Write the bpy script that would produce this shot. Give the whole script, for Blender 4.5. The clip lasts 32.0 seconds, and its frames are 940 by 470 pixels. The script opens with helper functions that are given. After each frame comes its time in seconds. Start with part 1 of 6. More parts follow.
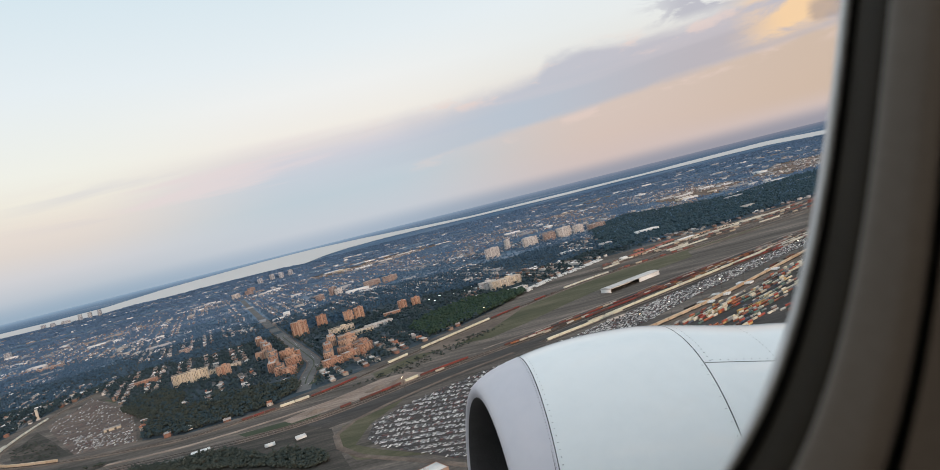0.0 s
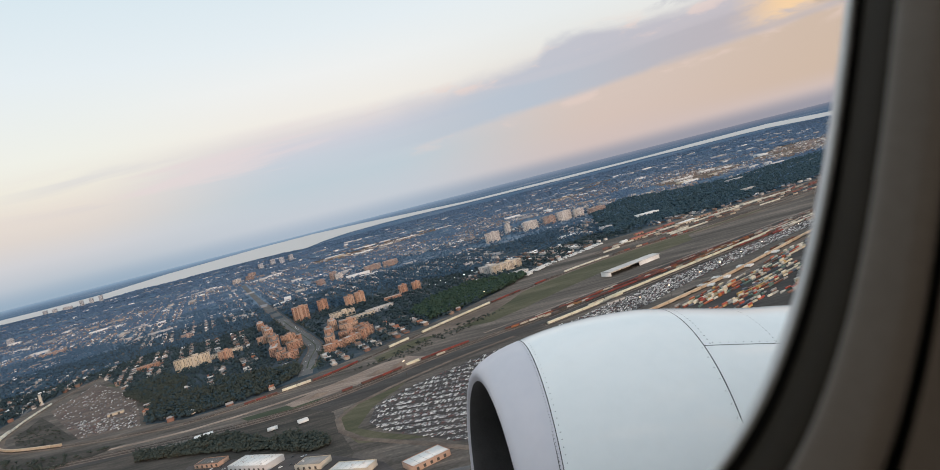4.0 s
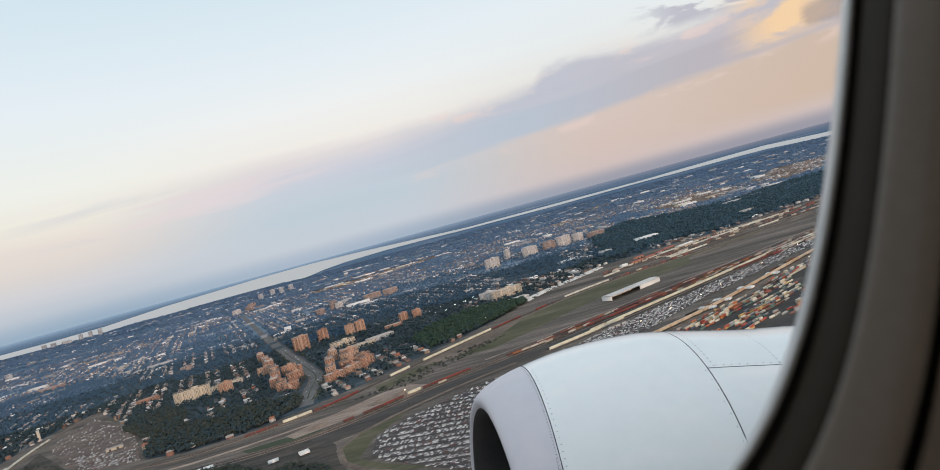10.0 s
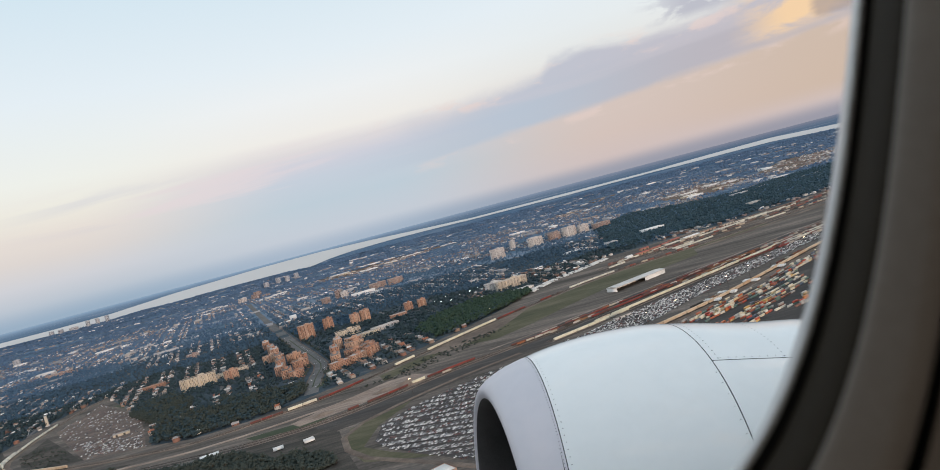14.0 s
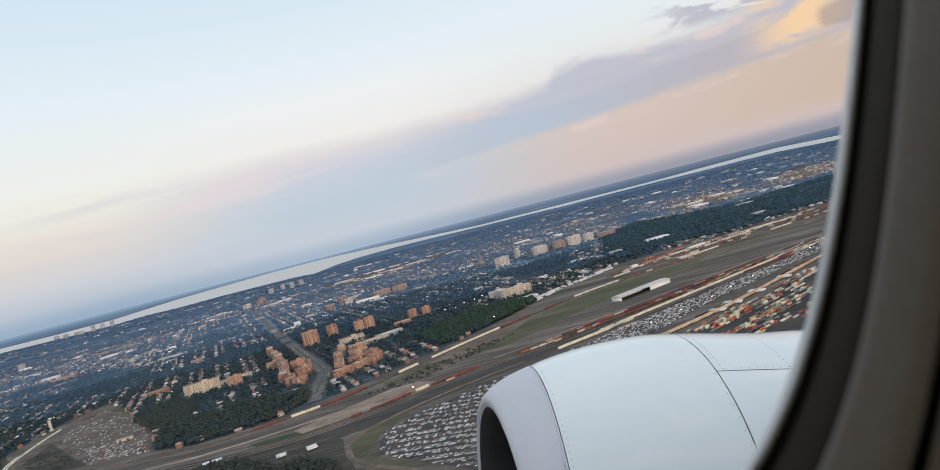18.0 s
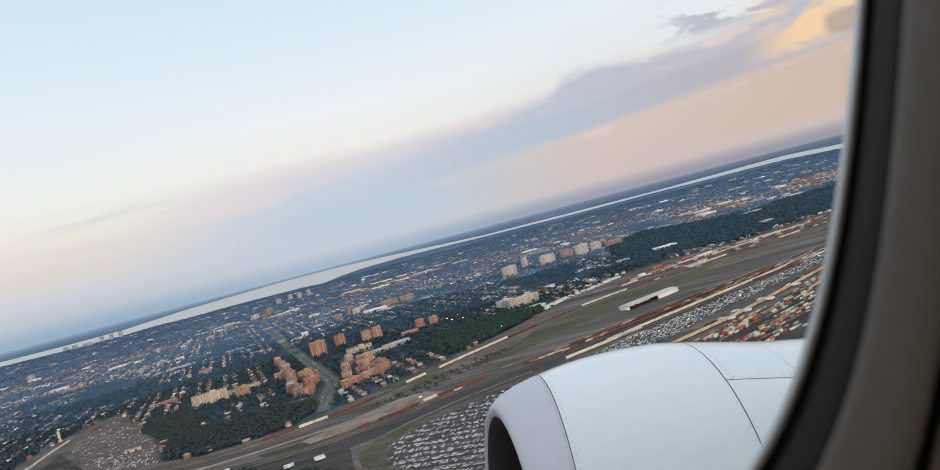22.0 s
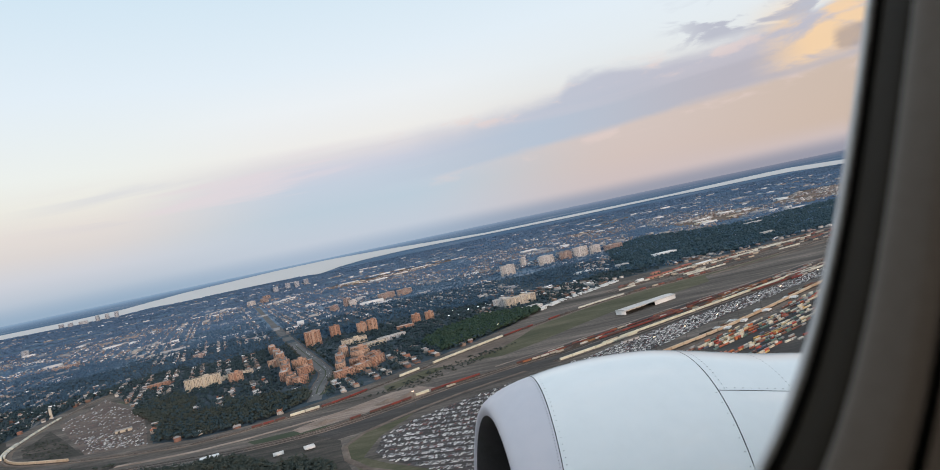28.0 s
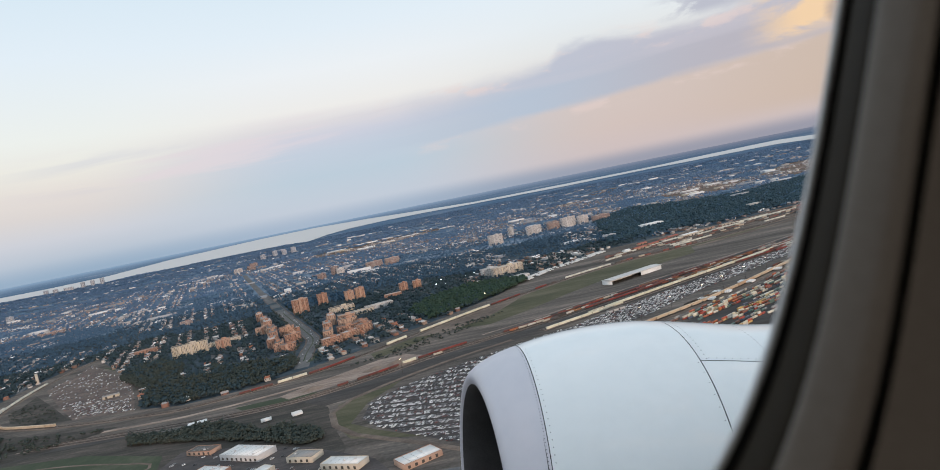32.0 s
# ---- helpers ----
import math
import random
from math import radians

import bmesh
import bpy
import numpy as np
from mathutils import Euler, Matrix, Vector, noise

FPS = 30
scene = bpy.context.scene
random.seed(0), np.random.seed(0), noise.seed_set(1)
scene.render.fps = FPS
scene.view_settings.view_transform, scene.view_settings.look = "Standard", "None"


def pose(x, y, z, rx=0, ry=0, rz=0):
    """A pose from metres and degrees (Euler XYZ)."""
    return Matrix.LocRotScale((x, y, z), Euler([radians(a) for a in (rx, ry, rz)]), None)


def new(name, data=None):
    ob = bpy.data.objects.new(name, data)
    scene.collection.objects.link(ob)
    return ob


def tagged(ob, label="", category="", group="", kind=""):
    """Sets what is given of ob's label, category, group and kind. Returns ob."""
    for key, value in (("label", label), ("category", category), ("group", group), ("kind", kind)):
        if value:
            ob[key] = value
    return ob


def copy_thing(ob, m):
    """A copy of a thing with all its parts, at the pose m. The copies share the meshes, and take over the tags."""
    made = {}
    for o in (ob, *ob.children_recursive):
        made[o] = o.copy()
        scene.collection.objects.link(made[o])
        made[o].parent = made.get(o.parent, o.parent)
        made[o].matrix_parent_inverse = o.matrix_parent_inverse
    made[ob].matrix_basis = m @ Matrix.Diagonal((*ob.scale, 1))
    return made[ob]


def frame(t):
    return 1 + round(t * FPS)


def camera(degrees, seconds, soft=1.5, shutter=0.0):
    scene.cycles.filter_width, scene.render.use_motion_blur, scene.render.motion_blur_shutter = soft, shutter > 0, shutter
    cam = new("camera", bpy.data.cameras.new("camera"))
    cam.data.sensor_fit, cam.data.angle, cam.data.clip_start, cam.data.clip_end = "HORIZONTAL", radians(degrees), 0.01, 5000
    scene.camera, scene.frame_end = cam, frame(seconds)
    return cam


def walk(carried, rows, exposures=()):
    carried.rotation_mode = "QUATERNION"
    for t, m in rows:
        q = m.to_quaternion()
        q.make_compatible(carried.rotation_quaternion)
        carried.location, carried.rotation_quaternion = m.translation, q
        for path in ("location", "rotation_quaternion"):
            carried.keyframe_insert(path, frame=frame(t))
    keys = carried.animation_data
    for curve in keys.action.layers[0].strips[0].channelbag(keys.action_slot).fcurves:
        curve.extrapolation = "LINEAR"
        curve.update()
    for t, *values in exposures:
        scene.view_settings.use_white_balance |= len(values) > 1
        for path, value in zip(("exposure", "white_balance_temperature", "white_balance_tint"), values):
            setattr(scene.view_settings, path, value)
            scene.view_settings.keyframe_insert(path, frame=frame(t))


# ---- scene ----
# An aircraft climbing over a railway yard and its suburbs, seen through a cabin window.
# Axes: y is the way the passenger looks, x the tail side, z up. The eye is 260 m over the ground.
cam = camera(68.9, 32.0, 0.9)
cam.data.dof.use_dof, cam.data.dof.focus_distance, cam.data.dof.aperture_fstop = True, 900.0, 9.5
EYE = 260.0
DOWN, ROLL = 2.775, 15.37
# seconds, yaw, pitch, lean
ROWS = [
    (0.0, -0.33, -2.42, 13.94), (0.5, -0.28, -2.45, 14.14), (1.0, -0.18, -2.29, 14.37), (1.5, -0.09, -2.58, 14.05),
    (2.0, -0.08, -2.85, 13.89), (2.5, -0.0, -3.19, 13.89), (3.0, 0.07, -3.51, 14.05), (3.5, 0.04, -3.7, 14.09),
    (5.5, -0.1, -3.26, 14.86), (6.0, -0.2, -2.95, 14.96), (6.5, -0.24, -2.9, 15.15), (7.0, -0.35, -2.7, 15.58),
    (7.5, -0.43, -2.26, 15.48), (8.0, -0.59, -1.85, 15.51), (8.5, -0.54, -1.72, 15.34), (9.0, -0.57, -1.55, 15.13),
    (9.5, -0.61, -1.48, 15.18), (10.0, -0.59, -1.56, 15.18), (10.5, -0.59, -1.57, 15.11), (11.0, -0.44, -1.71, 14.82),
    (11.5, -0.4, -2.03, 14.69), (12.0, -0.41, -2.24, 14.73), (12.5, -0.38, -2.23, 14.84), (13.0, -0.27, -2.22, 14.91),
    (13.5, -0.09, -2.23, 14.95), (15.5, 0.43, -2.23, 14.22), (16.0, 0.54, -2.11, 14.35), (16.5, 0.59, -1.9, 14.71),
    (17.0, 0.33, -1.77, 14.73), (17.5, 0.25, -1.46, 14.57), (18.0, 0.28, -1.49, 14.34), (18.5, 0.46, -1.51, 14.2),
    (19.0, 0.51, -1.61, 14.05), (19.5, 0.62, -1.71, 14.08), (20.0, 0.73, -1.96, 14.43), (20.5, 0.73, -1.81, 14.68),
    (21.0, 0.77, -1.47, 14.86), (21.5, 0.65, -1.06, 14.92), (22.0, 0.65, -0.58, 14.61), (22.5, 0.62, -0.21, 14.28),
    (23.0, 0.64, -0.1, 14.08), (23.5, 0.69, -0.2, 14.01), (24.0, 0.77, -0.08, 13.8), (24.5, 0.79, 0.06, 13.58),
    (25.0, 0.84, 0.13, 13.21), (25.5, 0.88, -0.03, 12.91), (27.5, 0.62, -0.61, 12.45), (28.0, 0.71, -0.81, 11.85),
    (28.5, 0.97, -2.5, 11.52), (29.0, 1.21, -3.94, 11.73), (29.5, 1.07, -4.0, 11.65), (30.0, 0.89, -3.82, 11.46),
    (30.5, 0.76, -3.56, 11.41), (31.0, 0.57, -3.71, 11.06), (31.5, 0.46, -3.66, 11.39), (32.0, 0.24, -3.53, 11.34),
]
# the hand's small shifts before the window: seconds, towards the tail and up, in millimetres
HAND = [(0, 1.2, -0.2), (6, -1.0, 0.6), (9, -2.5, -7.0), (13, -2.8, -2.3), (19, 0.5, 0.4), (23, 1.5, -7.0), (25.5, 2.5, -1.0), (28, 3.6, 5.6), (29, 8.0, 12.0), (32, 10.0, 15.3)]
# the aircraft's own axes: x aft, y up, z inboard, as the passenger faces the window
AIR = pose(0, 0, EYE, 90 - DOWN) @ pose(0, 0, 0, 0, 0, -ROLL) @ pose(0, 0, 0, 0.84, 0.139, 1.448)


def eye_at(t):
    side, up = (np.interp(t, [h[0] for h in HAND], [h[i] for h in HAND]) / 1000 for i in (1, 2))
    return Matrix.Translation(AIR @ Vector((side, up, 0.0)))


walk(cam, [(t, eye_at(t) @ pose(0, 0, 0, 90 + p, 0, yaw) @ pose(0, 0, 0, 0, 0, -lean)) for t, yaw, p, lean in ROWS], [(0.0, 0.02, 6540, 10), (13.0, 0.02, 6400, 10), (32.0, 0.02, 6230, 10)])

# ---- sky, sun, exposure ----
SUN_AZ, SUN_EL = 153.0, 6.0  # the sun stands low behind the passenger, towards the tail
sun = new("sun", bpy.data.lights.new("sun", "SUN"))
sun.data.energy, sun.data.angle, sun.data.color = 2.0, radians(1.5), (1.0, 0.71, 0.52)
sun_way = Vector((math.sin(radians(SUN_AZ)) * math.cos(radians(SUN_EL)), math.cos(radians(SUN_AZ)) * math.cos(radians(SUN_EL)), math.sin(radians(SUN_EL))))
sun.matrix_world = Matrix.Translation((0, 0, 600)) @ sun_way.to_track_quat("Z", "Y").to_matrix().to_4x4()
scene.view_settings.exposure = 0.0

world = bpy.data.worlds.new("sky")
scene.world = world
world.use_nodes = True
wt = world.node_tree
wt.nodes.clear()


class Nodes:
    """Short names for building a node tree."""

    def __init__(self, tree):
        self.t = tree

    def n(self, kind, ins=(), **props):
        node = self.t.nodes.new(kind)
        for k, v in props.items():
            if k == "operation":
                node.operation = v
            elif k == "blend_type":
                node.blend_type = v
            elif k == "data_type":
                node.data_type = v
            elif k == "interpolation_type":
                node.interpolation_type = v
            elif k == "feature":
                node.feature = v
        for k, v in dict(ins).items():
            if isinstance(v, bpy.types.NodeSocket):
                self.t.links.new(v, node.inputs[k])
            elif v is not None:
                node.inputs[k].default_value = v
        return node

    def math(self, op, a, b=0.0, c=0.0):
        return self.n("ShaderNodeMath", {0: a, 1: b, 2: c}, operation=op).outputs[0]

    def mix(self, fac, a, b, blend="MIX"):
        node = self.n("ShaderNodeMix", {0: fac, 6: a, 7: b}, data_type="RGBA", blend_type=blend)
        return node.outputs[2]

    def step(self, v, lo, hi, a=0.0, b=1.0):
        return self.n("ShaderNodeMapRange", {0: v, 1: lo, 2: hi, 3: a, 4: b}, interpolation_type="SMOOTHSTEP").outputs[0]

    def noise(self, vec, scale, detail=4.0, rough=0.55, distort=0.0):
        return self.n("ShaderNodeTexNoise", {"Vector": vec, "Scale": scale, "Detail": detail, "Roughness": rough, "Distortion": distort}).outputs[0]

    def ramp(self, fac, stops):
        node = self.n("ShaderNodeValToRGB", {0: fac})
        els = node.color_ramp.elements
        while len(els) < len(stops):
            els.new(0.5)
        for e, (p, c) in zip(els, stops):
            e.position, e.color = p, (*c, 1.0)
        return node.outputs[0]


def srgb(r, g, b):
    """A colour as it shows in a picture, 0 to 255, in linear values."""
    return tuple((v / 255 / 12.92) if v / 255 <= 0.04045 else ((v / 255 + 0.055) / 1.055) ** 2.4 for v in (r, g, b))


def c4(c):
    return (*c, 1.0)


w = Nodes(wt)
way = w.n("ShaderNodeTexCoord").outputs["Generated"]
xyz = w.n("ShaderNodeSeparateXYZ", {0: way})
elev = w.math("MULTIPLY", w.math("ARCSINE", xyz.outputs[2]), 57.2958)
azim = w.math("MULTIPLY", w.math("ARCTAN2", xyz.outputs[0], xyz.outputs[1]), 57.2958)
# clear sky at sunset, as ramps over the elevation at three bearings: nose, middle, tail
e01 = w.math("DIVIDE", elev, 40.0)


def column(stops):
    return w.ramp(e01, [(e / 40.0, srgb(*c)) for e, c in stops])


HIGH = [(15.0, (229, 237, 241)), (22.0, (212, 229, 238)), (40.0, (222, 235, 244))]
nose = column([(0.0, (158, 177, 196)), (1.0, (182, 193, 206)), (2.5, (204, 205, 212)), (4.2, (219, 210, 206)), (5.6, (228, 217, 209)), (7.2, (236, 230, 218)), (9.5, (238, 238, 230))] + HIGH)
middle = column([(0.0, (178, 189, 204)), (1.2, (194, 202, 213)), (3.6, (187, 201, 213)), (5.6, (195, 203, 215)), (6.8, (206, 205, 215)), (7.9, (222, 215, 215)), (9.0, (239, 234, 227)), (12.0, (238, 239, 238))] + HIGH)
tail = column([(0.0, (196, 182, 184)), (0.9, (206, 190, 188)), (3.0, (210, 191, 184)), (5.6, (212, 194, 186)), (7.5, (216, 206, 202)), (9.8, (230, 229, 225)), (12.0, (231, 235, 235))] + HIGH)
clear = w.mix(w.step(azim, -30.0, -12.0), nose, middle)
clear = w.mix(w.step(azim, -6.0, 14.0), clear, tail)
# tan air low towards the sun's side
warm_air = w.math("MULTIPLY", w.step(azim, 12.0, 32.0), w.math("MULTIPLY", w.step(elev, 0.6, 2.4), w.step(elev, 8.5, 6.0)))
clear = w.mix(w.math("MULTIPLY", warm_air, 0.85), clear, c4(srgb(205, 182, 164)))
# long soft streaks within the bank of cloud
flat = w.n("ShaderNodeCombineXYZ", {0: w.math("MULTIPLY", azim, 0.075), 1: w.math("MULTIPLY", elev, 0.20), 2: 3.1}).outputs[0]
drawn = w.n("ShaderNodeCombineXYZ", {0: w.math("MULTIPLY", azim, 0.03), 1: w.math("MULTIPLY", w.math("MULTIPLY_ADD", azim, -0.030, elev), 0.42), 2: 7.4}).outputs[0]
rag = w.noise(flat, 1.5, 5.0, 0.55, 0.4)
rag2 = w.noise(flat, 3.6, 4.0, 0.55, 0.2)
streak = w.noise(drawn, 1.6, 4.0, 0.5, 0.35)
wob = w.math("ADD", w.math("MULTIPLY", w.math("SUBTRACT", rag, 0.5), 2.2), w.math("MULTIPLY", w.math("SUBTRACT", rag2, 0.5), 0.9))
middle_sky = w.math("MULTIPLY", w.step(azim, -36.0, -26.0), w.step(azim, 16.0, 4.0))
pink = w.math("MULTIPLY", w.math("MULTIPLY", w.step(streak, 0.50, 0.66), w.math("MULTIPLY", w.step(elev, 4.4, 5.6), w.step(elev, 9.2, 7.6))), middle_sky)
clear = w.mix(w.math("MULTIPLY", pink, 0.7), clear, c4(srgb(226, 212, 214)))
violet = w.math("MULTIPLY", w.math("MULTIPLY", w.step(streak, 0.49, 0.36), w.math("MULTIPLY", w.step(elev, 4.8, 6.0), w.step(elev, 8.6, 7.4))), middle_sky)
clear = w.mix(w.math("MULTIPLY", violet, 0.4), clear, c4(srgb(196, 196, 210)))
# the grey-violet bank towards the tail: a firm lower edge, a ragged upper one
e_low = w.math("MULTIPLY_ADD", w.math("SUBTRACT", rag2, 0.5), 0.9, elev)
e_high = w.math("ADD", elev, wob)
low = w.math("MULTIPLY_ADD", azim, 0.052, 4.75)
high = w.math("ADD", w.math("MULTIPLY_ADD", azim, 0.045, 8.6), w.math("ADD", w.math("MULTIPLY", w.step(azim, 7.0, 10.5), 0.35), w.math("MULTIPLY", w.math("MULTIPLY", w.step(azim, 8.6, 10.0), w.step(azim, 19.0, 12.0)), 0.75)))
bank = w.math("MULTIPLY", w.step(w.math("SUBTRACT", e_low, low), -0.35, 0.45), w.step(w.math("SUBTRACT", high, e_high), -0.35, w.step(azim, -4.0, 12.0, 2.4, 0.9)))
bank = w.math("MULTIPLY", bank, w.step(azim, -12.0, 8.0))
grey = w.mix(w.step(azim, 4.0, 24.0), c4(srgb(181, 192, 207)), c4(srgb(184, 178, 186)))
grey = w.mix(w.math("MULTIPLY", w.step(w.math("SUBTRACT", elev, low), 1.6, 3.4), 0.55), grey, c4(srgb(196, 193, 203)))
grey = w.mix(w.math("MULTIPLY", w.step(streak, 0.52, 0.68), 0.25), grey, c4(srgb(206, 198, 204)))
sky_col = w.mix(w.math("MULTIPLY", bank, 0.95), clear, grey)
# rosy lit tufts along the edges
lit = w.math("MULTIPLY", w.step(w.math("SUBTRACT", e_high, high), -1.5, -0.6), w.step(w.math("SUBTRACT", high, e_high), -0.6, 0.3))
under = w.math("MULTIPLY", w.step(w.math("SUBTRACT", e_low, low), -1.0, -0.3), w.step(w.math("SUBTRACT", low, e_low), -0.25, 0.2))
lit = w.math("MULTIPLY", w.math("MAXIMUM", lit, w.math("MULTIPLY", under, 0.7)), w.math("MULTIPLY", w.step(rag2, 0.50, 0.66), w.step(azim, -10.0, 4.0)))
sky_col = w.mix(w.math("MULTIPLY", lit, 0.6), sky_col, c4(srgb(232, 208, 200)))
# cloud that the sun lights from behind, at the tail
glow = w.math("MULTIPLY", w.step(azim, 23.0, 28.0), w.math("MULTIPLY", w.step(w.math("SUBTRACT", e_low, low), 0.0, 0.9), w.step(elev, 12.5, 9.5)))
sky_col = w.mix(w.math("MULTIPLY", w.math("MULTIPLY", glow, w.step(w.noise(flat, 2.6, 4.0, 0.55, 0.3), 0.36, 0.56)), 0.9), sky_col, c4(srgb(250, 211, 163)))
# higher broken cloud towards the tail
puff = w.math("MULTIPLY", w.step(w.noise(flat, 2.3, 6.0, 0.55, 0.5), 0.45, 0.55), w.math("MULTIPLY", w.step(azim, 16.5, 21.5), w.math("MULTIPLY", w.step(elev, 9.5, 10.4), w.step(elev, 15.0, 12.0))))
sky_col = w.mix(w.math("MULTIPLY", puff, 0.8), sky_col, c4(srgb(178, 177, 190)))
# a small dark cloud in the lit part
knot = w.math("MULTIPLY", w.step(w.math("ADD", azim, w.math("MULTIPLY", wob, 0.8)), 29.0, 29.8), w.math("MULTIPLY", w.step(e_high, 6.6, 7.2), w.step(e_high, 8.6, 7.9)))
sky_col = w.mix(w.math("MULTIPLY", knot, 0.8), sky_col, c4(srgb(176, 158, 150)))
# the haze at the rim of the land
side = w.step(azim, -18.0, 26.0)
sky_col = w.mix(w.math("MULTIPLY", w.step(elev, 1.3, 0.0), w.step(azim, -12.0, 8.0, 0.30, 0.65)), sky_col, w.mix(side, c4(srgb(140, 168, 192)), c4(srgb(126, 136, 156))))
# thin bright streaks of cloud high overhead, unseen, added for the engine to reflect
over = w.n("ShaderNodeMapping", {0: way, 2: (0, 0, 0.5), 3: (1.0, 4.0, 2.0)}).outputs[0]
thin = w.math("MULTIPLY", w.step(w.noise(over, 1.3, 3.0, 0.5, 0.5), 0.56, 0.66), w.step(elev, 27.0, 38.0))
sky_col = w.mix(w.math("MULTIPLY", thin, 0.8), sky_col, (1.9, 1.6, 1.4, 1.0))
blue_sky = w.n("ShaderNodeTexSky")
blue_sky.sky_type, blue_sky.sun_disc = "NISHITA", False
blue_sky.sun_elevation, blue_sky.sun_rotation = radians(SUN_EL), radians(SUN_AZ)
total = w.mix(1.0, w.mix(1.0, sky_col, (0.97, 0.97, 0.97, 1), "MULTIPLY"), w.mix(1.0, blue_sky.outputs[0], (0.008, 0.008, 0.008, 1), "MULTIPLY"), "ADD")
back = w.n("ShaderNodeBackground", {0: total, 1: 1.0})
wt.links.new(back.outputs[0], w.n("ShaderNodeOutputWorld").inputs[0])


# ---- materials ----
def material(name, build):
    m = bpy.data.materials.new(name)
    m.use_nodes = True
    m.node_tree.nodes.clear()
    k = Nodes(m.node_tree)
    shader = build(k)
    m.node_tree.links.new(shader, k.n("ShaderNodeOutputMaterial").inputs[0])
    return m


def surface(k, colour, rough=0.7, metal=0.0, normal=None, spec=0.4):
    ins = {"Base Color": colour, "Roughness": rough, "Metallic": metal, "Specular IOR Level": spec}
    if normal is not None:
        ins["Normal"] = normal
    return k.n("ShaderNodeBsdfPrincipled", ins).outputs[0]


def spotted(name, a, b, scale=1.0, rough=0.8, metal=0.0, fine=12.0, coords="Object", per="", spec=0.3, bump=0.0, spread=0.35):
    """A surface that varies between two colours at two scales, and from piece to piece."""

    def build(k):
        tc = k.n("ShaderNodeTexCoord").outputs[coords]
        fac = k.math("ADD", k.math("MULTIPLY", k.noise(tc, scale, 4.0), 0.6), k.math("MULTIPLY", k.noise(tc, scale * fine, 3.0), 0.4))
        col = k.mix(k.step(fac, 0.36, 0.64), c4(a), c4(b))
        if per:
            rnd = k.n("ShaderNodeObjectInfo").outputs["Random"] if per == "object" else k.n("ShaderNodeNewGeometry").outputs["Random Per Island"]
            col = k.n("ShaderNodeHueSaturation", {"Color": col, "Value": k.math("MULTIPLY_ADD", rnd, 2 * spread, 1 - spread), "Hue": 0.5}).outputs[0]
        nrm = k.n("ShaderNodeBump", {"Height": fac, "Strength": bump}).outputs[0] if bump else None
        return surface(k, col, rough, metal, nrm, spec)

    return material(name, build)


def palette(name, colours, rough=0.6, per="object", dirt=0.25, scale=0.3, metal=0.0, spec=0.35):
    """One of several paints, chosen at random for each piece, with dirt."""

    def build(k):
        rnd = k.n("ShaderNodeObjectInfo").outputs["Random"] if per == "object" else k.n("ShaderNodeNewGeometry").outputs["Random Per Island"]
        node = k.n("ShaderNodeValToRGB", {0: rnd})
        node.color_ramp.interpolation = "CONSTANT"
        els = node.color_ramp.elements
        while len(els) < len(colours):
            els.new(0.5)
        for i, (e, c) in enumerate(zip(els, colours)):
            e.position, e.color = i / len(colours), (*c, 1.0)
        tc = k.n("ShaderNodeTexCoord").outputs["Object"]
        d = k.step(k.noise(tc, scale, 6.0, 0.65), 0.45, 0.75)
        col = k.mix(k.math("MULTIPLY", d, dirt), node.outputs[0], (0.08, 0.07, 0.06, 1))
        return surface(k, col, rough, metal, None, spec)

    return material(name, build)


def plan_ground(name, stops, scale, fine, streak=None, rough=0.95, bump=0.0):
    """Ground seen from the air: patches at two scales over the plan, in kilometres."""

    def build(k):
        uv = k.n("ShaderNodeUVMap").outputs[0]
        v = uv
        if streak:
            turn, sx, sy = streak
            v = k.n("ShaderNodeMapping", {0: uv, 2: (0, 0, -radians(turn)), 3: (sx, sy, 1)}).outputs[0]
        a = k.noise(v, scale, 5.0, 0.6)
        b = k.noise(v, fine, 4.0, 0.65)
        c = k.noise(uv, fine * 6, 2.0, 0.6)
        fac = k.math("ADD", k.math("MULTIPLY", a, 0.5), k.math("ADD", k.math("MULTIPLY", b, 0.33), k.math("MULTIPLY", c, 0.17)))
        return surface(k, k.ramp(k.step(fac, 0.33, 0.67), stops), rough, 0.0, None, 0.15)

    return material(name, build)
M_PAINT = spotted("nacelle_paint", (0.775, 0.802, 0.810), (0.81, 0.834, 0.840), 0.7, 0.10, 0.0, 9.0, spec=0.6)
M_LIP = spotted("brushed_aluminium_lip", (0.56, 0.55, 0.60), (0.59, 0.575, 0.62), 1.5, 0.45, 0.25, 5.0, spec=0.5)
M_DUCT = spotted("inlet_liner", (0.045, 0.043, 0.043), (0.065, 0.062, 0.062), 3.0, 0.6, 0.0, 20.0)
M_SEAM = spotted("seam_sealant", (0.03, 0.03, 0.035), (0.05, 0.05, 0.055), 6.0, 0.7)
M_RIVET = spotted("fastener_metal", (0.10, 0.11, 0.12), (0.16, 0.17, 0.18), 8.0, 0.45, 0.4)
M_SKIN = spotted("fuselage_paint", (0.72, 0.73, 0.74), (0.78, 0.79, 0.80), 0.6, 0.35)
M_BEZEL = spotted("pane_rim_acrylic", (0.74, 0.75, 0.76), (0.82, 0.83, 0.84), 30.0, 0.35, 0.0, 6.0)
M_SEAL = spotted("window_seal_rubber", (0.008, 0.008, 0.009), (0.014, 0.014, 0.015), 40.0, 0.65, 0.0, 6.0)
M_REVEAL = spotted("window_reveal_plastic", (0.021, 0.0155, 0.009), (0.028, 0.021, 0.0125), 20.0, 0.8, 0.0, 9.0, spec=0.08)
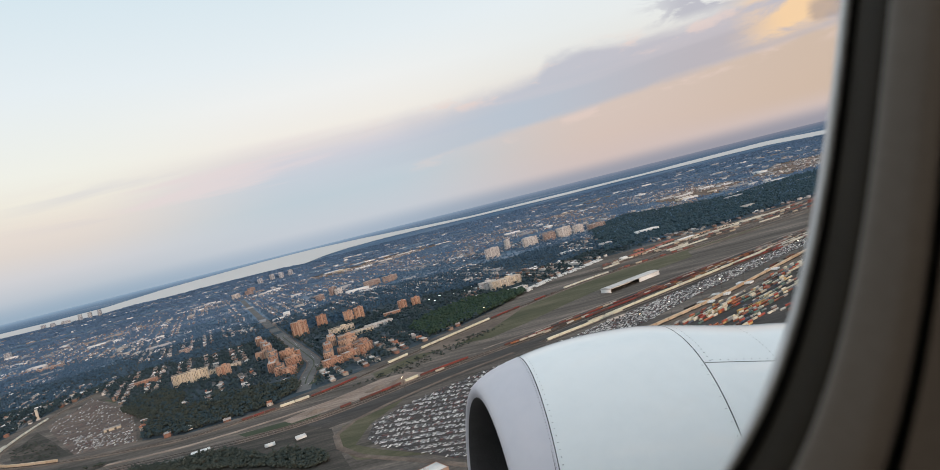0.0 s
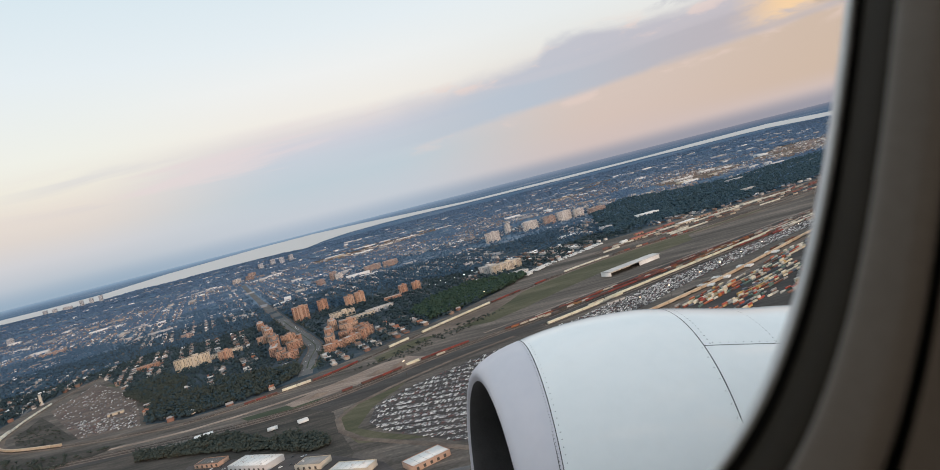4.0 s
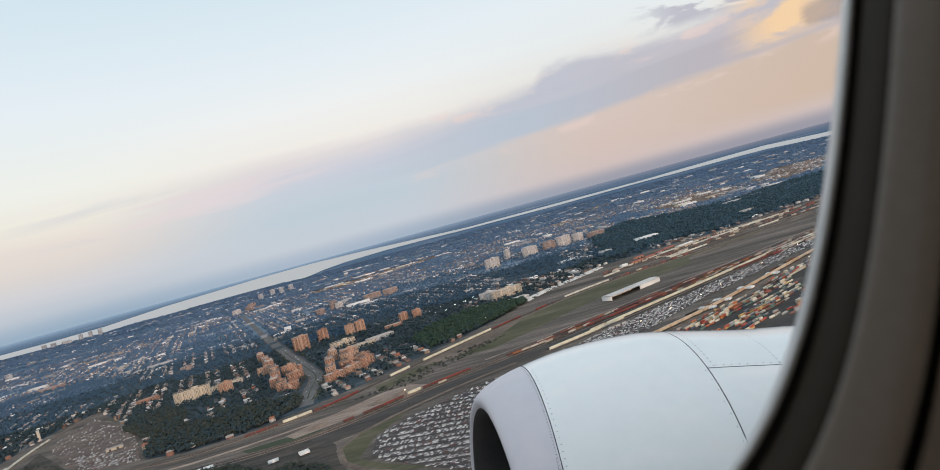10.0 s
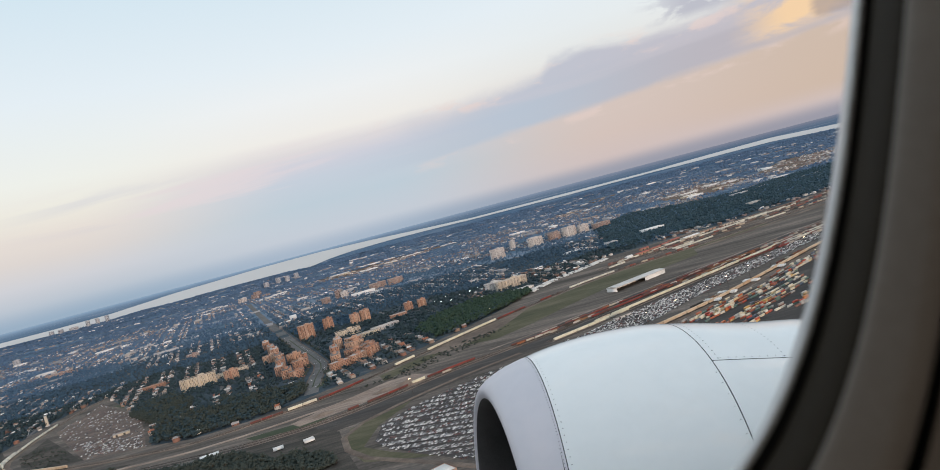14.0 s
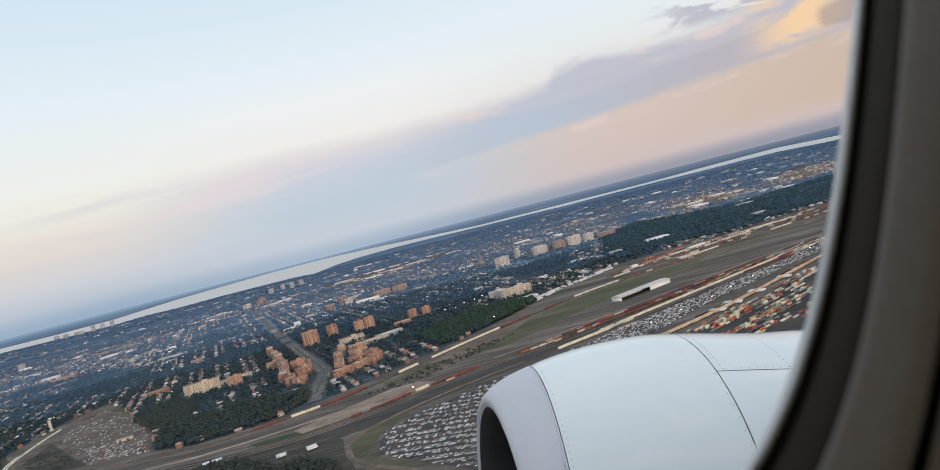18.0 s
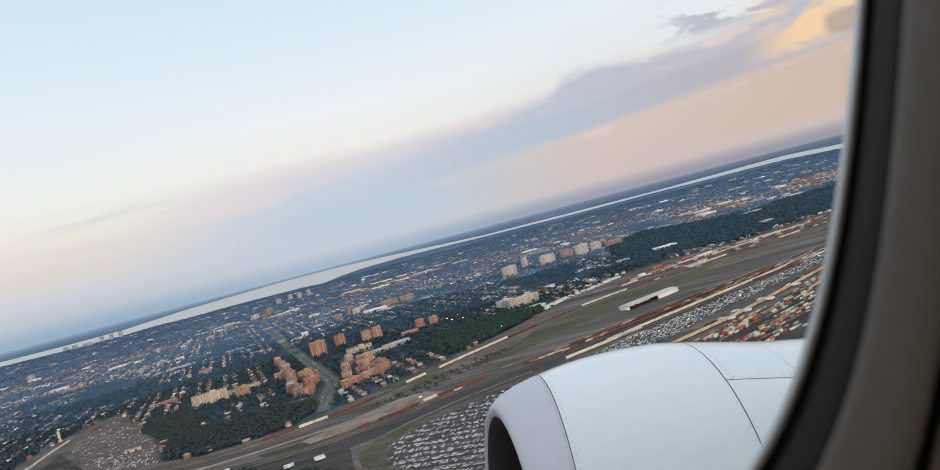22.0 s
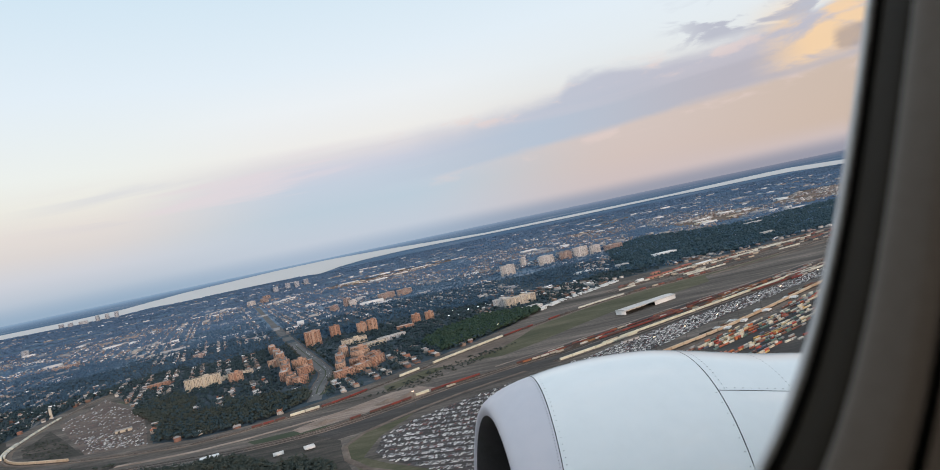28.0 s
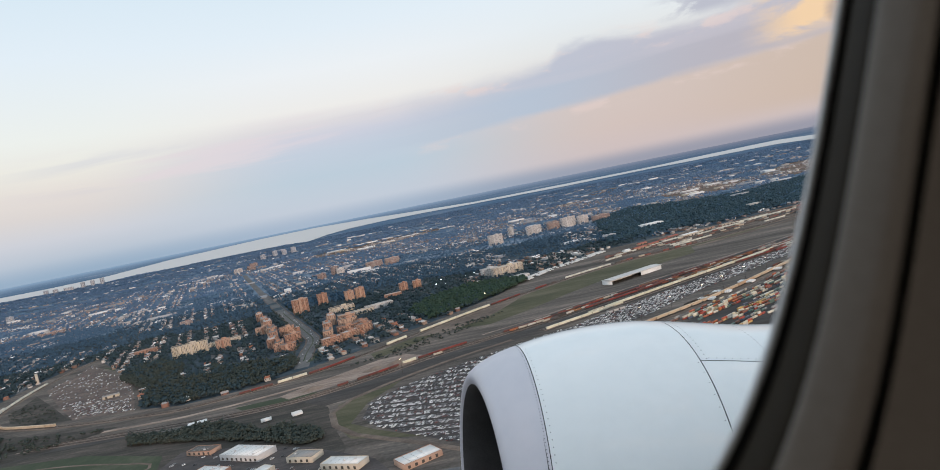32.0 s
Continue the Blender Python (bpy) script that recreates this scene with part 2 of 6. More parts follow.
M_LINER = spotted("cabin_sidewall_plastic", (0.262, 0.230, 0.202), (0.296, 0.262, 0.230), 8.0, 0.5, 0.0, 40.0, bump=0.03)
M_CABIN = spotted("cabin_lining", (0.25, 0.25, 0.25), (0.30, 0.30, 0.30), 2.0, 0.7)


def mesh_of(name, verts, faces, mats, mat_ids=None, smooth=False, uvs=None):
    """A mesh from arrays; faces of one size, or a list of tuples."""
    me = bpy.data.meshes.new(name)
    if isinstance(faces, np.ndarray):
        n, k = faces.shape
        me.vertices.add(len(verts))
        me.vertices.foreach_set("co", np.asarray(verts, np.float32).ravel())
        me.loops.add(n * k)
        me.loops.foreach_set("vertex_index", faces.astype(np.int32).ravel())
        me.polygons.add(n)
        me.polygons.foreach_set("loop_start", np.arange(0, n * k, k, dtype=np.int32))
        me.update(calc_edges=True)
    else:
        me.from_pydata([tuple(v) for v in verts], [], faces)
    for m in mats:
        me.materials.append(m)
    if mat_ids is not None:
        me.polygons.foreach_set("material_index", np.asarray(mat_ids, np.int32))
    if smooth:
        me.polygons.foreach_set("use_smooth", np.ones(len(me.polygons), bool))
    if uvs is not None:
        layer = me.uv_layers.new(name="plan")
        idx = np.zeros(len(me.loops), np.int32)
        me.loops.foreach_get("vertex_index", idx)
        layer.data.foreach_set("uv", np.asarray(uvs, np.float32)[idx].ravel())
    me.update()
    return me


def put(name, mesh, parent=None, label="", category="", group="", kind=""):
    ob = new(name, mesh)
    if parent is not None:
        ob.parent = parent
    return tagged(ob, label, category, group, kind)


def loft(loops, closed=True):
    """Rings of equal length, joined by quads."""
    n = len(loops[0])
    verts = [p for ring in loops for p in ring]
    faces = []
    for i in range(len(loops) - 1):
        for j in range(n if closed else n - 1):
            a, b = i * n + j, i * n + (j + 1) % n
            faces.append((a, b, b + n, a + n))
    return verts, faces




# ---- engine ----
def build_engine():
    eng = tagged(new("aircraft_engine"), "large pale grey turbofan engine nacelle with a grey metal inlet lip", "engine")
    ax = Vector((math.cos(0.099) * math.cos(-0.081), -math.sin(-0.081), -math.sin(0.099) * math.cos(-0.081)))
    eng.matrix_world = AIR @ Matrix.Translation((0.699, -2.917, -6.715)) @ ax.to_track_quat("X", "Z").to_matrix().to_4x4()

    def radius(s):
        # swelling barrel behind the lip, tapering towards the nozzle
        if s <= 2.5:
            return 1.65 + 0.33127 * s - 0.1835 * s * s + 0.03482 * s ** 3 - 0.10 * max(0.0, s - 1.2) ** 1.2
        return max(0.9, radius(2.5) - 0.09 * (s - 2.5) ** 2)

    def ring(s, r, n=160, a0=0.0, a1=2 * math.pi):
        return [(s, r * math.cos(a0 + (a1 - a0) * i / n), r * math.sin(a0 + (a1 - a0) * i / n)) for i in range(n + (1 if a1 - a0 < 6.28 else 0))]

    def shell(name, s_from, s_to, mat, a0=0.0, a1=2 * math.pi, steps=16, label="", lift=0.0):
        full = a1 - a0 > 6.28
        loops = [ring(s_from + (s_to - s_from) * i / steps, radius(s_from + (s_to - s_from) * i / steps) + lift, 160, a0, a1) for i in range(steps + 1)]
        v, f = loft(loops, full)
        return put(name, mesh_of(name, v, f, [mat], smooth=True), eng, label)

    # inlet lip: a thick rounded ring from the outer seam round to the duct
    prof = [(-0.004, 1.6487), (-0.10, 1.617), (-0.20, 1.578), (-0.30, 1.530), (-0.38, 1.482), (-0.44, 1.432), (-0.475, 1.385), (-0.485, 1.345), (-0.478, 1.315), (-0.462, 1.290)]
    def scarfed(s, r, share):
        # the inlet's face leans: its top and its outboard side reach farthest forward
        return [(x + share * (0.115 * z / 1.35 - 0.05 * y / 1.35 + 0.075), y, z) for x, y, z in ring(s, r)]

    v, f = loft([scarfed(s, r, min(1.0, max(0.0, -s / 0.44))) for s, r in prof])
    put("inlet_lip", mesh_of("inlet_lip", v, f, [M_LIP], smooth=True), eng, "bare brushed metal inlet lip")
    v, f = loft([scarfed(s, r, min(1.0, max(0.0, -s / 0.44))) for s, r in [(-0.462, 1.289), (-0.44, 1.268), (-0.36, 1.235), (-0.22, 1.212), (-0.05, 1.205), (0.3, 1.215), (0.8, 1.25), (1.2, 1.27), (1.22, 0.4), (1.21, 0.02)]])
    put("inlet_duct", mesh_of("inlet_duct", v, f, [M_DUCT], smooth=True), eng, "dark grey acoustic lining of the inlet")
    v, f = loft([ring(s, r, 60) for s, r in [(0.62, 0.01), (0.68, 0.10), (0.85, 0.24), (1.05, 0.34), (1.18, 0.38)]])
    hub = put("spinner", mesh_of("spinner", v, f, [M_DUCT], smooth=True), eng, "dark rounded spinner")
    for i in range(22):
        a = i * 2 * math.pi / 22
        pts = []
        for r in (0.36, 0.6, 0.9, 1.24):
            tw = 0.25 + 0.5 * r
            for e in (-1, 1):
                pts.append((1.12 + e * 0.10 * math.cos(tw), r * math.cos(a + e * 0.10 / max(r, 0.4) * math.sin(tw)), r * math.sin(a + e * 0.10 / max(r, 0.4) * math.sin(tw))))
        put("fan_blade", mesh_of("fan_blade", pts, [(0, 1, 3, 2), (2, 3, 5, 4), (4, 5, 7, 6)], [M_DUCT]), hub)
    cowl = shell("inlet_cowl", 0.0045, 1.4620, M_PAINT, label="smooth pale grey painted inlet cowl")
    # the fan cowl is split by a lengthwise seam on the inboard side
    split = 0.478
    shell("fan_cowl_upper", 1.4720, 3.6, M_PAINT, split - 2.2, split - 0.0026, 14, "pale grey upper fan cowl panel")
    shell("fan_cowl_lower", 1.4720, 3.6, M_PAINT, split + 0.0026, split - 2.2 + 2 * math.pi, 14, "pale grey lower fan cowl panel")
    shell("exhaust_nozzle", 3.61, 5.2, M_LIP, steps=8)
    # dark sealant under the joints
    for s in (0.0, 1.467, 3.605):
        v, f = loft([ring(s - 0.03, radius(s - 0.03) - 0.004), ring(s + 0.03, radius(s + 0.03) - 0.004)])
        put("seam", mesh_of("seam", v, f, [M_SEAM], smooth=True), eng, "dark joint sealant")
    v, f = loft([[(1.45 + 0.18 * i, (radius(1.45 + 0.18 * i) - 0.008) * math.cos(split + d), (radius(1.45 + 0.18 * i) - 0.008) * math.sin(split + d)) for i in range(13)] for d in (-0.02, 0.02)], False)
    put("seam", mesh_of("seam", v, f, [M_SEAM], smooth=True), eng, "dark joint sealant")
    # fasteners, flat heads just proud of the skin
    v, f = [], []

    def row_done():
        put("fastener_row", mesh_of("fastener_row", list(v), list(f), [M_RIVET]), cowl, "row of small dark flush fasteners", kind="stuff")
        v.clear()
        f.clear()

    def rivet(s, a, r=0.0065, skin=None):
        rad = (skin if skin else radius(s)) + 0.0022
        base = len(v)
        for i in range(6):
            t = i * math.pi / 3
            v.append((s + r * math.cos(t), rad * math.cos(a) - r * math.sin(t) * math.sin(a), rad * math.sin(a) + r * math.sin(t) * math.cos(a)))
        f.append(tuple(range(base, base + 6)))

    for i in range(330):
        a = i * 2 * math.pi / 330
        if i % 2:
            rivet(0.034, a, 0.0048)
    row_done()
    for i in range(330):
        rivet(-0.022, i * 2 * math.pi / 330 + 0.006, 0.0042, 1.6435)
    row_done()
    for s in (1.535, 2.17):
        for i in range(190):
            a = i * 2 * math.pi / 190
            if a < split or a > 5:
                rivet(s, a, 0.0068)
        row_done()
    for i in range(1, 190, 2):
        a = i * 2 * math.pi / 190
        if split <= a <= 5:
            rivet(1.435, a, 0.0052)
    row_done()
    for i in range(26):
        rivet(1.56 + i * 0.075, split - 0.018, 0.0052)
    row_done()
    # pylon fairing that carries the engine under the wing
    rows = []
    for i in range(9):
        s = 2.6 + i * 0.34
        h = 0.02 + 0.62 * min(1.0, i / 6.0) ** 2.2
        wd = 0.05 + 0.16 * min(1.0, i / 4.0)
        r0 = radius(s) - 0.03
        rows.append([(s, r0 + h * math.cos(t * math.pi / 8 - math.pi / 2) ** 0.6 if 0 < t < 8 else r0, wd * math.sin(t * math.pi / 8 - math.pi / 2)) for t in range(9)])
    v, f = loft(rows, False)
    put("pylon_fairing", mesh_of("pylon_fairing", v, f, [M_PAINT], smooth=True), eng, "pale grey pylon fairing")
    return eng


build_engine()

# ---- cabin wall and window ----
LENS = 784 / math.tan(radians(34.45))


def outline(grow, depth, n=180, taper=0.0):
    """The window's rounded outline, grown outwards, at a depth in front of the eye. taper widens it towards the foot."""
    cx, cy, a, b, p, ro = 486.9 - 784, -274.3 - 392, 958.3, 1271.1, 3.69, 0.096
    out = []
    for i in range(n):
        t = 2 * math.pi * i / n
        c, s = math.cos(t), math.sin(t)
        g = grow + taper * max(0.0, s)
        u = math.copysign(abs(c) ** (2 / p), c) * (a + g)
        v = math.copysign(abs(s) ** (2 / p), s) * (b + g)
        x, y = cx + u * math.cos(ro) - v * math.sin(ro), cy + u * math.sin(ro) + v * math.cos(ro)
        out.append((x * depth / LENS, -y * depth / LENS, -depth))
    return out


def build_window():
    win = tagged(new("cabin_window"), "rounded cabin window with a grey rim, black seal and dark brown reveal", "window", kind="structure")
    win.matrix_world = AIR
    v, f = loft([outline(-6, 0.250), outline(-3, 0.215), outline(2, 0.205), outline(8, 0.2035), outline(13, 0.2045)])
    put("pane_rim", mesh_of("pane_rim", v, f, [M_BEZEL], smooth=True), win, "light grey translucent rim of the pane")
    v, f = loft([outline(12, 0.206), outline(13, 0.2035), outline(18, 0.2030, taper=4), outline(27, 0.2035, taper=8), outline(28, 0.206, taper=9)])
    put("seal", mesh_of("seal", v, f, [M_SEAL], smooth=True), win, "black rubber window seal")
    v, f = loft([outline(26, 0.2045, taper=7), outline(27, 0.199, taper=8), outline(31, 0.195, taper=9), outline(38, 0.187, taper=11), outline(48, 0.177, taper=14), outline(60, 0.1695, taper=18), outline(70, 0.1645, taper=22), outline(78, 0.1618, taper=25), outline(81, 0.1615, taper=26)])
    put("reveal", mesh_of("reveal", v, f, [M_REVEAL], smooth=True), win, "dark brown plastic reveal")
    v, f = loft([outline(77, 0.1645, taper=25), outline(79, 0.1610, taper=25), outline(84, 0.1600, taper=28), outline(100, 0.1578, taper=36), outline(140, 0.153, taper=54), outline(180, 0.149, taper=72), outline(186, 0.151, taper=74), outline(188, 0.165, taper=74)])
    put("surround", mesh_of("surround", v, f, [M_LINER], smooth=True), win, "moulded grey plastic window surround")
    return win


build_window()


def skirt(inner, half_x, half_y, radius, depth, steps=8):
    """From a rounded hole out to a curved wall."""
    loops = []
    n = len(inner)
    for k in range(steps + 1):
        t = (k / steps) ** 1.8
        ring = []
        for (x, y, z) in inner:
            m = max(abs(x) / half_x, abs(y) / half_y)
            ox, oy = x / m, y / m
            px, py = x + (ox - x) * t, y + (oy - y) * t
            bend = radius - math.sqrt(max(radius * radius - py * py, 0.0))
            ring.append((px, py, z + (-depth - z) * min(1.0, t * 4) + bend))
        loops.append(ring)
    return loft(loops)


def build_cabin():
    side = tagged(new("cabin_sidewall"), "grey plastic cabin sidewall panel round the window", "wall", kind="structure")
    side.matrix_world = AIR
    v, f = skirt(outline(206, 0.150, taper=80), 3.0, 1.6, 2.75, 0.15)
    put("panel", mesh_of("panel", v, f, [M_LINER], smooth=True), side)
    v, f = loft([outline(176, 0.172, taper=70), outline(232, 0.172, taper=84)])
    put("gap", mesh_of("gap", v, f, [M_SEAL]), side, "dark joint between surround and panel")
    fus = tagged(new("fuselage"), "white painted aircraft fuselage skin round the cabin", "fuselage", kind="structure")
    fus.matrix_world = AIR
    v, f = skirt(outline(14, 0.212), 7.0, 2.88, 2.95, 0.24)
    put("skin", mesh_of("skin", v, f, [M_SKIN], smooth=True), fus)
    loops = []
    for i in range(25):
        a = math.asin(2.88 / 2.95) + (2 * math.pi - 2 * math.asin(2.88 / 2.95)) * i / 24
        loops.append([(x, 2.95 * math.sin(a), 2.95 - 0.24 - 2.95 * math.cos(a)) for x in (-7, 0, 7)])
    v, f = loft(loops, False)
    put("far_skin", mesh_of("far_skin", v, f, [M_CABIN], smooth=True), fus)
    # the swept wing, behind the window, that carries the pylon
    rows = []
    for z in np.linspace(-0.08, -20.0, 9):
        lead = 4.45 + 0.58 * (-z - 6.7)
        chord = 8.5 + 0.28 * z
        y = -0.62 + 0.07 * (-z - 6.7)
        rows.append([(lead + chord * u, y + 0.055 * chord * t, z) for u, t in ((0, 0), (0.03, 0.5), (0.12, 0.95), (0.35, 1.2), (0.65, 0.85), (1, 0.05), (0.65, -0.55), (0.35, -0.8), (0.12, -0.65), (0.03, -0.4))])
    v, f = loft(rows)
    f.append(tuple(range(80, 90)))
    put("wing", mesh_of("wing", v, f, [M_PAINT], smooth=True), fus, "pale grey swept wing")
    for x in (-7.0, 7.0):
        pts = [(x, 2.96 * math.sin(t * math.pi / 24), 2.71 - 2.96 * math.cos(t * math.pi / 24)) for t in range(48)]
        put("bulkhead", mesh_of("bulkhead", pts, [tuple(range(48))], [M_CABIN]), fus)
    # unseen fill light behind the eye, added to brighten the sidewall and surround
    light = tagged(new("cabin_light"), "unseen fill light strip added inside the cabin to brighten the sidewall", "lamp")
    light.matrix_world = AIR @ Matrix.Translation((-0.6, 0.9, 2.3)) @ pose(0, 0, 0, 60)
    me = mesh_of("housing", [(-1.5, 0.02, -0.1), (1.5, 0.02, -0.1), (1.5, 0.02, 0.1), (-1.5, 0.02, 0.1), (-1.5, 0.06, -0.12), (1.5, 0.06, -0.12), (1.5, 0.06, 0.12), (-1.5, 0.06, 0.12)], [(0, 1, 2, 3), (4, 7, 6, 5), (0, 4, 5, 1), (1, 5, 6, 2), (2, 6, 7, 3), (3, 7, 4, 0)], [M_CABIN])
    put("housing", me, light)
    lamp = new("cabin_lamp", bpy.data.lights.new("cabin_lamp", "AREA"))
    lamp.data.shape, lamp.data.size, lamp.data.size_y, lamp.data.energy, lamp.data.color = "RECTANGLE", 2.6, 0.18, FILL_WATTS, (1.0, 0.90, 0.78)
    lamp.matrix_world = AIR @ Matrix.Translation((-0.6, 0.9, 2.3)) @ pose(0, 0, 0, -30)


FILL_WATTS = 11.0
build_cabin()
# ---- the land ----
from mathutils import geometry

# Beyond 2.2 km the country is drawn in towards the rim, evenly in all directions, so that 60 km fit inside 4.9 km.
D0, REACH = 2200.0, 2650.0


def near(d):
    return np.where(d <= D0, 1.0, (D0 + (d - D0) / (1 + (d - D0) / REACH)) / np.maximum(d, 1.0))


def lay(p):
    """Plan places (metres, true) to places in the scene."""
    p = np.asarray(p, float)
    k = near(np.hypot(p[:, 0], p[:, 1]))[:, None]
    eye = np.array([0.0, 0.0, EYE])
    return eye + (p - eye) * k


def stand(ob, x, y, turn=0.0, z=0.0, scale=1.0):
    k = float(near(np.array(math.hypot(x, y))))
    ob.location = lay([(x, y, z)])[0]
    ob.rotation_euler = (0, 0, turn)
    ob.scale = (k * scale,) * 3
    return ob


rng = np.random.default_rng(7)
# suburb ground; a little blue haze is painted into its darker tones
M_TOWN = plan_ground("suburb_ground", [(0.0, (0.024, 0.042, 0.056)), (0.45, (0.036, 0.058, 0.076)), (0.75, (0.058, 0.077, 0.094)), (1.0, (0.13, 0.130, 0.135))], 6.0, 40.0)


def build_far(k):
    # the backdrop of distance beyond the river, with haze mixed into the land's colour
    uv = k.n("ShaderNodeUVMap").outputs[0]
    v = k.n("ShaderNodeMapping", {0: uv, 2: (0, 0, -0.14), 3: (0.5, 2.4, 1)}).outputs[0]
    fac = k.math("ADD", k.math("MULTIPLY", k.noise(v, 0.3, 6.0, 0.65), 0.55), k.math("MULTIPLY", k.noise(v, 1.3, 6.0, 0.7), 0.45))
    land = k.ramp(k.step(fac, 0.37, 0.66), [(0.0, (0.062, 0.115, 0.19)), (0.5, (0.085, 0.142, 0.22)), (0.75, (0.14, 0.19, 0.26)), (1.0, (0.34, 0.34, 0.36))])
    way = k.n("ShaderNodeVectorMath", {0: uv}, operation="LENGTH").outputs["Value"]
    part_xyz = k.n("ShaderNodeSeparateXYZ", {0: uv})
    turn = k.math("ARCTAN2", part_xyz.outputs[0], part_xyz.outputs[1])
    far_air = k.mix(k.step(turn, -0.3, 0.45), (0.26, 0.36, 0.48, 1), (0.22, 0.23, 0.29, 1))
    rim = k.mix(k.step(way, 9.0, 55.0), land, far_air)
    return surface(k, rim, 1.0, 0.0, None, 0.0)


M_FAR = material("hazed_country", build_far)
# suburb ground past 2.9 km, paler and bluer: haze put into the colour
M_TOWN_FAR = plan_ground("suburb_ground_haze", [(0.0, (0.070, 0.130, 0.200)), (0.45, (0.096, 0.162, 0.236)), (0.7, (0.158, 0.208, 0.272)), (1.0, (0.44, 0.43, 0.43))], 2.5, 16.0, (10.0, 0.8, 1.6))
M_YARD = plan_ground("yard_ballast", [(0.0, (0.042, 0.039, 0.034)), (0.35, (0.086, 0.076, 0.068)), (0.7, (0.134, 0.115, 0.102)), (1.0, (0.24, 0.198, 0.170))], 5.0, 30.0, (31.0, 0.35, 3.0))
M_LOT = plan_ground("lot_asphalt", [(0.0, (0.050, 0.046, 0.047)), (0.5, (0.076, 0.069, 0.069)), (1.0, (0.125, 0.110, 0.104))], 8.0, 60.0, (31.0, 0.6, 1.6))
M_DIRT = plan_ground("bare_earth", [(0.0, (0.085, 0.066, 0.056)), (0.5, (0.14, 0.11, 0.092)), (1.0, (0.22, 0.175, 0.145))], 10.0, 60.0)
M_GRASS = plan_ground("rough_grass", [(0.0, (0.055, 0.060, 0.036)), (0.5, (0.090, 0.088, 0.055)), (1.0, (0.14, 0.122, 0.086))], 7.0, 50.0, (27.0, 0.5, 2.0))
M_SCRUB = plan_ground("scrub_grass", [(0.0, (0.032, 0.032, 0.029)), (0.4, (0.050, 0.047, 0.042)), (0.75, (0.080, 0.070, 0.062)), (1.0, (0.14, 0.116, 0.10))], 9.0, 60.0, (14.0, 0.5, 2.2))
M_LAWN = plan_ground("mown_grass", [(0.0, (0.042, 0.056, 0.036)), (0.5, (0.058, 0.072, 0.046)), (1.0, (0.090, 0.095, 0.068))], 9.0, 70.0)
M_ROAD = plan_ground("road_asphalt", [(0.0, (0.09, 0.09, 0.095)), (0.6, (0.13, 0.13, 0.132)), (1.0, (0.18, 0.175, 0.17))], 20.0, 120.0)
M_DARK = plan_ground("dark_asphalt", [(0.0, (0.04, 0.038, 0.038)), (0.6, (0.065, 0.061, 0.059)), (1.0, (0.11, 0.10, 0.09))], 8.0, 60.0, (31.0, 0.5, 2.0))


def build_water(k):
    uv = k.n("ShaderNodeUVMap").outputs[0]
    b = k.n("ShaderNodeBump", {"Height": k.noise(uv, 60.0, 3.0), "Strength": 0.05}).outputs[0]
    return surface(k, (0.43, 0.41, 0.40, 1), 0.32, 0.0, b, 0.8)


M_WATER = material("river_water", build_water)


def build_ground():
    angles = np.radians(np.concatenate([np.arange(-60, 60, 1.5), np.arange(60, 300, 6.0)]))
    dist = np.concatenate([np.linspace(0, 2200, 12), np.geomspace(2300, 60000, 40)])
    aa, dd = np.meshgrid(angles, dist)
    p = np.stack([np.sin(aa) * dd, np.cos(aa) * dd, np.zeros_like(aa)], -1).reshape(-1, 3)
    n, m = len(dist), len(angles)
    i, j = np.meshgrid(np.arange(n - 1), np.arange(m), indexing="ij")
    a, b = (i * m + j).ravel(), (i * m + (j + 1) % m).ravel()
    faces = np.stack([a, a + m, b + m, b], 1)
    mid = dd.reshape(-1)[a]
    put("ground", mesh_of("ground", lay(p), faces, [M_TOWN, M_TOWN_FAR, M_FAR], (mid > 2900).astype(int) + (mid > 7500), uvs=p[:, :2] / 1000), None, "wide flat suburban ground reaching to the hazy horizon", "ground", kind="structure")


build_ground()


def sheet(name, pts, z, mat, label, category, cell=120.0):
    """A flat patch of ground on the plan, with corners in metres, cut into small triangles."""
    todo = [tuple(np.array(pts[i], float) for i in tri) for tri in geometry.tessellate_polygon([[Vector((x, y, 0)) for x, y in pts]])]
    v, f = [], []
    while todo:
        a, b, c = todo.pop()
        if max(np.linalg.norm(a - b), np.linalg.norm(b - c), np.linalg.norm(c - a)) > max(cell, 0.06 * np.linalg.norm((a + b + c) / 3)):
            ab, bc, ca = (a + b) / 2, (b + c) / 2, (c + a) / 2
            todo += [(a, ab, ca), (ab, b, bc), (ca, bc, c), (ab, bc, ca)]
            continue
        if (b - a)[0] * (c - a)[1] - (b - a)[1] * (c - a)[0] < 0:
            b, c = c, b
        f.append((len(v), len(v) + 1, len(v) + 2))
        v += [a, b, c]
    p = np.c_[np.array(v), np.full(len(v), z)]
    return put(name, mesh_of(name, lay(p), np.array(f), [mat], uvs=p[:, :2] / 1000), None, label, category, kind="structure")


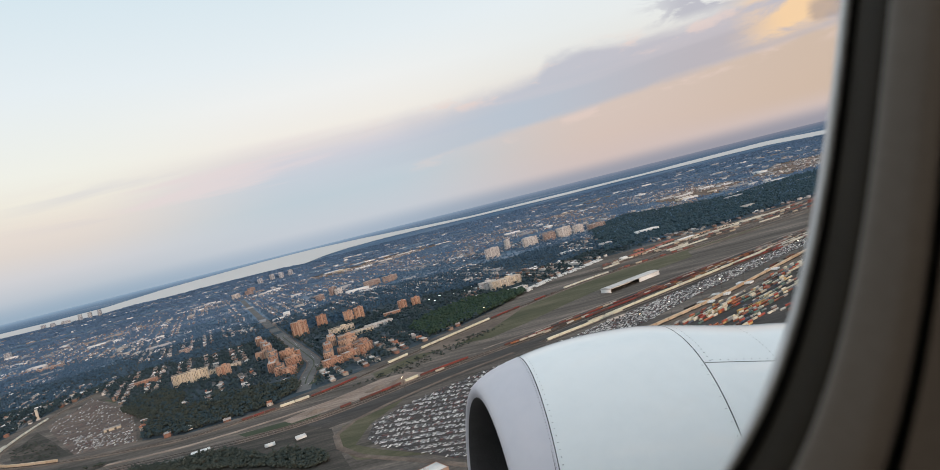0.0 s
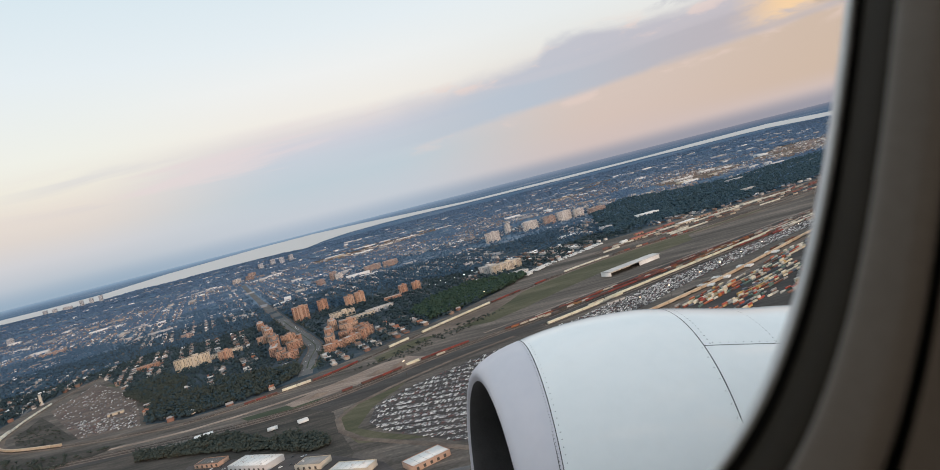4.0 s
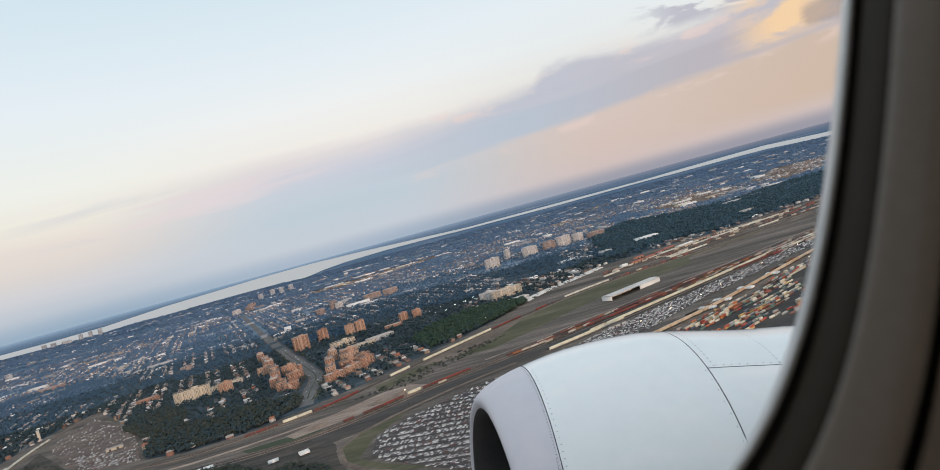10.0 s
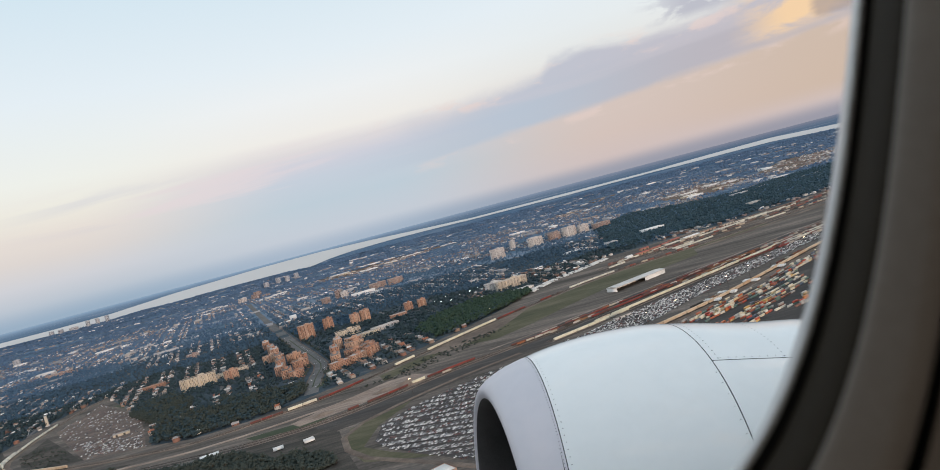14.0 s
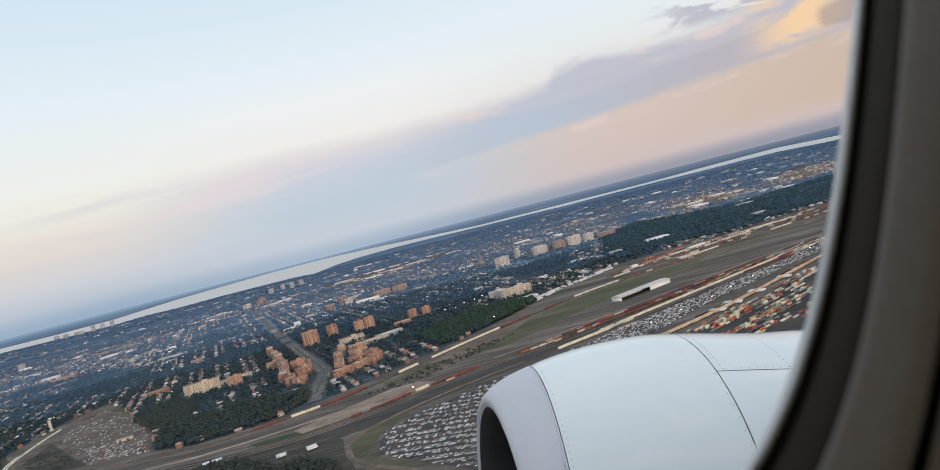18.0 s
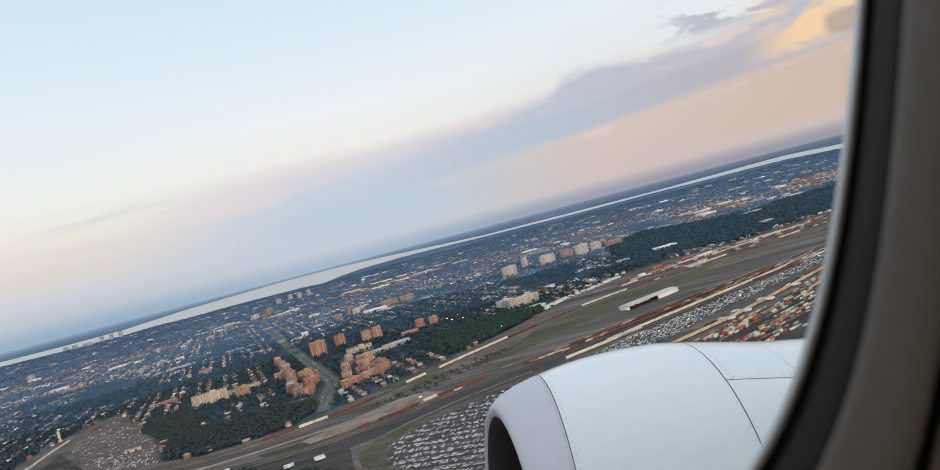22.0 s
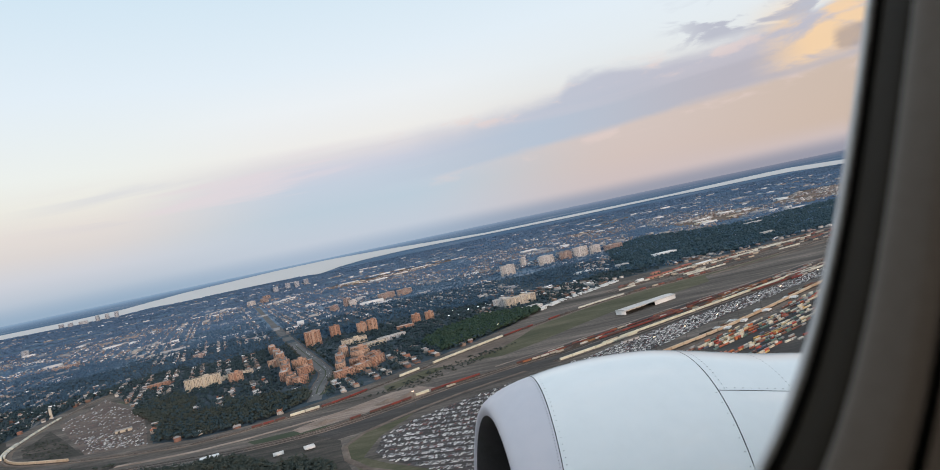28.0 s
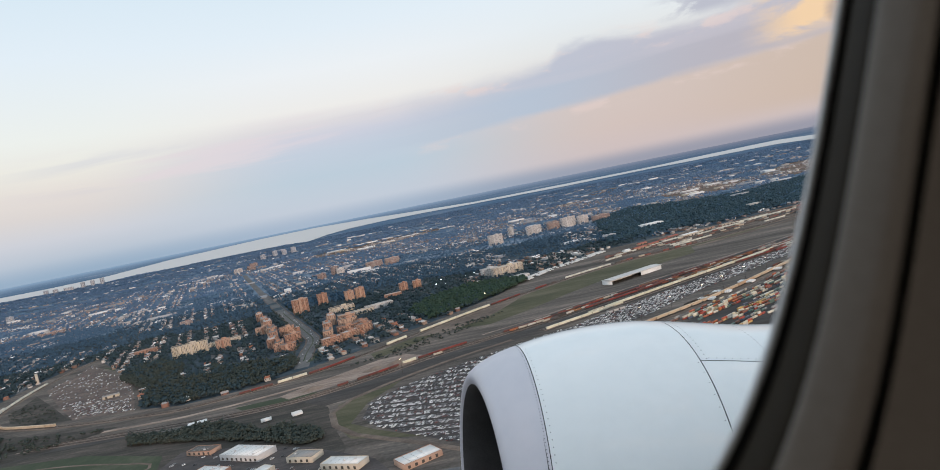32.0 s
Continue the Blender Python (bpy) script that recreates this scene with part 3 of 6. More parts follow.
def build_river(near_bank, far_bank):
    """Water between two banks, each given from the nose round to the tail."""
    turns = np.radians(np.arange(-41.0, 36.0, 0.4))
    reach = []
    for bank in (near_bank, far_bank):
        b = np.array(bank, float)
        az = np.arctan2(b[:, 0], b[:, 1])
        o = np.argsort(az)
        reach.append(1.0 / np.interp(turns, az[o], 1.0 / np.hypot(b[o, 0], b[o, 1])))
    n, rows = len(turns), 5
    p = []
    for r in range(rows):
        d = 1.0 / (1.0 / reach[0] + (1.0 / reach[1] - 1.0 / reach[0]) * r / (rows - 1))
        p.append(np.c_[np.sin(turns) * d, np.cos(turns) * d, np.full(n, 6.0)])
    p = np.concatenate(p)
    f = np.array([(r * n + i, r * n + i + 1, (r + 1) * n + i + 1, (r + 1) * n + i) for r in range(rows - 1) for i in range(n - 1)])
    put("river", mesh_of("river", lay(p), f, [M_WATER], uvs=p[:, :2] / 1000), None, "broad pale river reflecting the evening sky", "water", kind="structure")


def ribbon(name, pts, width, z, mat, label, category, kind="structure", step=60.0, parent=None):
    """A strip of even width along a line on the plan, with a low step at its edges."""
    q = smooth_line(pts, step)
    t = np.gradient(q, axis=0)
    t /= np.linalg.norm(t, axis=1)[:, None]
    nrm = np.stack([-t[:, 1], t[:, 0]], 1)
    wd = np.broadcast_to(np.asarray(width, float), (len(q),))[:, None] / 2
    rows = [np.c_[q - nrm * (wd + 0.4), np.zeros(len(q))], np.c_[q - nrm * wd, np.full(len(q), z)], np.c_[q + nrm * wd, np.full(len(q), z)], np.c_[q + nrm * (wd + 0.4), np.zeros(len(q))]]
    p = np.concatenate(rows)
    n = len(q)
    faces = np.array([(r * n + i, r * n + i + 1, (r + 1) * n + i + 1, (r + 1) * n + i) for r in range(3) for i in range(n - 1)])
    me = mesh_of(name, lay(p), faces, [mat], uvs=p[:, :2] / 1000)
    return put(name, me, parent, label, category, kind=kind)


def smooth_line(pts, step):
    """Evenly spaced places along a smooth curve through pts."""
    p = np.asarray(pts, float)
    d = np.r_[0, np.cumsum(np.linalg.norm(np.diff(p, axis=0), axis=1))]
    u = np.linspace(0, d[-1], max(2, int(d[-1] / step) + 1))
    if len(p) < 3:
        return np.stack([np.interp(u, d, p[:, i]) for i in (0, 1)], 1)
    m = np.gradient(p, d, axis=0)
    k = np.clip(np.searchsorted(d, u, "right") - 1, 0, len(p) - 2)
    h = (d[k + 1] - d[k])[:, None]
    s = ((u - d[k]) / h[:, 0])[:, None]
    return (2 * s ** 3 - 3 * s ** 2 + 1) * p[k] + (s ** 3 - 2 * s ** 2 + s) * h * m[k] + (-2 * s ** 3 + 3 * s ** 2) * p[k + 1] + (s ** 3 - s ** 2) * h * m[k + 1]


def beside(pts, off, step=30.0):
    """The line that runs off metres to the left of pts."""
    q = smooth_line(pts, step)
    t = np.gradient(q, axis=0)
    t /= np.linalg.norm(t, axis=1)[:, None]
    return q + np.stack([-t[:, 1], t[:, 0]], 1) * off


def stretch(line, a, b):
    """The part of a line from the share a to the share b of its length."""
    q = smooth_line(line, 20.0)
    return q[int(a * (len(q) - 1)):int(b * (len(q) - 1)) + 1]


LOOP = [(-1113, 1906), (-1107, 1759), (-1087, 1612), (-1049, 1454), (-1010, 1345), (-935, 1255), (-822, 1196), (-750, 1169), (-627, 1137), (-537, 1118)]
MAIN = [(-537, 1118), (-470, 1132), (-400, 1160), (-308, 1209), (-240, 1277), (-181, 1339), (-110, 1413), (-45, 1477), (41, 1559), (136, 1641), (230, 1715), (383, 1800), (504, 1840), (641, 1892), (854, 1990), (1080, 2110), (1700, 2440)]
SOUTH = [(-760, 1060), (-520, 1030), (-400, 1020), (-280, 1043), (-220, 1075), (-118, 1144), (-60, 1176), (17, 1215), (88, 1249), (177, 1304), (273, 1358), (410, 1436), (577, 1526), (861, 1690), (1600, 2090)]
PALE = [(84, 1175), (181, 1231), (254, 1278), (384, 1359), (547, 1460), (713, 1570), (856, 1660), (1500, 2020)]
AUTO = [(100, 985), (174, 1033), (242, 1073), (302, 1110), (369, 1153), (449, 1215), (541, 1290), (663, 1390), (789, 1488), (1400, 1880)]
DEPOT = [(330, 1860), (450, 1935), (560, 1990), (680, 2050), (820, 2100), (1005, 2180), (1600, 2480)]
NORTH = [(-1240, 1380), (-1120, 1500), (-1140, 1640), (-1150, 1800), (-1113, 1930), (-953, 1708), (-730, 1393), (-632, 1185), (-544, 1152), (-453, 1175), (-349, 1245), (-263, 1315), (-175, 1418), (-58, 1541), (33, 1666), (105, 1810), (150, 1915), (225, 1975), (392, 2135), (549, 2170), (674, 2200), (791, 2206), (1005, 2301), (1241, 2392), (2600, 2950)]
YARD = NORTH + [(3600, 1500), (2600, -400), (-900, -400), (-1100, 900)]
BOULEVARD = [(-362, 1262), (-385, 1399), (-402, 1543), (-448, 1671), (-532, 1883), (-652, 2190), (-824, 2639), (-1209, 3659), (-1606, 4728)]
STATION_LOT = [(-1043, 1574), (-1047, 1694), (-1082, 1842), (-915, 1634), (-793, 1477), (-688, 1278), (-640, 1180), (-766, 1206), (-894, 1373)]
LOT_BIG = [(-187, 870), (-185, 937), (-151, 982), (-89, 1030), (-21, 1075), (51, 1115), (115, 1150), (153, 1118), (34, 947), (-13, 776), (-44, 700), (-112, 773), (-160, 824)]
LOT_STRIP = [(102, 1125), (175, 1187), (241, 1236), (328, 1290), (440, 1362), (610, 1469), (787, 1585), (740, 1500), (574, 1380), (408, 1259), (331, 1198), (259, 1133), (188, 1093)]

M_PAVED = plan_ground("worn_paving", [(0.0, (0.088, 0.070, 0.063)), (0.5, (0.128, 0.101, 0.090)), (1.0, (0.20, 0.155, 0.135))], 12.0, 60.0)
M_SAND = plan_ground("pale_sand", [(0.0, (0.15, 0.118, 0.098)), (0.4, (0.235, 0.18, 0.15)), (1.0, (0.40, 0.32, 0.27))], 14.0, 70.0, (30.0, 0.6, 1.8))


def boulevard_x(y):
    return np.interp(y, [q[1] for q in BOULEVARD], [q[0] for q in BOULEVARD])


sheet("yard_ground", YARD, 0.15, M_YARD, "brown-grey ballast and cinder of a broad railway yard", "railway yard")
sheet("field_strip", [(-95, 1340), (-7, 1440), (100, 1582), (199, 1660), (325, 1745), (442, 1800), (569, 1835), (541, 1715), (417, 1638), (271, 1568), (170, 1479), (79, 1385), (0, 1322)], 0.30, M_GRASS, "strip of rough grass between railway tracks", "grass")
sheet("field_bare", [(-150, 1340), (-90, 1420), (-20, 1485), (85, 1575), (51, 1500), (-9, 1390), (-95, 1325)], 0.33, M_DIRT, "bare brown strip beside the tracks", "ground")
sheet("car_lot", LOT_BIG, 0.34, M_LOT, "grey asphalt lot full of parked new cars", "parking lot")
sheet("car_lot_strip", LOT_STRIP, 0.34, M_LOT, "long grey lot full of parked new cars", "parking lot")
sheet("container_yard", [(232, 976), (312, 1053), (379, 1122), (498, 1207), (659, 1323), (900, 1490), (1100, 1480), (700, 1115), (396, 826), (223, 764)], 0.30, M_DARK, "dark asphalt container terminal", "container yard")
sheet("spoil_ground", [(-352, 1075), (-300, 1125), (-256, 1160), (-207, 1200), (-160, 1205), (-120, 1165), (-165, 1118), (-225, 1092), (-285, 1066), (-330, 1046)], 0.32, M_SAND, "bare pale earth with spoil heaps", "ground")
sheet("station_lot", STATION_LOT, 0.3, M_PAVED, "large half-full asphalt car park inside a railway loop", "parking lot")
sheet("loop_grass", [(-985, 1357), (-1030, 1520), (-905, 1372), (-775, 1212), (-849, 1222), (-930, 1280)], 0.28, M_SCRUB, "dark grass inside the railway loop", "grass")
sheet("lot_lawn", [(-1010, 1760), (-905, 1640), (-850, 1560), (-905, 1690)], 0.36, M_LAWN, "small green lawn beside the car park", "grass")
sheet("median_lawn", [(-362, 1300), (-364, 1421), (-380, 1525), (-352, 1440), (-340, 1320)], 0.31, M_LAWN, "green lawn beside the boulevard", "grass")
sheet("south_grass", [(-700, 1015), (-520, 1005), (-400, 1002), (-300, 1015), (-250, 960), (-225, 869), (-190, 770), (-203, 600), (-600, 600), (-900, 900)], 0.26, M_SCRUB, "dark rough grass and scrub beside the tracks", "grass")
sheet("loop_field", [(-1240, 1380), (-1120, 1500), (-1045, 1400), (-960, 1240), (-800, 1140), (-620, 1090), (-700, 1020), (-1000, 900), (-1500, 1000)], 0.22, M_SCRUB, "dark grassy field outside the railway loop", "grass")
sheet("bank_green", [(-420, 1060), (-340, 1068), (-285, 1058), (-300, 1038), (-400, 1035)], 0.31, M_LAWN, "dark green bank beside the tracks", "grass")
sheet("track_grass", [(-230, 1262), (-160, 1330), (-100, 1390), (-95, 1350), (-150, 1275), (-215, 1210)], 0.31, M_GRASS, "rough grass between the tracks", "grass")
ribbon("grass_margin", stretch(beside(MAIN, -24.0), 0.30, 0.62), 17, 0.29, M_GRASS, "rough grass along the main line", "grass")
ribbon("cinder_strip", stretch(beside(MAIN, -46.0), 0.52, 1.0), 22, 0.27, M_DIRT, "bare brown cinder strip beside the main line", "ground")
ribbon("dark_strip", stretch(beside(SOUTH, 22.0), 0.36, 1.0), 14, 0.27, M_DARK, "dark oily strip beside the tracks", "ground")
ribbon("pale_path", stretch(beside(SOUTH, 36.0), 0.30, 0.8), 5, 0.31, M_SAND, "pale path beside the tracks", "ground")
sheet("playing_field", [(-760, 985), (-600, 955), (-520, 915), (-455, 880), (-430, 800), (-520, 790), (-660, 830), (-820, 900)], 0.33, M_LAWN, "mown green field beside the works", "grass")
ribbon("field_path", [(-735, 945), (-620, 925), (-520, 885), (-455, 845), (-470, 812), (-560, 820), (-660, 855), (-740, 905), (-735, 945)], 4.0, 0.46, M_DIRT, "oval path round the mown field", "ground", step=20.0)
sheet("works_yard", [(-430, 880), (-330, 850), (-240, 800), (-150, 720), (-110, 640), (-300, 690), (-440, 780)], 0.32, M_LOT, "worn asphalt yard between the works", "parking lot")
ribbon("works_street", [(-800, 780), (-560, 755), (-390, 790), (-300, 720), (-120, 655), (40, 640)], 9, 0.42, M_ROAD, "grey street along the works", "road")
sheet("verge", [(-235, 960), (-200, 985), (-150, 1030), (-160, 1000), (-190, 940), (-200, 860), (-160, 815), (-100, 760), (-190, 800), (-228, 878)], 0.29, M_GRASS, "grass verge between the road and the car lot", "grass")
RIVER_NEAR = [(-9474, 11062), (-7588, 10549), (-6929, 10428), (-6079, 10120), (-5452, 10157), (-5400, 10900), (-4750, 10669), (-4000, 11300), (-3274, 11279), (-2455, 10385), (-2600, 12400), (-2500, 14400), (-1808, 15533), (-950, 15270), (139, 14240), (1940, 13404), (3861, 13798), (4326, 13330), (5500, 13300), (6000, 13000), (5700, 10400), (5313, 7722)]
RIVER_FAR = [(7620, 11038), (7677, 13991), (8600, 18700), (7600, 18300), (5540, 17017), (4471, 15944), (2364, 16238), (172, 16544), (-1534, 21000), (-4112, 28000), (-8000, 36000), (-10200, 33500), (-9901, 22411), (-8136, 15225), (-8894, 14207), (-10467, 14591), (-13329, 15599)]
build_river(RIVER_NEAR, RIVER_FAR)
FLATS = [[(1191, 4276), (1628, 4748), (1735, 4201), (1413, 3679), (1154, 3698)], [(686, 5704), (1369, 7365), (1625, 7327), (1195, 5927), (714, 5209)], [(1836, 4346), (2470, 5256), (2599, 4810), (2093, 3896), (1799, 3793)]]
FLATS.append([(-1295, 5600), (-1130, 6300), (-640, 6100), (-210, 6500), (-150, 5800), (-500, 5250), (-900, 5000), (-1180, 5100)])
for corners in FLATS:
    sheet("gravel_flats", corners, 0.5, M_DIRT, "pale bare industrial flats beyond the woods", "ground", 300.0)
ribbon("boulevard", BOULEVARD, 27, 0.25, M_ROAD, "wide grey boulevard with traffic lanes", "road")
ribbon("boulevard_median", stretch(BOULEVARD, 0.02, 0.26), 2.4, 0.42, M_LAWN, "narrow grass median of the boulevard", "grass")
for e in (-1, 1):
    ribbon("boulevard_pavement", stretch(beside(BOULEVARD, e * 15.6), 0.02, 0.5), 2.6, 0.34, M_PAVED, "pale pavement beside the boulevard", "pavement")
ribbon("yard_road", beside(AUTO, -9.0), 13, 0.45, M_DIRT, "pale service road along the yard", "road")
ribbon("lot_road", [(-50, 693), (-125, 761), (-189, 815), (-227, 878), (-235, 949), (-206, 992), (-155, 1036), (-90, 1085), (30, 1150)], 9, 0.42, M_DIRT, "curved access road round the car lot", "road")
ribbon("works_road", [(-640, 1075), (-504, 1068), (-414, 1085), (-350, 1105), (-300, 1122), (-240, 1160)], 10, 0.42, M_SAND, "pale dirt road beside the railway", "road")
ribbon("track_bed", beside(SOUTH, -38.0), 84, 0.2, M_DARK, "dark oily ballast under a fan of tracks", "railway yard")
ribbon("loop_bed", LOOP, 22, 0.36, M_DIRT, "pale brown bed of the railway loop", "railway yard")
ribbon("sandy_strip", [(560, 2130), (676, 2170), (800, 2190), (1000, 2270), (1300, 2400)], 26, 0.4, M_DIRT, "pale sandy strip along the yard edge", "ground")
ribbon("station_road", [(-1100, 1935), (-960, 1730), (-850, 1560), (-720, 1400), (-650, 1260), (-590, 1190)], 10, 0.4, M_ROAD, "narrow road beside the station car park", "road")

# ---- railway tracks ----
M_BALLAST = plan_ground("track_ballast", [(0.0, (0.035, 0.030, 0.027)), (1.0, (0.095, 0.078, 0.067))], 20.0, 200.0)
M_BALLAST_PALE = plan_ground("fresh_ballast", [(0.0, (0.12, 0.10, 0.09)), (1.0, (0.24, 0.20, 0.175))], 20.0, 200.0)
M_RAIL = spotted("rail_steel", (0.13, 0.11, 0.10), (0.22, 0.19, 0.17), 0.1, 0.4, 0.6)
TRACKS = [np.concatenate([beside(LOOP, 0.0)[:-1], beside(MAIN, 0.0)]), np.concatenate([beside(LOOP, -5.5)[:-1], beside(MAIN, -5.5)]), beside(MAIN, 6.0), stretch(beside(MAIN, -13.0), 0.2, 1.0)]
SOUTHS = len(TRACKS)
for off in (7, 0, -7, -14, -21, -28, -36, -44, -52, -60):
    TRACKS.append(stretch(beside(SOUTH, off), 0.0 if off > -20 else 0.24 + 0.004 * abs(off), 1.0))
AUTOS = len(TRACKS)
for off in (0, 7, 14, -18):
    TRACKS.append(beside(AUTO, off))
PALES = len(TRACKS)
for off in (0, -8, 8):
    TRACKS.append(beside(PALE, off))
DEPOTS = len(TRACKS)
for off in (0, 13, 26, 40, 54, -16, -34, -54, -78):
    TRACKS.append(beside(DEPOT, off) if off > -10 else stretch(beside(DEPOT, off), 0.1, 1.0))
railway = tagged(new("railway_tracks"), "many parallel rusty railway tracks on brown ballast", "railway", kind="structure")
for line in TRACKS:
    ribbon("ballast", line, 3.8, 0.5, (M_BALLAST, M_BALLAST_PALE)[len(railway.children) // 2 % 2], "", "", "", 40.0, railway)
    q = smooth_line(line, 40.0)
    t = np.gradient(q, axis=0)
    t /= np.linalg.norm(t, axis=1)[:, None]
    nrm = np.stack([-t[:, 1], t[:, 0]], 1)
    vs, fs = [], []
    for g in (-0.75, 0.75):
        b = len(vs)
        for a, h in ((-0.09, 0.5), (-0.09, 0.68), (0.09, 0.68), (0.09, 0.5)):
            vs += [(*(q[i] + nrm[i] * (g + a)), h) for i in range(len(q))]
        n = len(q)
        fs += [(b + r * n + i, b + r * n + i + 1, b + (r + 1) * n + i + 1, b + (r + 1) * n + i) for r in range(3) for i in range(n - 1)]
    put("rails", mesh_of("rails", lay(vs), fs, [M_RAIL]), railway)
# ---- vehicles, trains, containers ----
def turn_xy(x, y, a):
    return x * np.cos(a) - y * np.sin(a), x * np.sin(a) + y * np.cos(a)


def boxes(rows, taper=0.0):
    """Vertices and quads of many upright boxes: rows of x, y, z, length, width, height, turn. taper draws the top in."""
    r = np.asarray(rows, float)
    n = len(r)
    cx = np.array([-1, 1, 1, -1, -1, 1, 1, -1]) * 0.5
    cy = np.array([-1, -1, 1, 1, -1, -1, 1, 1]) * 0.5
    cz = np.array([0, 0, 0, 0, 1, 1, 1, 1.0])
    s = 1 - taper * cz
    lx, ly = cx * s * r[:, 3:4], cy * s * r[:, 4:5]
    x, y = turn_xy(lx, ly, r[:, 6:7])
    v = np.stack([x + r[:, 0:1], y + r[:, 1:2], r[:, 2:3] + cz * r[:, 5:6]], -1).reshape(-1, 3)
    q = np.array([(0, 1, 5, 4), (1, 2, 6, 5), (2, 3, 7, 6), (3, 0, 4, 7), (4, 5, 6, 7)])
    f = (np.arange(n)[:, None, None] * 8 + q[None]).reshape(-1, 4)
    return v, f


def box_mesh(name, rows, mats, taper=0.0, ids=None):
    v, f = boxes(rows, taper)
    return mesh_of(name, v, f, mats, ids)


CAR_COLOURS = [(0.84, 0.84, 0.83), (0.05, 0.05, 0.055), (0.30, 0.31, 0.33), (0.86, 0.86, 0.85), (0.05, 0.05, 0.055), (0.45, 0.46, 0.48), (0.82, 0.82, 0.81), (0.03, 0.03, 0.035), (0.70, 0.70, 0.70), (0.16, 0.05, 0.045), (0.10, 0.10, 0.11), (0.12, 0.12, 0.13), (0.86, 0.86, 0.85)]
M_CAR = palette("car_paint", CAR_COLOURS, 0.3, "object", 0.08, spec=0.5)
M_CARS = palette("car_paint_many", CAR_COLOURS, 0.3, "island", 0.08, spec=0.5)
M_GLASS = spotted("car_glass", (0.015, 0.016, 0.017), (0.025, 0.026, 0.027), 0.5, 0.35, spec=0.15)
M_TYRE = spotted("tyre_rubber", (0.015, 0.015, 0.015), (0.025, 0.025, 0.025), 2.0, 0.9)


def wheel_mesh(name, radius, width, sides=10):
    v, f = [], []
    for e in (-1, 1):
        v += [(radius * math.cos(i * 2 * math.pi / sides), e * width / 2, radius * math.sin(i * 2 * math.pi / sides)) for i in range(sides)]
    f = [(i, (i + 1) % sides, sides + (i + 1) % sides, sides + i) for i in range(sides)] + [tuple(range(sides))[::-1], tuple(range(sides, 2 * sides))]
    return mesh_of(name, v, f, [M_TYRE])


def prism(profile, width, inset=0.0):
    """A side profile (x, z) drawn across to a width; the top points drawn in by inset."""
    top = max(z for _, z in profile)
    v = []
    for e in (-1, 1):
        v += [(x, e * (width / 2 - (inset if z > 0.7 * top else 0)), z) for x, z in profile]
    n = len(profile)
    f = [(i, (i + 1) % n, n + (i + 1) % n, n + i) for i in range(n)] + [tuple(range(n))[::-1], tuple(range(n, 2 * n))]
    return v, f


def build_car():
    car = tagged(new("parked_car"), "small parked passenger car in a marked lot", "car", "cars parked in the yard lots")
    v, f = prism([(-2.2, 0.3), (2.2, 0.3), (2.25, 0.62), (1.9, 0.82), (1.0, 0.92), (-2.1, 0.95), (-2.25, 0.7)], 1.78)
    put("body", mesh_of("car_body", v, f, [M_CAR]), car)
    v, f = prism([(-1.9, 0.93), (1.0, 0.91), (0.35, 1.38), (-1.5, 1.40)], 1.66, 0.14)
    put("window_band", mesh_of("car_glasshouse", v, f, [M_GLASS]), car, "dark glazed cabin")
    v, f = prism([(-1.46, 1.385), (0.30, 1.365), (0.22, 1.44), (-1.35, 1.46)], 1.36)
    put("roof", mesh_of("car_roof", v, f, [M_CAR]), car)
    wm = wheel_mesh("car_wheel", 0.32, 0.2)
    for x in (-1.35, 1.4):
        for y in (-0.82, 0.82):
            put("wheel", wm, car).location = (x, y, 0.32)
    return car




def lot_rows(corners, row_gap, car_gap, turn, fill):
    """Places of cars in rows inside a convex or simple patch of the plan."""
    poly = np.asarray(corners, float)
    c = poly.mean(0)
    span = np.abs(poly - c).max() * 1.5
    out = []
    row = 0
    v = -span
    while v < span:
        gap_at = rng.uniform(-span, span, 3)
        u = -span + rng.uniform(0, car_gap)
        while u < span:
            if rng.random() < fill and np.abs(gap_at - u).min() > 5:
                x, y = turn_xy(u, v, turn)
                out.append((x + c[0], y + c[1]))
            u += car_gap
        v += row_gap if row % 2 else 6.0
        row += 1
    p = np.array(out)
    inside = np.zeros(len(p), bool)
    j = len(poly) - 1
    for i in range(len(poly)):
        xi, yi, xj, yj = *poly[i], *poly[j]
        hit = ((yi > p[:, 1]) != (yj > p[:, 1])) & (p[:, 0] < (xj - xi) * (p[:, 1] - yi) / (yj - yi + 1e-9) + xi)
        inside ^= hit
        j = i
    return p[inside]


lots = [
    (lot_rows(LOT_BIG, 13.5, 2.75, -0.30, 0.86), -0.30),
    (lot_rows(LOT_STRIP, 10.5, 2.75, -0.40, 0.93), -0.40),
    (lot_rows(STATION_LOT, 18.0, 3.0, 0.5, 0.16), 0.5),
    (lot_rows([(-420, 870), (-330, 845), (-240, 795), (-160, 715), (-200, 690), (-300, 700), (-430, 790)], 22.0, 3.2, -0.5, 0.16), -0.5),
    (lot_rows([(-870, 1370), (-760, 1215), (-650, 1190), (-700, 1290)], 15.0, 2.8, 0.5, 0.55), 0.5),
]
car = build_car()
places = []
for pts, turn in lots:
    for x, y in pts:
        places.append((x + rng.normal(0, 0.25), y + rng.normal(0, 0.25), turn + math.pi * 0.36 + rng.normal(0, 0.03) + (math.pi if rng.random() < 0.4 else 0)))
places.sort(key=lambda q: math.hypot(q[0], q[1]))
for i, (x, y, a) in enumerate(places[:215]):
    stand(car if i == 0 else copy_thing(car, Matrix()), x, y, a, 0.34)
rest = np.array(places[215:])
n = len(rest)
size = rng.uniform(0.92, 1.15, n)
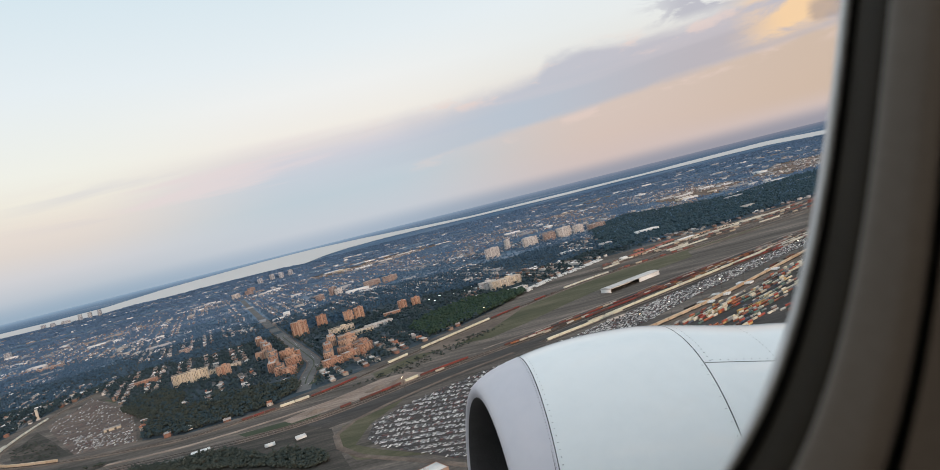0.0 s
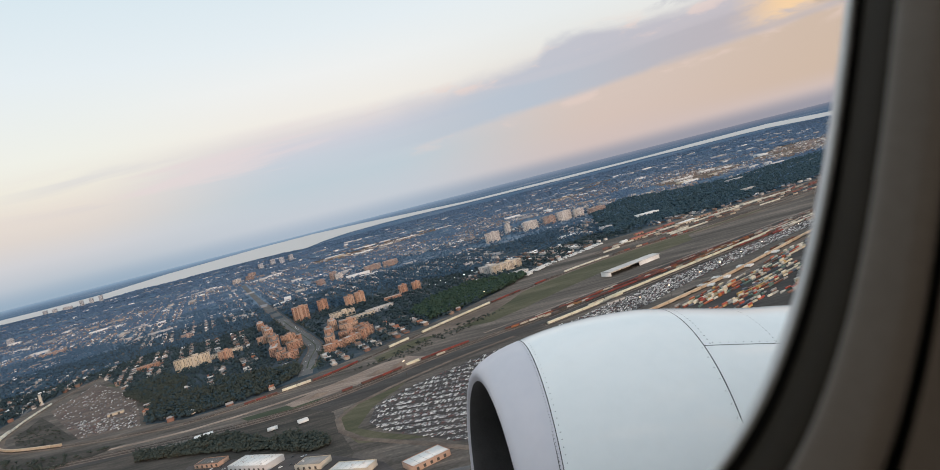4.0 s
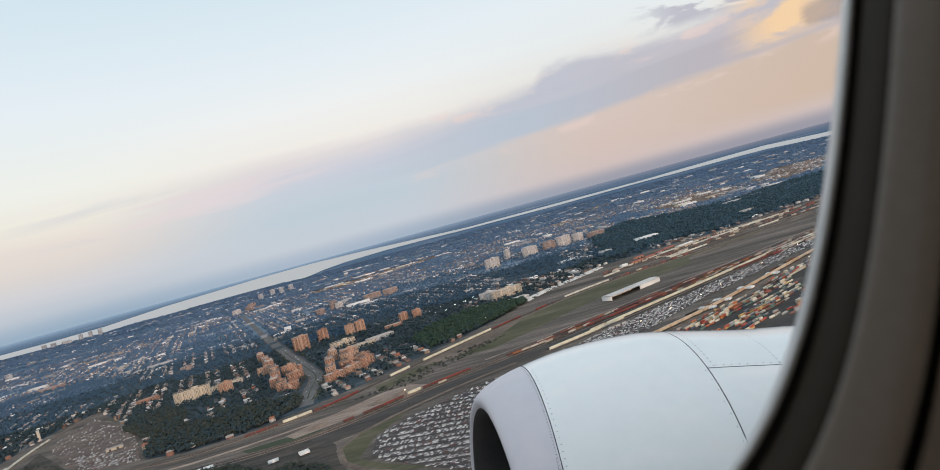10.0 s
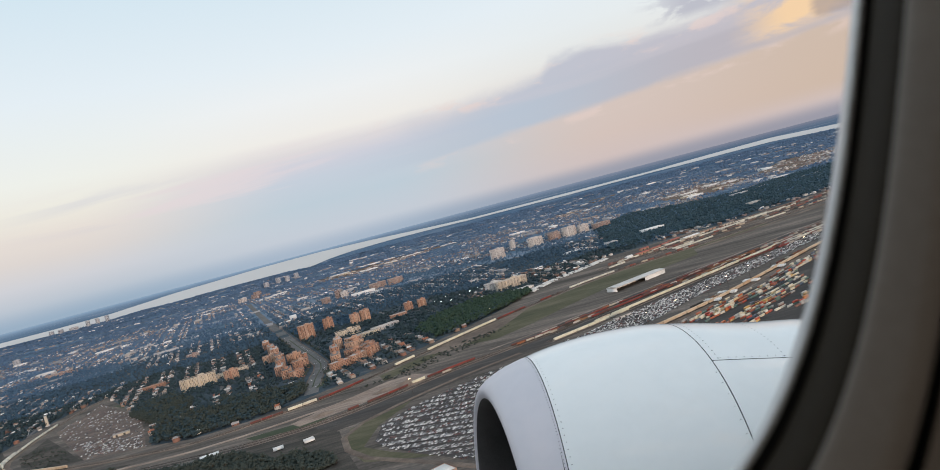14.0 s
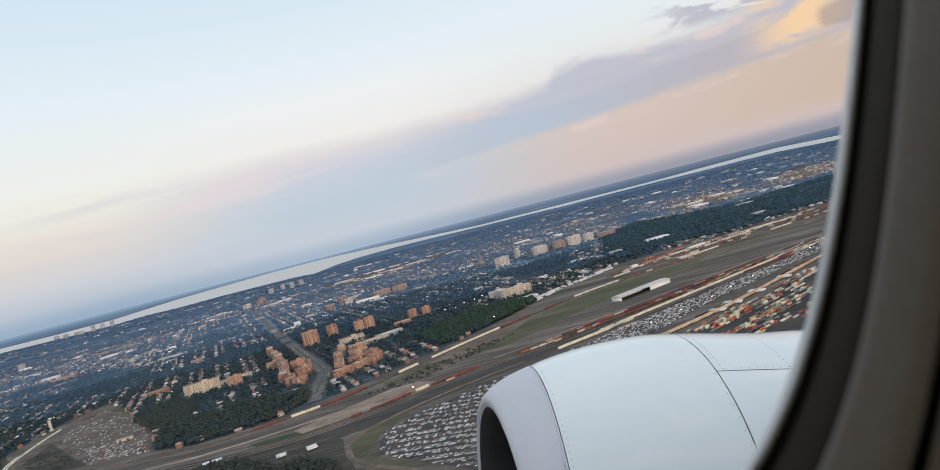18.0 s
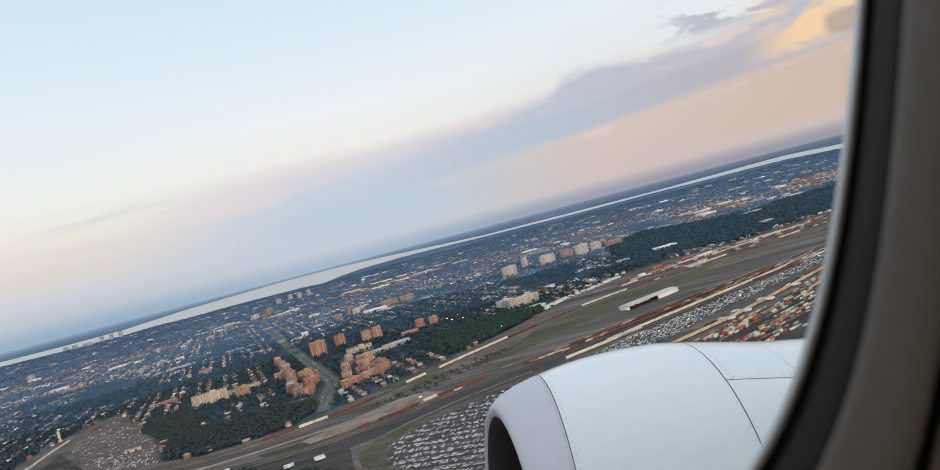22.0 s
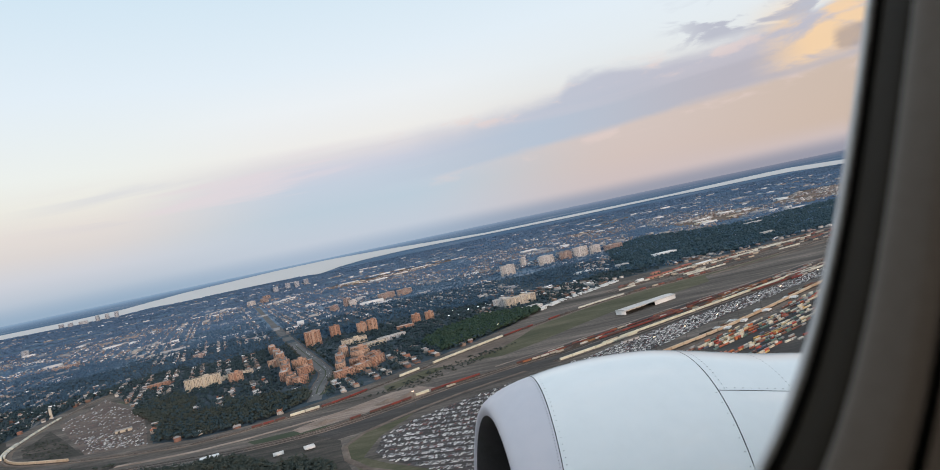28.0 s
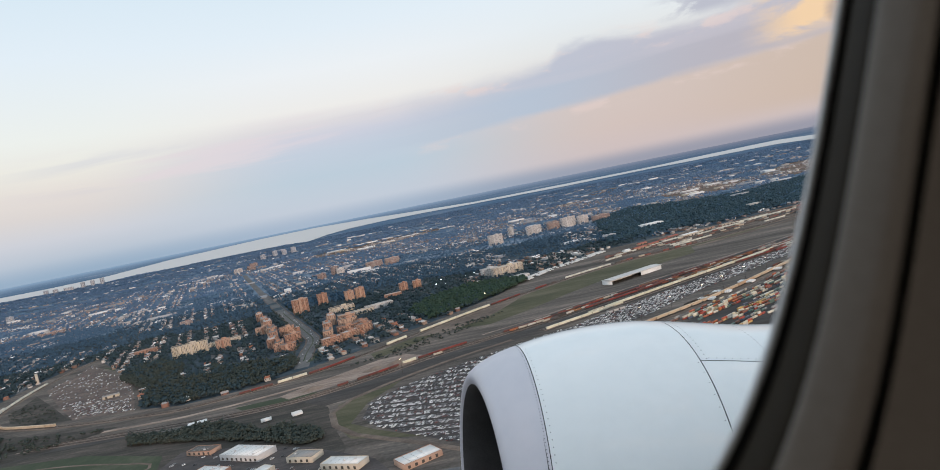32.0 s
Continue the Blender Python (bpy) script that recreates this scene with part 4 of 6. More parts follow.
low_v, low_f = boxes(np.c_[rest[:, 0], rest[:, 1], np.full(n, 0.6), 4.5 * size, np.full(n, 1.8), 0.62 * size, rest[:, 2]], 0.06)
me = mesh_of("parked_cars", lay(low_v), low_f, [M_CARS])
crowd = put("parked_cars", me, None, "hundreds of white, grey and black cars parked in rows", "car", kind="stuff")
ox, oy = turn_xy(-0.35 * np.ones(n), np.zeros(n), rest[:, 2])
v, f = boxes(np.c_[rest[:, 0] + ox, rest[:, 1] + oy, 0.6 + 0.62 * size - 0.01, 2.6 * size, np.full(n, 1.6), 0.5 * size, rest[:, 2]], 0.22)
ids = np.tile([0, 0, 0, 0, 1], n)
put("cabins", mesh_of("car_cabins", lay(v), f, [M_GLASS, M_CARS], ids), crowd, kind="stuff")

# shipping containers
CREAM = [(0.60, 0.55, 0.42), (0.62, 0.58, 0.48), (0.56, 0.50, 0.38), (0.60, 0.57, 0.50), (0.46, 0.44, 0.40), (0.58, 0.46, 0.28), (0.40, 0.12, 0.06)]
ORANGE = [(0.45, 0.13, 0.05), (0.52, 0.34, 0.13), (0.38, 0.08, 0.04), (0.54, 0.45, 0.29), (0.50, 0.20, 0.07), (0.46, 0.30, 0.13)]
SOMBRE = [(0.08, 0.10, 0.14), (0.32, 0.06, 0.04), (0.18, 0.09, 0.07), (0.10, 0.16, 0.14), (0.45, 0.40, 0.33), (0.24, 0.10, 0.07), (0.30, 0.29, 0.28)]
BOX_MATS = [palette("container_paint", c, 0.55, "object", 0.45, 0.25) for c in (CREAM, ORANGE, SOMBRE)]
BOXES_MATS = [palette("container_paint_many", c, 0.55, "island", 0.4, 0.05) for c in (CREAM, ORANGE, SOMBRE)]
M_STEEL = spotted("dark_steel", (0.05, 0.045, 0.04), (0.09, 0.08, 0.07), 0.5, 0.6, 0.3)


def container_mesh(length, name, paint):
    """A ribbed steel box."""
    v, f = [], []
    n = 12
    xs = np.linspace(-length / 2, length / 2, 2 * n + 1)
    ring = [(x, -1.22 + (0.07 if i % 2 else 0.0)) for i, x in enumerate(xs)] + [(x, 1.22 - (0.07 if i % 2 else 0.0)) for i, x in enumerate(xs[::-1])]
    m = len(ring)
    for z in (0.0, 2.6):
        v += [(x, y, z) for x, y in ring]
    f = [(i, (i + 1) % m, m + (i + 1) % m, m + i) for i in range(m)] + [tuple(range(m, 2 * m))]
    return mesh_of(name, v, f, [paint])


def build_container(length, label, paint):
    c = tagged(new("shipping_container"), label, "container", "containers stacked in the terminal")
    put("shell", container_mesh(length, "container_shell", paint), c)
    put("door_end", box_mesh("container_door", [(length / 2 + 0.03, -0.6, 0.1, 0.08, 1.1, 2.4, 0), (length / 2 + 0.03, 0.6, 0.1, 0.08, 1.1, 2.4, 0)], [paint]), c)
    return c


SHADES = ("pale cream", "orange or yellow", "dark weathered")
LONG = [build_container(12.2, "long ribbed steel shipping container in %s paint" % n, m) for n, m in zip(SHADES, BOX_MATS)]
SHORT = [build_container(6.1, "short ribbed steel shipping container in %s paint" % n, m) for n, m in zip(SHADES, BOX_MATS)]
# rows fan out between the service road and the southern tracks
EDGE_A = smooth_line([(250, 1040), (320, 1090), (379, 1132), (450, 1185), (541, 1262), (663, 1355), (800, 1465), (1100, 1680)], 2.0)
EDGE_B = smooth_line([(300, 880), (396, 960), (480, 1010), (560, 1060), (680, 1140), (800, 1240), (950, 1370), (1250, 1570)], 2.0)
spots = []
for row in range(17):
    f = (row + 0.5 + (0.25 if row % 3 == 1 else 0.0)) / 17
    n = min(len(EDGE_A), len(EDGE_B))
    line = EDGE_A[np.linspace(0, len(EDGE_A) - 1, n).astype(int)] * (1 - f) + EDGE_B[np.linspace(0, len(EDGE_B) - 1, n).astype(int)] * f
    d = np.r_[0, np.cumsum(np.linalg.norm(np.diff(line, axis=0), axis=1))]
    u = rng.uniform(0, 25)
    while u < d[-1] - 20:
        if rng.random() < 0.06:
            u += rng.uniform(14, 60)
        long = rng.random() < 0.8
        x, y = np.interp(u, d, line[:, 0]), np.interp(u, d, line[:, 1])
        x2, y2 = np.interp(u + 6, d, line[:, 0]), np.interp(u + 6, d, line[:, 1])
        here = noise.noise(Vector((u / 110, row * 0.22, 2.0)))
        tone = noise.noise(Vector((u / 70, row * 0.3, 7.0))) + 0.35 * rng.normal()
        if here > -0.22 and row % 6 != 5 and rng.random() < 0.94:
            spots.append((x, y, math.atan2(y2 - y, x2 - x) + rng.normal(0, 0.015), long, 1 + (rng.random() < 0.35), 1 if tone > 0.46 else (2 if tone < -0.08 else 0)))
        u += (12.2 if long else 6.1) + rng.uniform(0.4, 1.6)
spots.sort(key=lambda q: math.hypot(q[0] - 450, q[1] - 1130))
many = [[], [], []]
count = 0
used = set()
for x, y, a, long, high, tone in spots:
    for level in range(high):
        if count < 290:
            src = (LONG if long else SHORT)[tone]
            stand(copy_thing(src, Matrix()) if src.name in used else src, x, y, a, 0.3 + level * 2.62)
            used.add(src.name)
            count += 1
        else:
            many[tone].append((x, y, 0.3 + level * 2.62, 12.2 if long else 6.1, 2.44, 2.6, a))
for tone, shade in enumerate(SHADES):
    v, f = boxes(many[tone])
    put("stacked_containers", mesh_of("stacked_containers", lay(v), f, [BOXES_MATS[tone]]), None, "far rows of stacked shipping containers in %s paint" % shade, "container", kind="stuff")

# freight trains
M_RED = palette("rail_red_paint", [(0.165, 0.036, 0.032), (0.12, 0.040, 0.036), (0.20, 0.042, 0.034), (0.10, 0.045, 0.04)], 0.6, "object", 0.5, 0.2)
M_TAN = palette("rail_tan_paint", [(0.50, 0.40, 0.29), (0.46, 0.36, 0.26), (0.53, 0.43, 0.32), (0.42, 0.30, 0.20)], 0.55, "object", 0.35, 0.2)
M_PALE = palette("rail_pale_paint", [(0.62, 0.60, 0.47), (0.66, 0.64, 0.52), (0.60, 0.58, 0.45), (0.56, 0.54, 0.45)], 0.55, "object", 0.35, 0.2)
M_MIXED = palette("rail_mixed_paint", [(0.06, 0.055, 0.05), (0.30, 0.12, 0.06), (0.45, 0.42, 0.36), (0.16, 0.09, 0.07), (0.26, 0.14, 0.07), (0.10, 0.10, 0.11), (0.24, 0.08, 0.05), (0.56, 0.54, 0.50)], 0.6, "object", 0.4, 0.2)


def build_wagon(length, height, mat, label, roof):
    wagon = tagged(new("freight_wagon"), label, "train wagon", "wagons of the freight trains")
    if roof:
        prof = [(-1.5, 1.1), (1.5, 1.1), (1.5, height - 0.35), (0.8, height), (-0.8, height), (-1.5, height - 0.35)]
    else:
        prof = [(-1.35, 1.2), (1.35, 1.2), (1.5, 1.7), (1.5, height), (1.3, height), (1.2, 1.9), (-1.2, 1.9), (-1.3, height), (-1.5, height), (-1.5, 1.7)]
    v = [(e * length / 2, y, z) for e in (-1, 1) for y, z in prof]
    n = len(prof)
    f = [(i, (i + 1) % n, n + (i + 1) % n, n + i) for i in range(n)] + [tuple(range(n))[::-1], tuple(range(n, 2 * n))]
    body = put("body", mesh_of("wagon_body", v, f, [mat]), wagon)
    frame_part = put("underframe", box_mesh("underframe", [(0, 0, 0.75, length * 0.94, 1.9, 0.36, 0)], [M_STEEL]), wagon, "dark steel underframe")
    bogie = box_mesh("bogie", [(0, 0, 0.15, 2.8, 2.2, 0.6, 0)], [M_STEEL], 0.12)
    for e in (-1, 1):
        put("bogie", bogie, frame_part, "dark wheel bogie").location = (e * length * 0.36, 0, 0)
    rib = box_mesh("rib", [(0, 0, 1.2, 0.16, 3.12, height - 1.7, 0)], [mat])
    for i in range(1, 4):
        put("rib", rib, body).location = (-length / 2 + i * length / 4, 0, 0)
    return wagon


W_RED = build_wagon(18, 4.2, M_RED, "red-brown boxcar on a yard track", True)
W_TAN = build_wagon(27, 5.6, M_TAN, "long tan enclosed car carrier wagon", True)
W_PALE = build_wagon(25, 5.2, M_PALE, "long pale cream enclosed freight wagon", True)
W_MIX = build_wagon(16, 4.0, M_MIXED, "weathered open freight wagon on a yard track", False)


WAGONS = []


def train(src, length, line, start, cars):
    q = smooth_line(line, 5.0)
    d = np.r_[0, np.cumsum(np.linalg.norm(np.diff(q, axis=0), axis=1))]
    for i in range(cars):
        s = start + (i + 0.5) * (length + 1.2)
        if s > d[-1] - 10:
            break
        x, y = np.interp(s, d, q[:, 0]), np.interp(s, d, q[:, 1])
        x2, y2 = np.interp(s + 4, d, q[:, 0]), np.interp(s + 4, d, q[:, 1])
        WAGONS.append((x, y, math.atan2(y2 - y, x2 - x), src, length))


train(W_TAN, 27, TRACKS[AUTOS], 20, 46)
train(W_PALE, 25, TRACKS[PALES], 150, 56)
train(W_PALE, 25, TRACKS[PALES + 1], 5, 7)
train(W_TAN, 27, TRACKS[PALES], 118, 1)
# the train in the loop and the strings along the main line
loop_len = np.linalg.norm(np.diff(smooth_line(LOOP, 5.0), axis=0), axis=1).sum()
train(W_PALE, 25, TRACKS[0], 240, 14)
train(W_PALE, 25, TRACKS[1], 470, 6)
train(W_TAN, 27, TRACKS[0], 640, 8)
train(W_RED, 18, TRACKS[0], loop_len + 100, 3)
train(W_PALE, 25, TRACKS[0], loop_len + 165, 2)
train(W_RED, 18, TRACKS[0], loop_len + 220, 5)
train(W_PALE, 25, TRACKS[0], loop_len + 395, 2)
train(W_PALE, 25, TRACKS[0], loop_len + 485, 8)
train(W_RED, 18, TRACKS[0], loop_len + 700, 5)
train(W_RED, 18, TRACKS[0], loop_len + 850, 4)
train(W_PALE, 25, TRACKS[2], 960, 6)
train(W_RED, 18, TRACKS[2], 1130, 14)
train(W_RED, 18, TRACKS[SOUTHS], 545, 4)
train(W_PALE, 25, TRACKS[SOUTHS], 630, 1)
train(W_RED, 18, TRACKS[SOUTHS], 660, 5)
for i in range(SOUTHS, SOUTHS + 10):
    s = (780 if i < SOUTHS + 4 else 150) + 160 * rng.random()
    for _ in range(9):
        m = int(rng.integers(3, 13))
        kind = (W_RED, W_MIX, W_RED, W_MIX, W_MIX)[int(rng.integers(0, 5))] if i != SOUTHS + 7 else W_PALE
        train(kind, 27 if kind is W_TAN else (25 if kind is W_PALE else 18), TRACKS[i], s, m if kind is not W_TAN else 3)
        s += m * 19.5 + rng.uniform(15, 130)
for i in range(DEPOTS, len(TRACKS)):
    s = 10 + 80 * rng.random()
    for _ in range(10):
        m = int(rng.integers(3, 9))
        train((W_RED, W_MIX, W_RED, W_PALE)[int(rng.integers(0, 4))], 20, TRACKS[i], s, m)
        s += m * 21.5 + rng.uniform(20, 140)
for i in (AUTOS + 1, AUTOS + 2):
    for s in (260, 520, 760):
        train(W_MIX, 16, TRACKS[i], s + 90 * rng.random(), 6)
for src, line, s in ((W_RED, TRACKS[SOUTHS], 520), (W_TAN, TRACKS[AUTOS], 5), (W_PALE, TRACKS[PALES], 120), (W_MIX, TRACKS[SOUTHS + 2], 700)):
    q = smooth_line(line, 5.0)
    i = int(s / 5)
    stand(src, *q[i], math.atan2(*(q[i + 1] - q[i])[::-1]), 0.55)

WAGONS.sort(key=lambda q: math.hypot(q[0], q[1]))
for x, y, a, src, length in WAGONS[:290]:
    stand(copy_thing(src, Matrix()), x, y, a, 0.55)
M_WAGONS = palette("far_wagon_paint", [(0.20, 0.065, 0.05), (0.42, 0.35, 0.27), (0.09, 0.075, 0.07), (0.16, 0.085, 0.065), (0.07, 0.065, 0.062), (0.13, 0.09, 0.075), (0.30, 0.28, 0.25)], 0.6, "island", 0.4, 0.05)
M_FAR_PALE = palette("far_pale_wagons", [(0.56, 0.54, 0.46), (0.60, 0.58, 0.50), (0.50, 0.48, 0.42)], 0.6, "island", 0.3, 0.05)
for nm, pick, mat, lab in (("far_wagons", (W_RED, W_MIX, W_TAN), M_WAGONS, "far strings of weathered freight wagons on yard tracks"), ("far_pale_wagons", (W_PALE,), M_FAR_PALE, "far string of pale cream freight wagons")):
    v, f = boxes([(x, y, 1.2, length, 3.0, 3.6, a) for x, y, a, src, length in WAGONS[290:] if src in pick], 0.04)
    put(nm, mesh_of(nm, lay(v), f, [mat]), None, lab, "train wagon", kind="stuff")

# ---- buildings ----
M_BRICK = palette("apartment_brick", [(0.34, 0.185, 0.128), (0.30, 0.165, 0.118), (0.40, 0.235, 0.16), (0.42, 0.28, 0.21)], 0.85, "object", 0.2, 0.06)
# far brick, muted by haze painted into its colour
M_FARBRICK = palette("hazed_brick", [(0.30, 0.215, 0.19), (0.27, 0.20, 0.185), (0.33, 0.25, 0.22)], 0.88, "object", 0.2, 0.06)
M_BALCONY = palette("balcony_fronts", [(0.50, 0.34, 0.25), (0.54, 0.41, 0.32), (0.44, 0.29, 0.22)], 0.85, "object", 0.2, 0.2)
M_BEIGE = palette("pale_masonry", [(0.55, 0.47, 0.36), (0.58, 0.50, 0.38), (0.52, 0.46, 0.38)], 0.85, "object", 0.18, 0.05)
M_CONC = palette("concrete_panels", [(0.52, 0.505, 0.50), (0.56, 0.54, 0.53), (0.47, 0.46, 0.46)], 0.85, "object", 0.18, 0.05)
# concrete of the riverside towers, grey-blue from haze painted in
M_HAZY = palette("hazed_concrete", [(0.40, 0.43, 0.48), (0.46, 0.48, 0.52), (0.36, 0.39, 0.45)], 0.9, "object", 0.1, 0.05)
M_ROOF = palette("flat_roofs", [(0.18, 0.17, 0.165), (0.30, 0.29, 0.28), (0.12, 0.115, 0.11), (0.40, 0.39, 0.38)], 0.9, "object", 0.3, 0.08)
M_WHITE = spotted("white_roof_membrane", (0.66, 0.66, 0.65), (0.76, 0.76, 0.75), 0.03, 0.7, 0.0, 8.0)
M_PANE = spotted("building_glass", (0.03, 0.035, 0.04), (0.06, 0.065, 0.07), 0.2, 0.15)


def build_block(x, y, length, width, storeys, turn, wall, label, category="apartment building", roof=None, balconies=True, wing=False):
    """A slab of flats: walls, parapet roof, plant room, window rows, balconies."""
    h = storeys * 3.0 + 1.0
    b = tagged(new("apartment_building" if category == "apartment building" else "commercial_building"), label, category)
    shell = put("wall", box_mesh("block_wall", [(0, 0, 0, length, width, h, 0)], [wall]), b)
    put("roof", box_mesh("block_roof", [(0, 0, h - 0.02, length - 0.8, width - 0.8, 0.25, 0)], [roof or M_ROOF]), b)
    rows = [(0, sy * (width / 2 - 0.2), h, length, 0.4, 0.7, 0) for sy in (-1, 1)] + [(sx * (length / 2 - 0.2), 0, h, 0.4, width - 0.8, 0.7, 0) for sx in (-1, 1)]
    put("parapet", box_mesh("parapet", rows, [wall]), b)
    if storeys > 4:
        put("plant_room", box_mesh("plant_room", [(length * 0.1, 0, h + 0.2, min(14, length * 0.3), width * 0.45, 3.4, 0)], [wall]), b)
    win, bal = [], []
    nx, ny = max(2, int(length / 3.6)), max(2, int(width / 3.8))
    for s in range(storeys):
        z = 1.2 + s * 3.0
        for i in range(nx):
            px = -length / 2 + (i + 0.5) * length / nx
            for sy in (-1, 1):
                win.append((px, sy * (width / 2 + 0.0), z, 1.8, 0.2, 1.4, 0))
                if balconies and i % 3 == 1:
                    bal.append((px, sy * (width / 2 + 0.7), z - 0.5, 3.0, 1.4, 1.1, 0))
        for i in range(ny):
            py = -width / 2 + (i + 0.5) * width / ny
            for sx in (-1, 1):
                win.append((sx * length / 2, py, z, 0.16, 1.6, 1.5, 0))
    bands = [(0, 0, 0.35 + s * 3.0, length + 0.5, width + 0.5, 0.45, 0) for s in range(1, storeys + 1)]
    put("floor_banding", box_mesh("floor_banding", bands, [M_BALCONY if wall is M_BRICK else M_CONC]), shell, "pale bands at the floors", kind="stuff")
    put("window_grid", box_mesh("window_grid", win, [M_PANE]), shell, "rows of dark windows", kind="stuff")
    bay = box_mesh("bay", [(0, 0, 0, 4.6, 1.8, h - 1.2, 0)], [wall])
    for i in range(1, max(2, int(length / 21))):
        for sy in (-1, 1):
            put("bay", bay, shell).location = (-length / 2 + i * length / max(2, int(length / 21)) + rng.uniform(-3, 3), sy * (width / 2 + 0.7), 0)
    if wing:
        put("wing", box_mesh("wing", [(length * 0.5 + length * 0.18, width * 0.22, 0, length * 0.36, width * 0.8, h * 0.66, 0)], [wall]), b)
        put("wing_roof", box_mesh("wing_roof", [(length * 0.68, width * 0.22, h * 0.66 - 0.02, length * 0.34, width * 0.74, 0.3, 0)], [M_ROOF]), b)
    for sy in (-1, 1):
        tier = [r for r in bal if r[1] * sy > 0]
        if tier:
            put("balcony_front", box_mesh("balcony_front", tier, [M_BALCONY if wall is M_BRICK else wall]), shell, "tiers of projecting balconies", kind="stuff")
    BLOCKS.extend((x + math.cos(turn) * u, y + math.sin(turn) * u) for u in np.arange(-length / 2 - 4, length / 2 + 5, 8.0))
    return stand(b, x, y, turn)


R = math.radians
BLOCKS = []
# red-brick complex either side of the boulevard
WEST_BLOCKS = [(-470, 1505, 46, 18, 6, 100), (-440, 1470, 34, 18, 5, 12), (-500, 1560, 56, 18, 7, 102), (-452, 1560, 36, 18, 7, 20), (-520, 1640, 54, 18, 8, 105), (-550, 1725, 60, 18, 8, 106), (-500, 1690, 36, 18, 7, 14), (-600, 1865, 58, 20, 8, 108), (-640, 1965, 60, 18, 7, 108), (-692, 2090, 60, 18, 7, 108), (-590, 1790, 40, 18, 6, 14)]
EAST_BLOCKS = [(-338, 1442, 42, 18, 5, 30), (-305, 1480, 44, 18, 5, 60), (-360, 1515, 52, 18, 7, 100), (-322, 1545, 46, 18, 6, 12), (-280, 1525, 38, 18, 6, 60), (-380, 1610, 54, 18, 8, 104), (-335, 1630, 46, 18, 7, 12), (-395, 1730, 50, 18, 8, 106), (-350, 1700, 42, 20, 7, 14), (-300, 1595, 40, 18, 5, 70)]
for i, (x, y, l, wd, st, a) in enumerate(WEST_BLOCKS + EAST_BLOCKS):
    build_block(x, y, l, wd, st, R(a), M_BRICK, "terraced red-brick apartment block with balconies by the boulevard", wing=i % 2 == 0)
NEAR_BLOCKS = [
    (-745, 1690, 84, 24, 9, 16, M_BEIGE, "large tan apartment slab with rows of balconies"),
    (-655, 1672, 34, 20, 8, 18, M_BRICK, "orange-brick apartment block among trees"),
    (-690, 1760, 90, 16, 3, 20, M_BEIGE, "long low tan apartment wing"),
    (-935, 1850, 58, 18, 4, 24, M_BRICK, "low orange-brick school building"),
    (-556, 2070, 48, 26, 14, 12, M_BRICK, "tall brown brick apartment tower"),
    (-506, 2155, 32, 22, 12, 12, M_BRICK, "dark brown brick apartment tower"),
    (-412, 2110, 30, 22, 11, 12, M_BRICK, "orange-brick apartment tower among trees"),
    (-380, 2118, 30, 22, 12, 12, M_BRICK, "orange-brick apartment tower among trees"),
    (-405, 1925, 70, 30, 5, 18, M_BEIGE, "low pale office block with flat roof"),
    (-290, 1865, 76, 24, 3, 28, M_CONC, "low pale shopping building"),
    (-330, 1815, 60, 24, 3, 22, M_BEIGE, "low tan parade of shops"),
    (-240, 2090, 26, 20, 9, 10, M_BRICK, "red-brick apartment tower among trees"),
]
PARK_BLOCKS = [
    (-200, 2112, 26, 20, 8, 10, M_BRICK, "red-brick apartment tower among trees"),
    (-265, 2000, 50, 18, 4, 14, M_BRICK, "dark brick apartment slab beside trees"),
    (80, 2030, 96, 24, 8, 22, M_BEIGE, "long pale institutional block with many windows"),
    (28, 2075, 50, 26, 7, 22, M_CONC, "pale concrete institutional wing"),
    (100, 1890, 60, 30, 2, 26, M_WHITE, "low white-roofed annex among trees"),
    (97, 3130, 66, 22, 15, 15, M_BEIGE, "pale grey-cream high-rise apartment slab among trees"),
    (190, 3430, 26, 22, 15, 15, M_CONC, "white point tower among trees"),
    (289, 3260, 72, 22, 14, 15, M_BEIGE, "pale grey-cream high-rise apartment slab among trees"),
    (392, 3330, 60, 22, 12, 15, M_FARBRICK, "grey-brown high-rise apartment slab"),
    (470, 3350, 70, 22, 15, 15, M_CONC, "pale grey high-rise apartment slab"),
    (540, 3340, 50, 22, 13, 15, M_CONC, "pale grey high-rise apartment slab"),
    (625, 3320, 90, 22, 9, 15, M_BRICK, "red-brown high-rise apartment slab"),
]
RIDGE_BLOCKS = [
    (-488, 3245, 80, 24, 9, 20, M_BRICK, "long red-brick apartment slab among trees"),
    (-402, 3255, 70, 24, 9, 20, M_BRICK, "long red-brick apartment slab among trees"),
    (-676, 3235, 34, 24, 13, 10, M_BRICK, "brick apartment tower among trees"),
    (-715, 3120, 40, 24, 9, 10, M_BRICK, "brick apartment tower among trees"),
    (-640, 3190, 36, 24, 10, 10, M_CONC, "grey apartment tower among trees"),
    (-1916, 3020, 110, 20, 5, 24, M_BRICK, "long low orange-brick apartment row among trees"),
    (-1030, 2350, 40, 22, 5, 20, M_BRICK, "brick apartment block among trees"),
    (-1769, 5100, 60, 26, 12, 10, M_CONC, "grey slab tower among trees"),
    (-1700, 5200, 60, 26, 12, 10, M_BRICK, "brown slab tower among trees"),
    (-1786, 5530, 60, 26, 13, 10, M_BRICK, "brown slab tower among trees"),
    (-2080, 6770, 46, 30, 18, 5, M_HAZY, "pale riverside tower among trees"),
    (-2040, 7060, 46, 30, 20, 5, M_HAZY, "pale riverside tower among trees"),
]
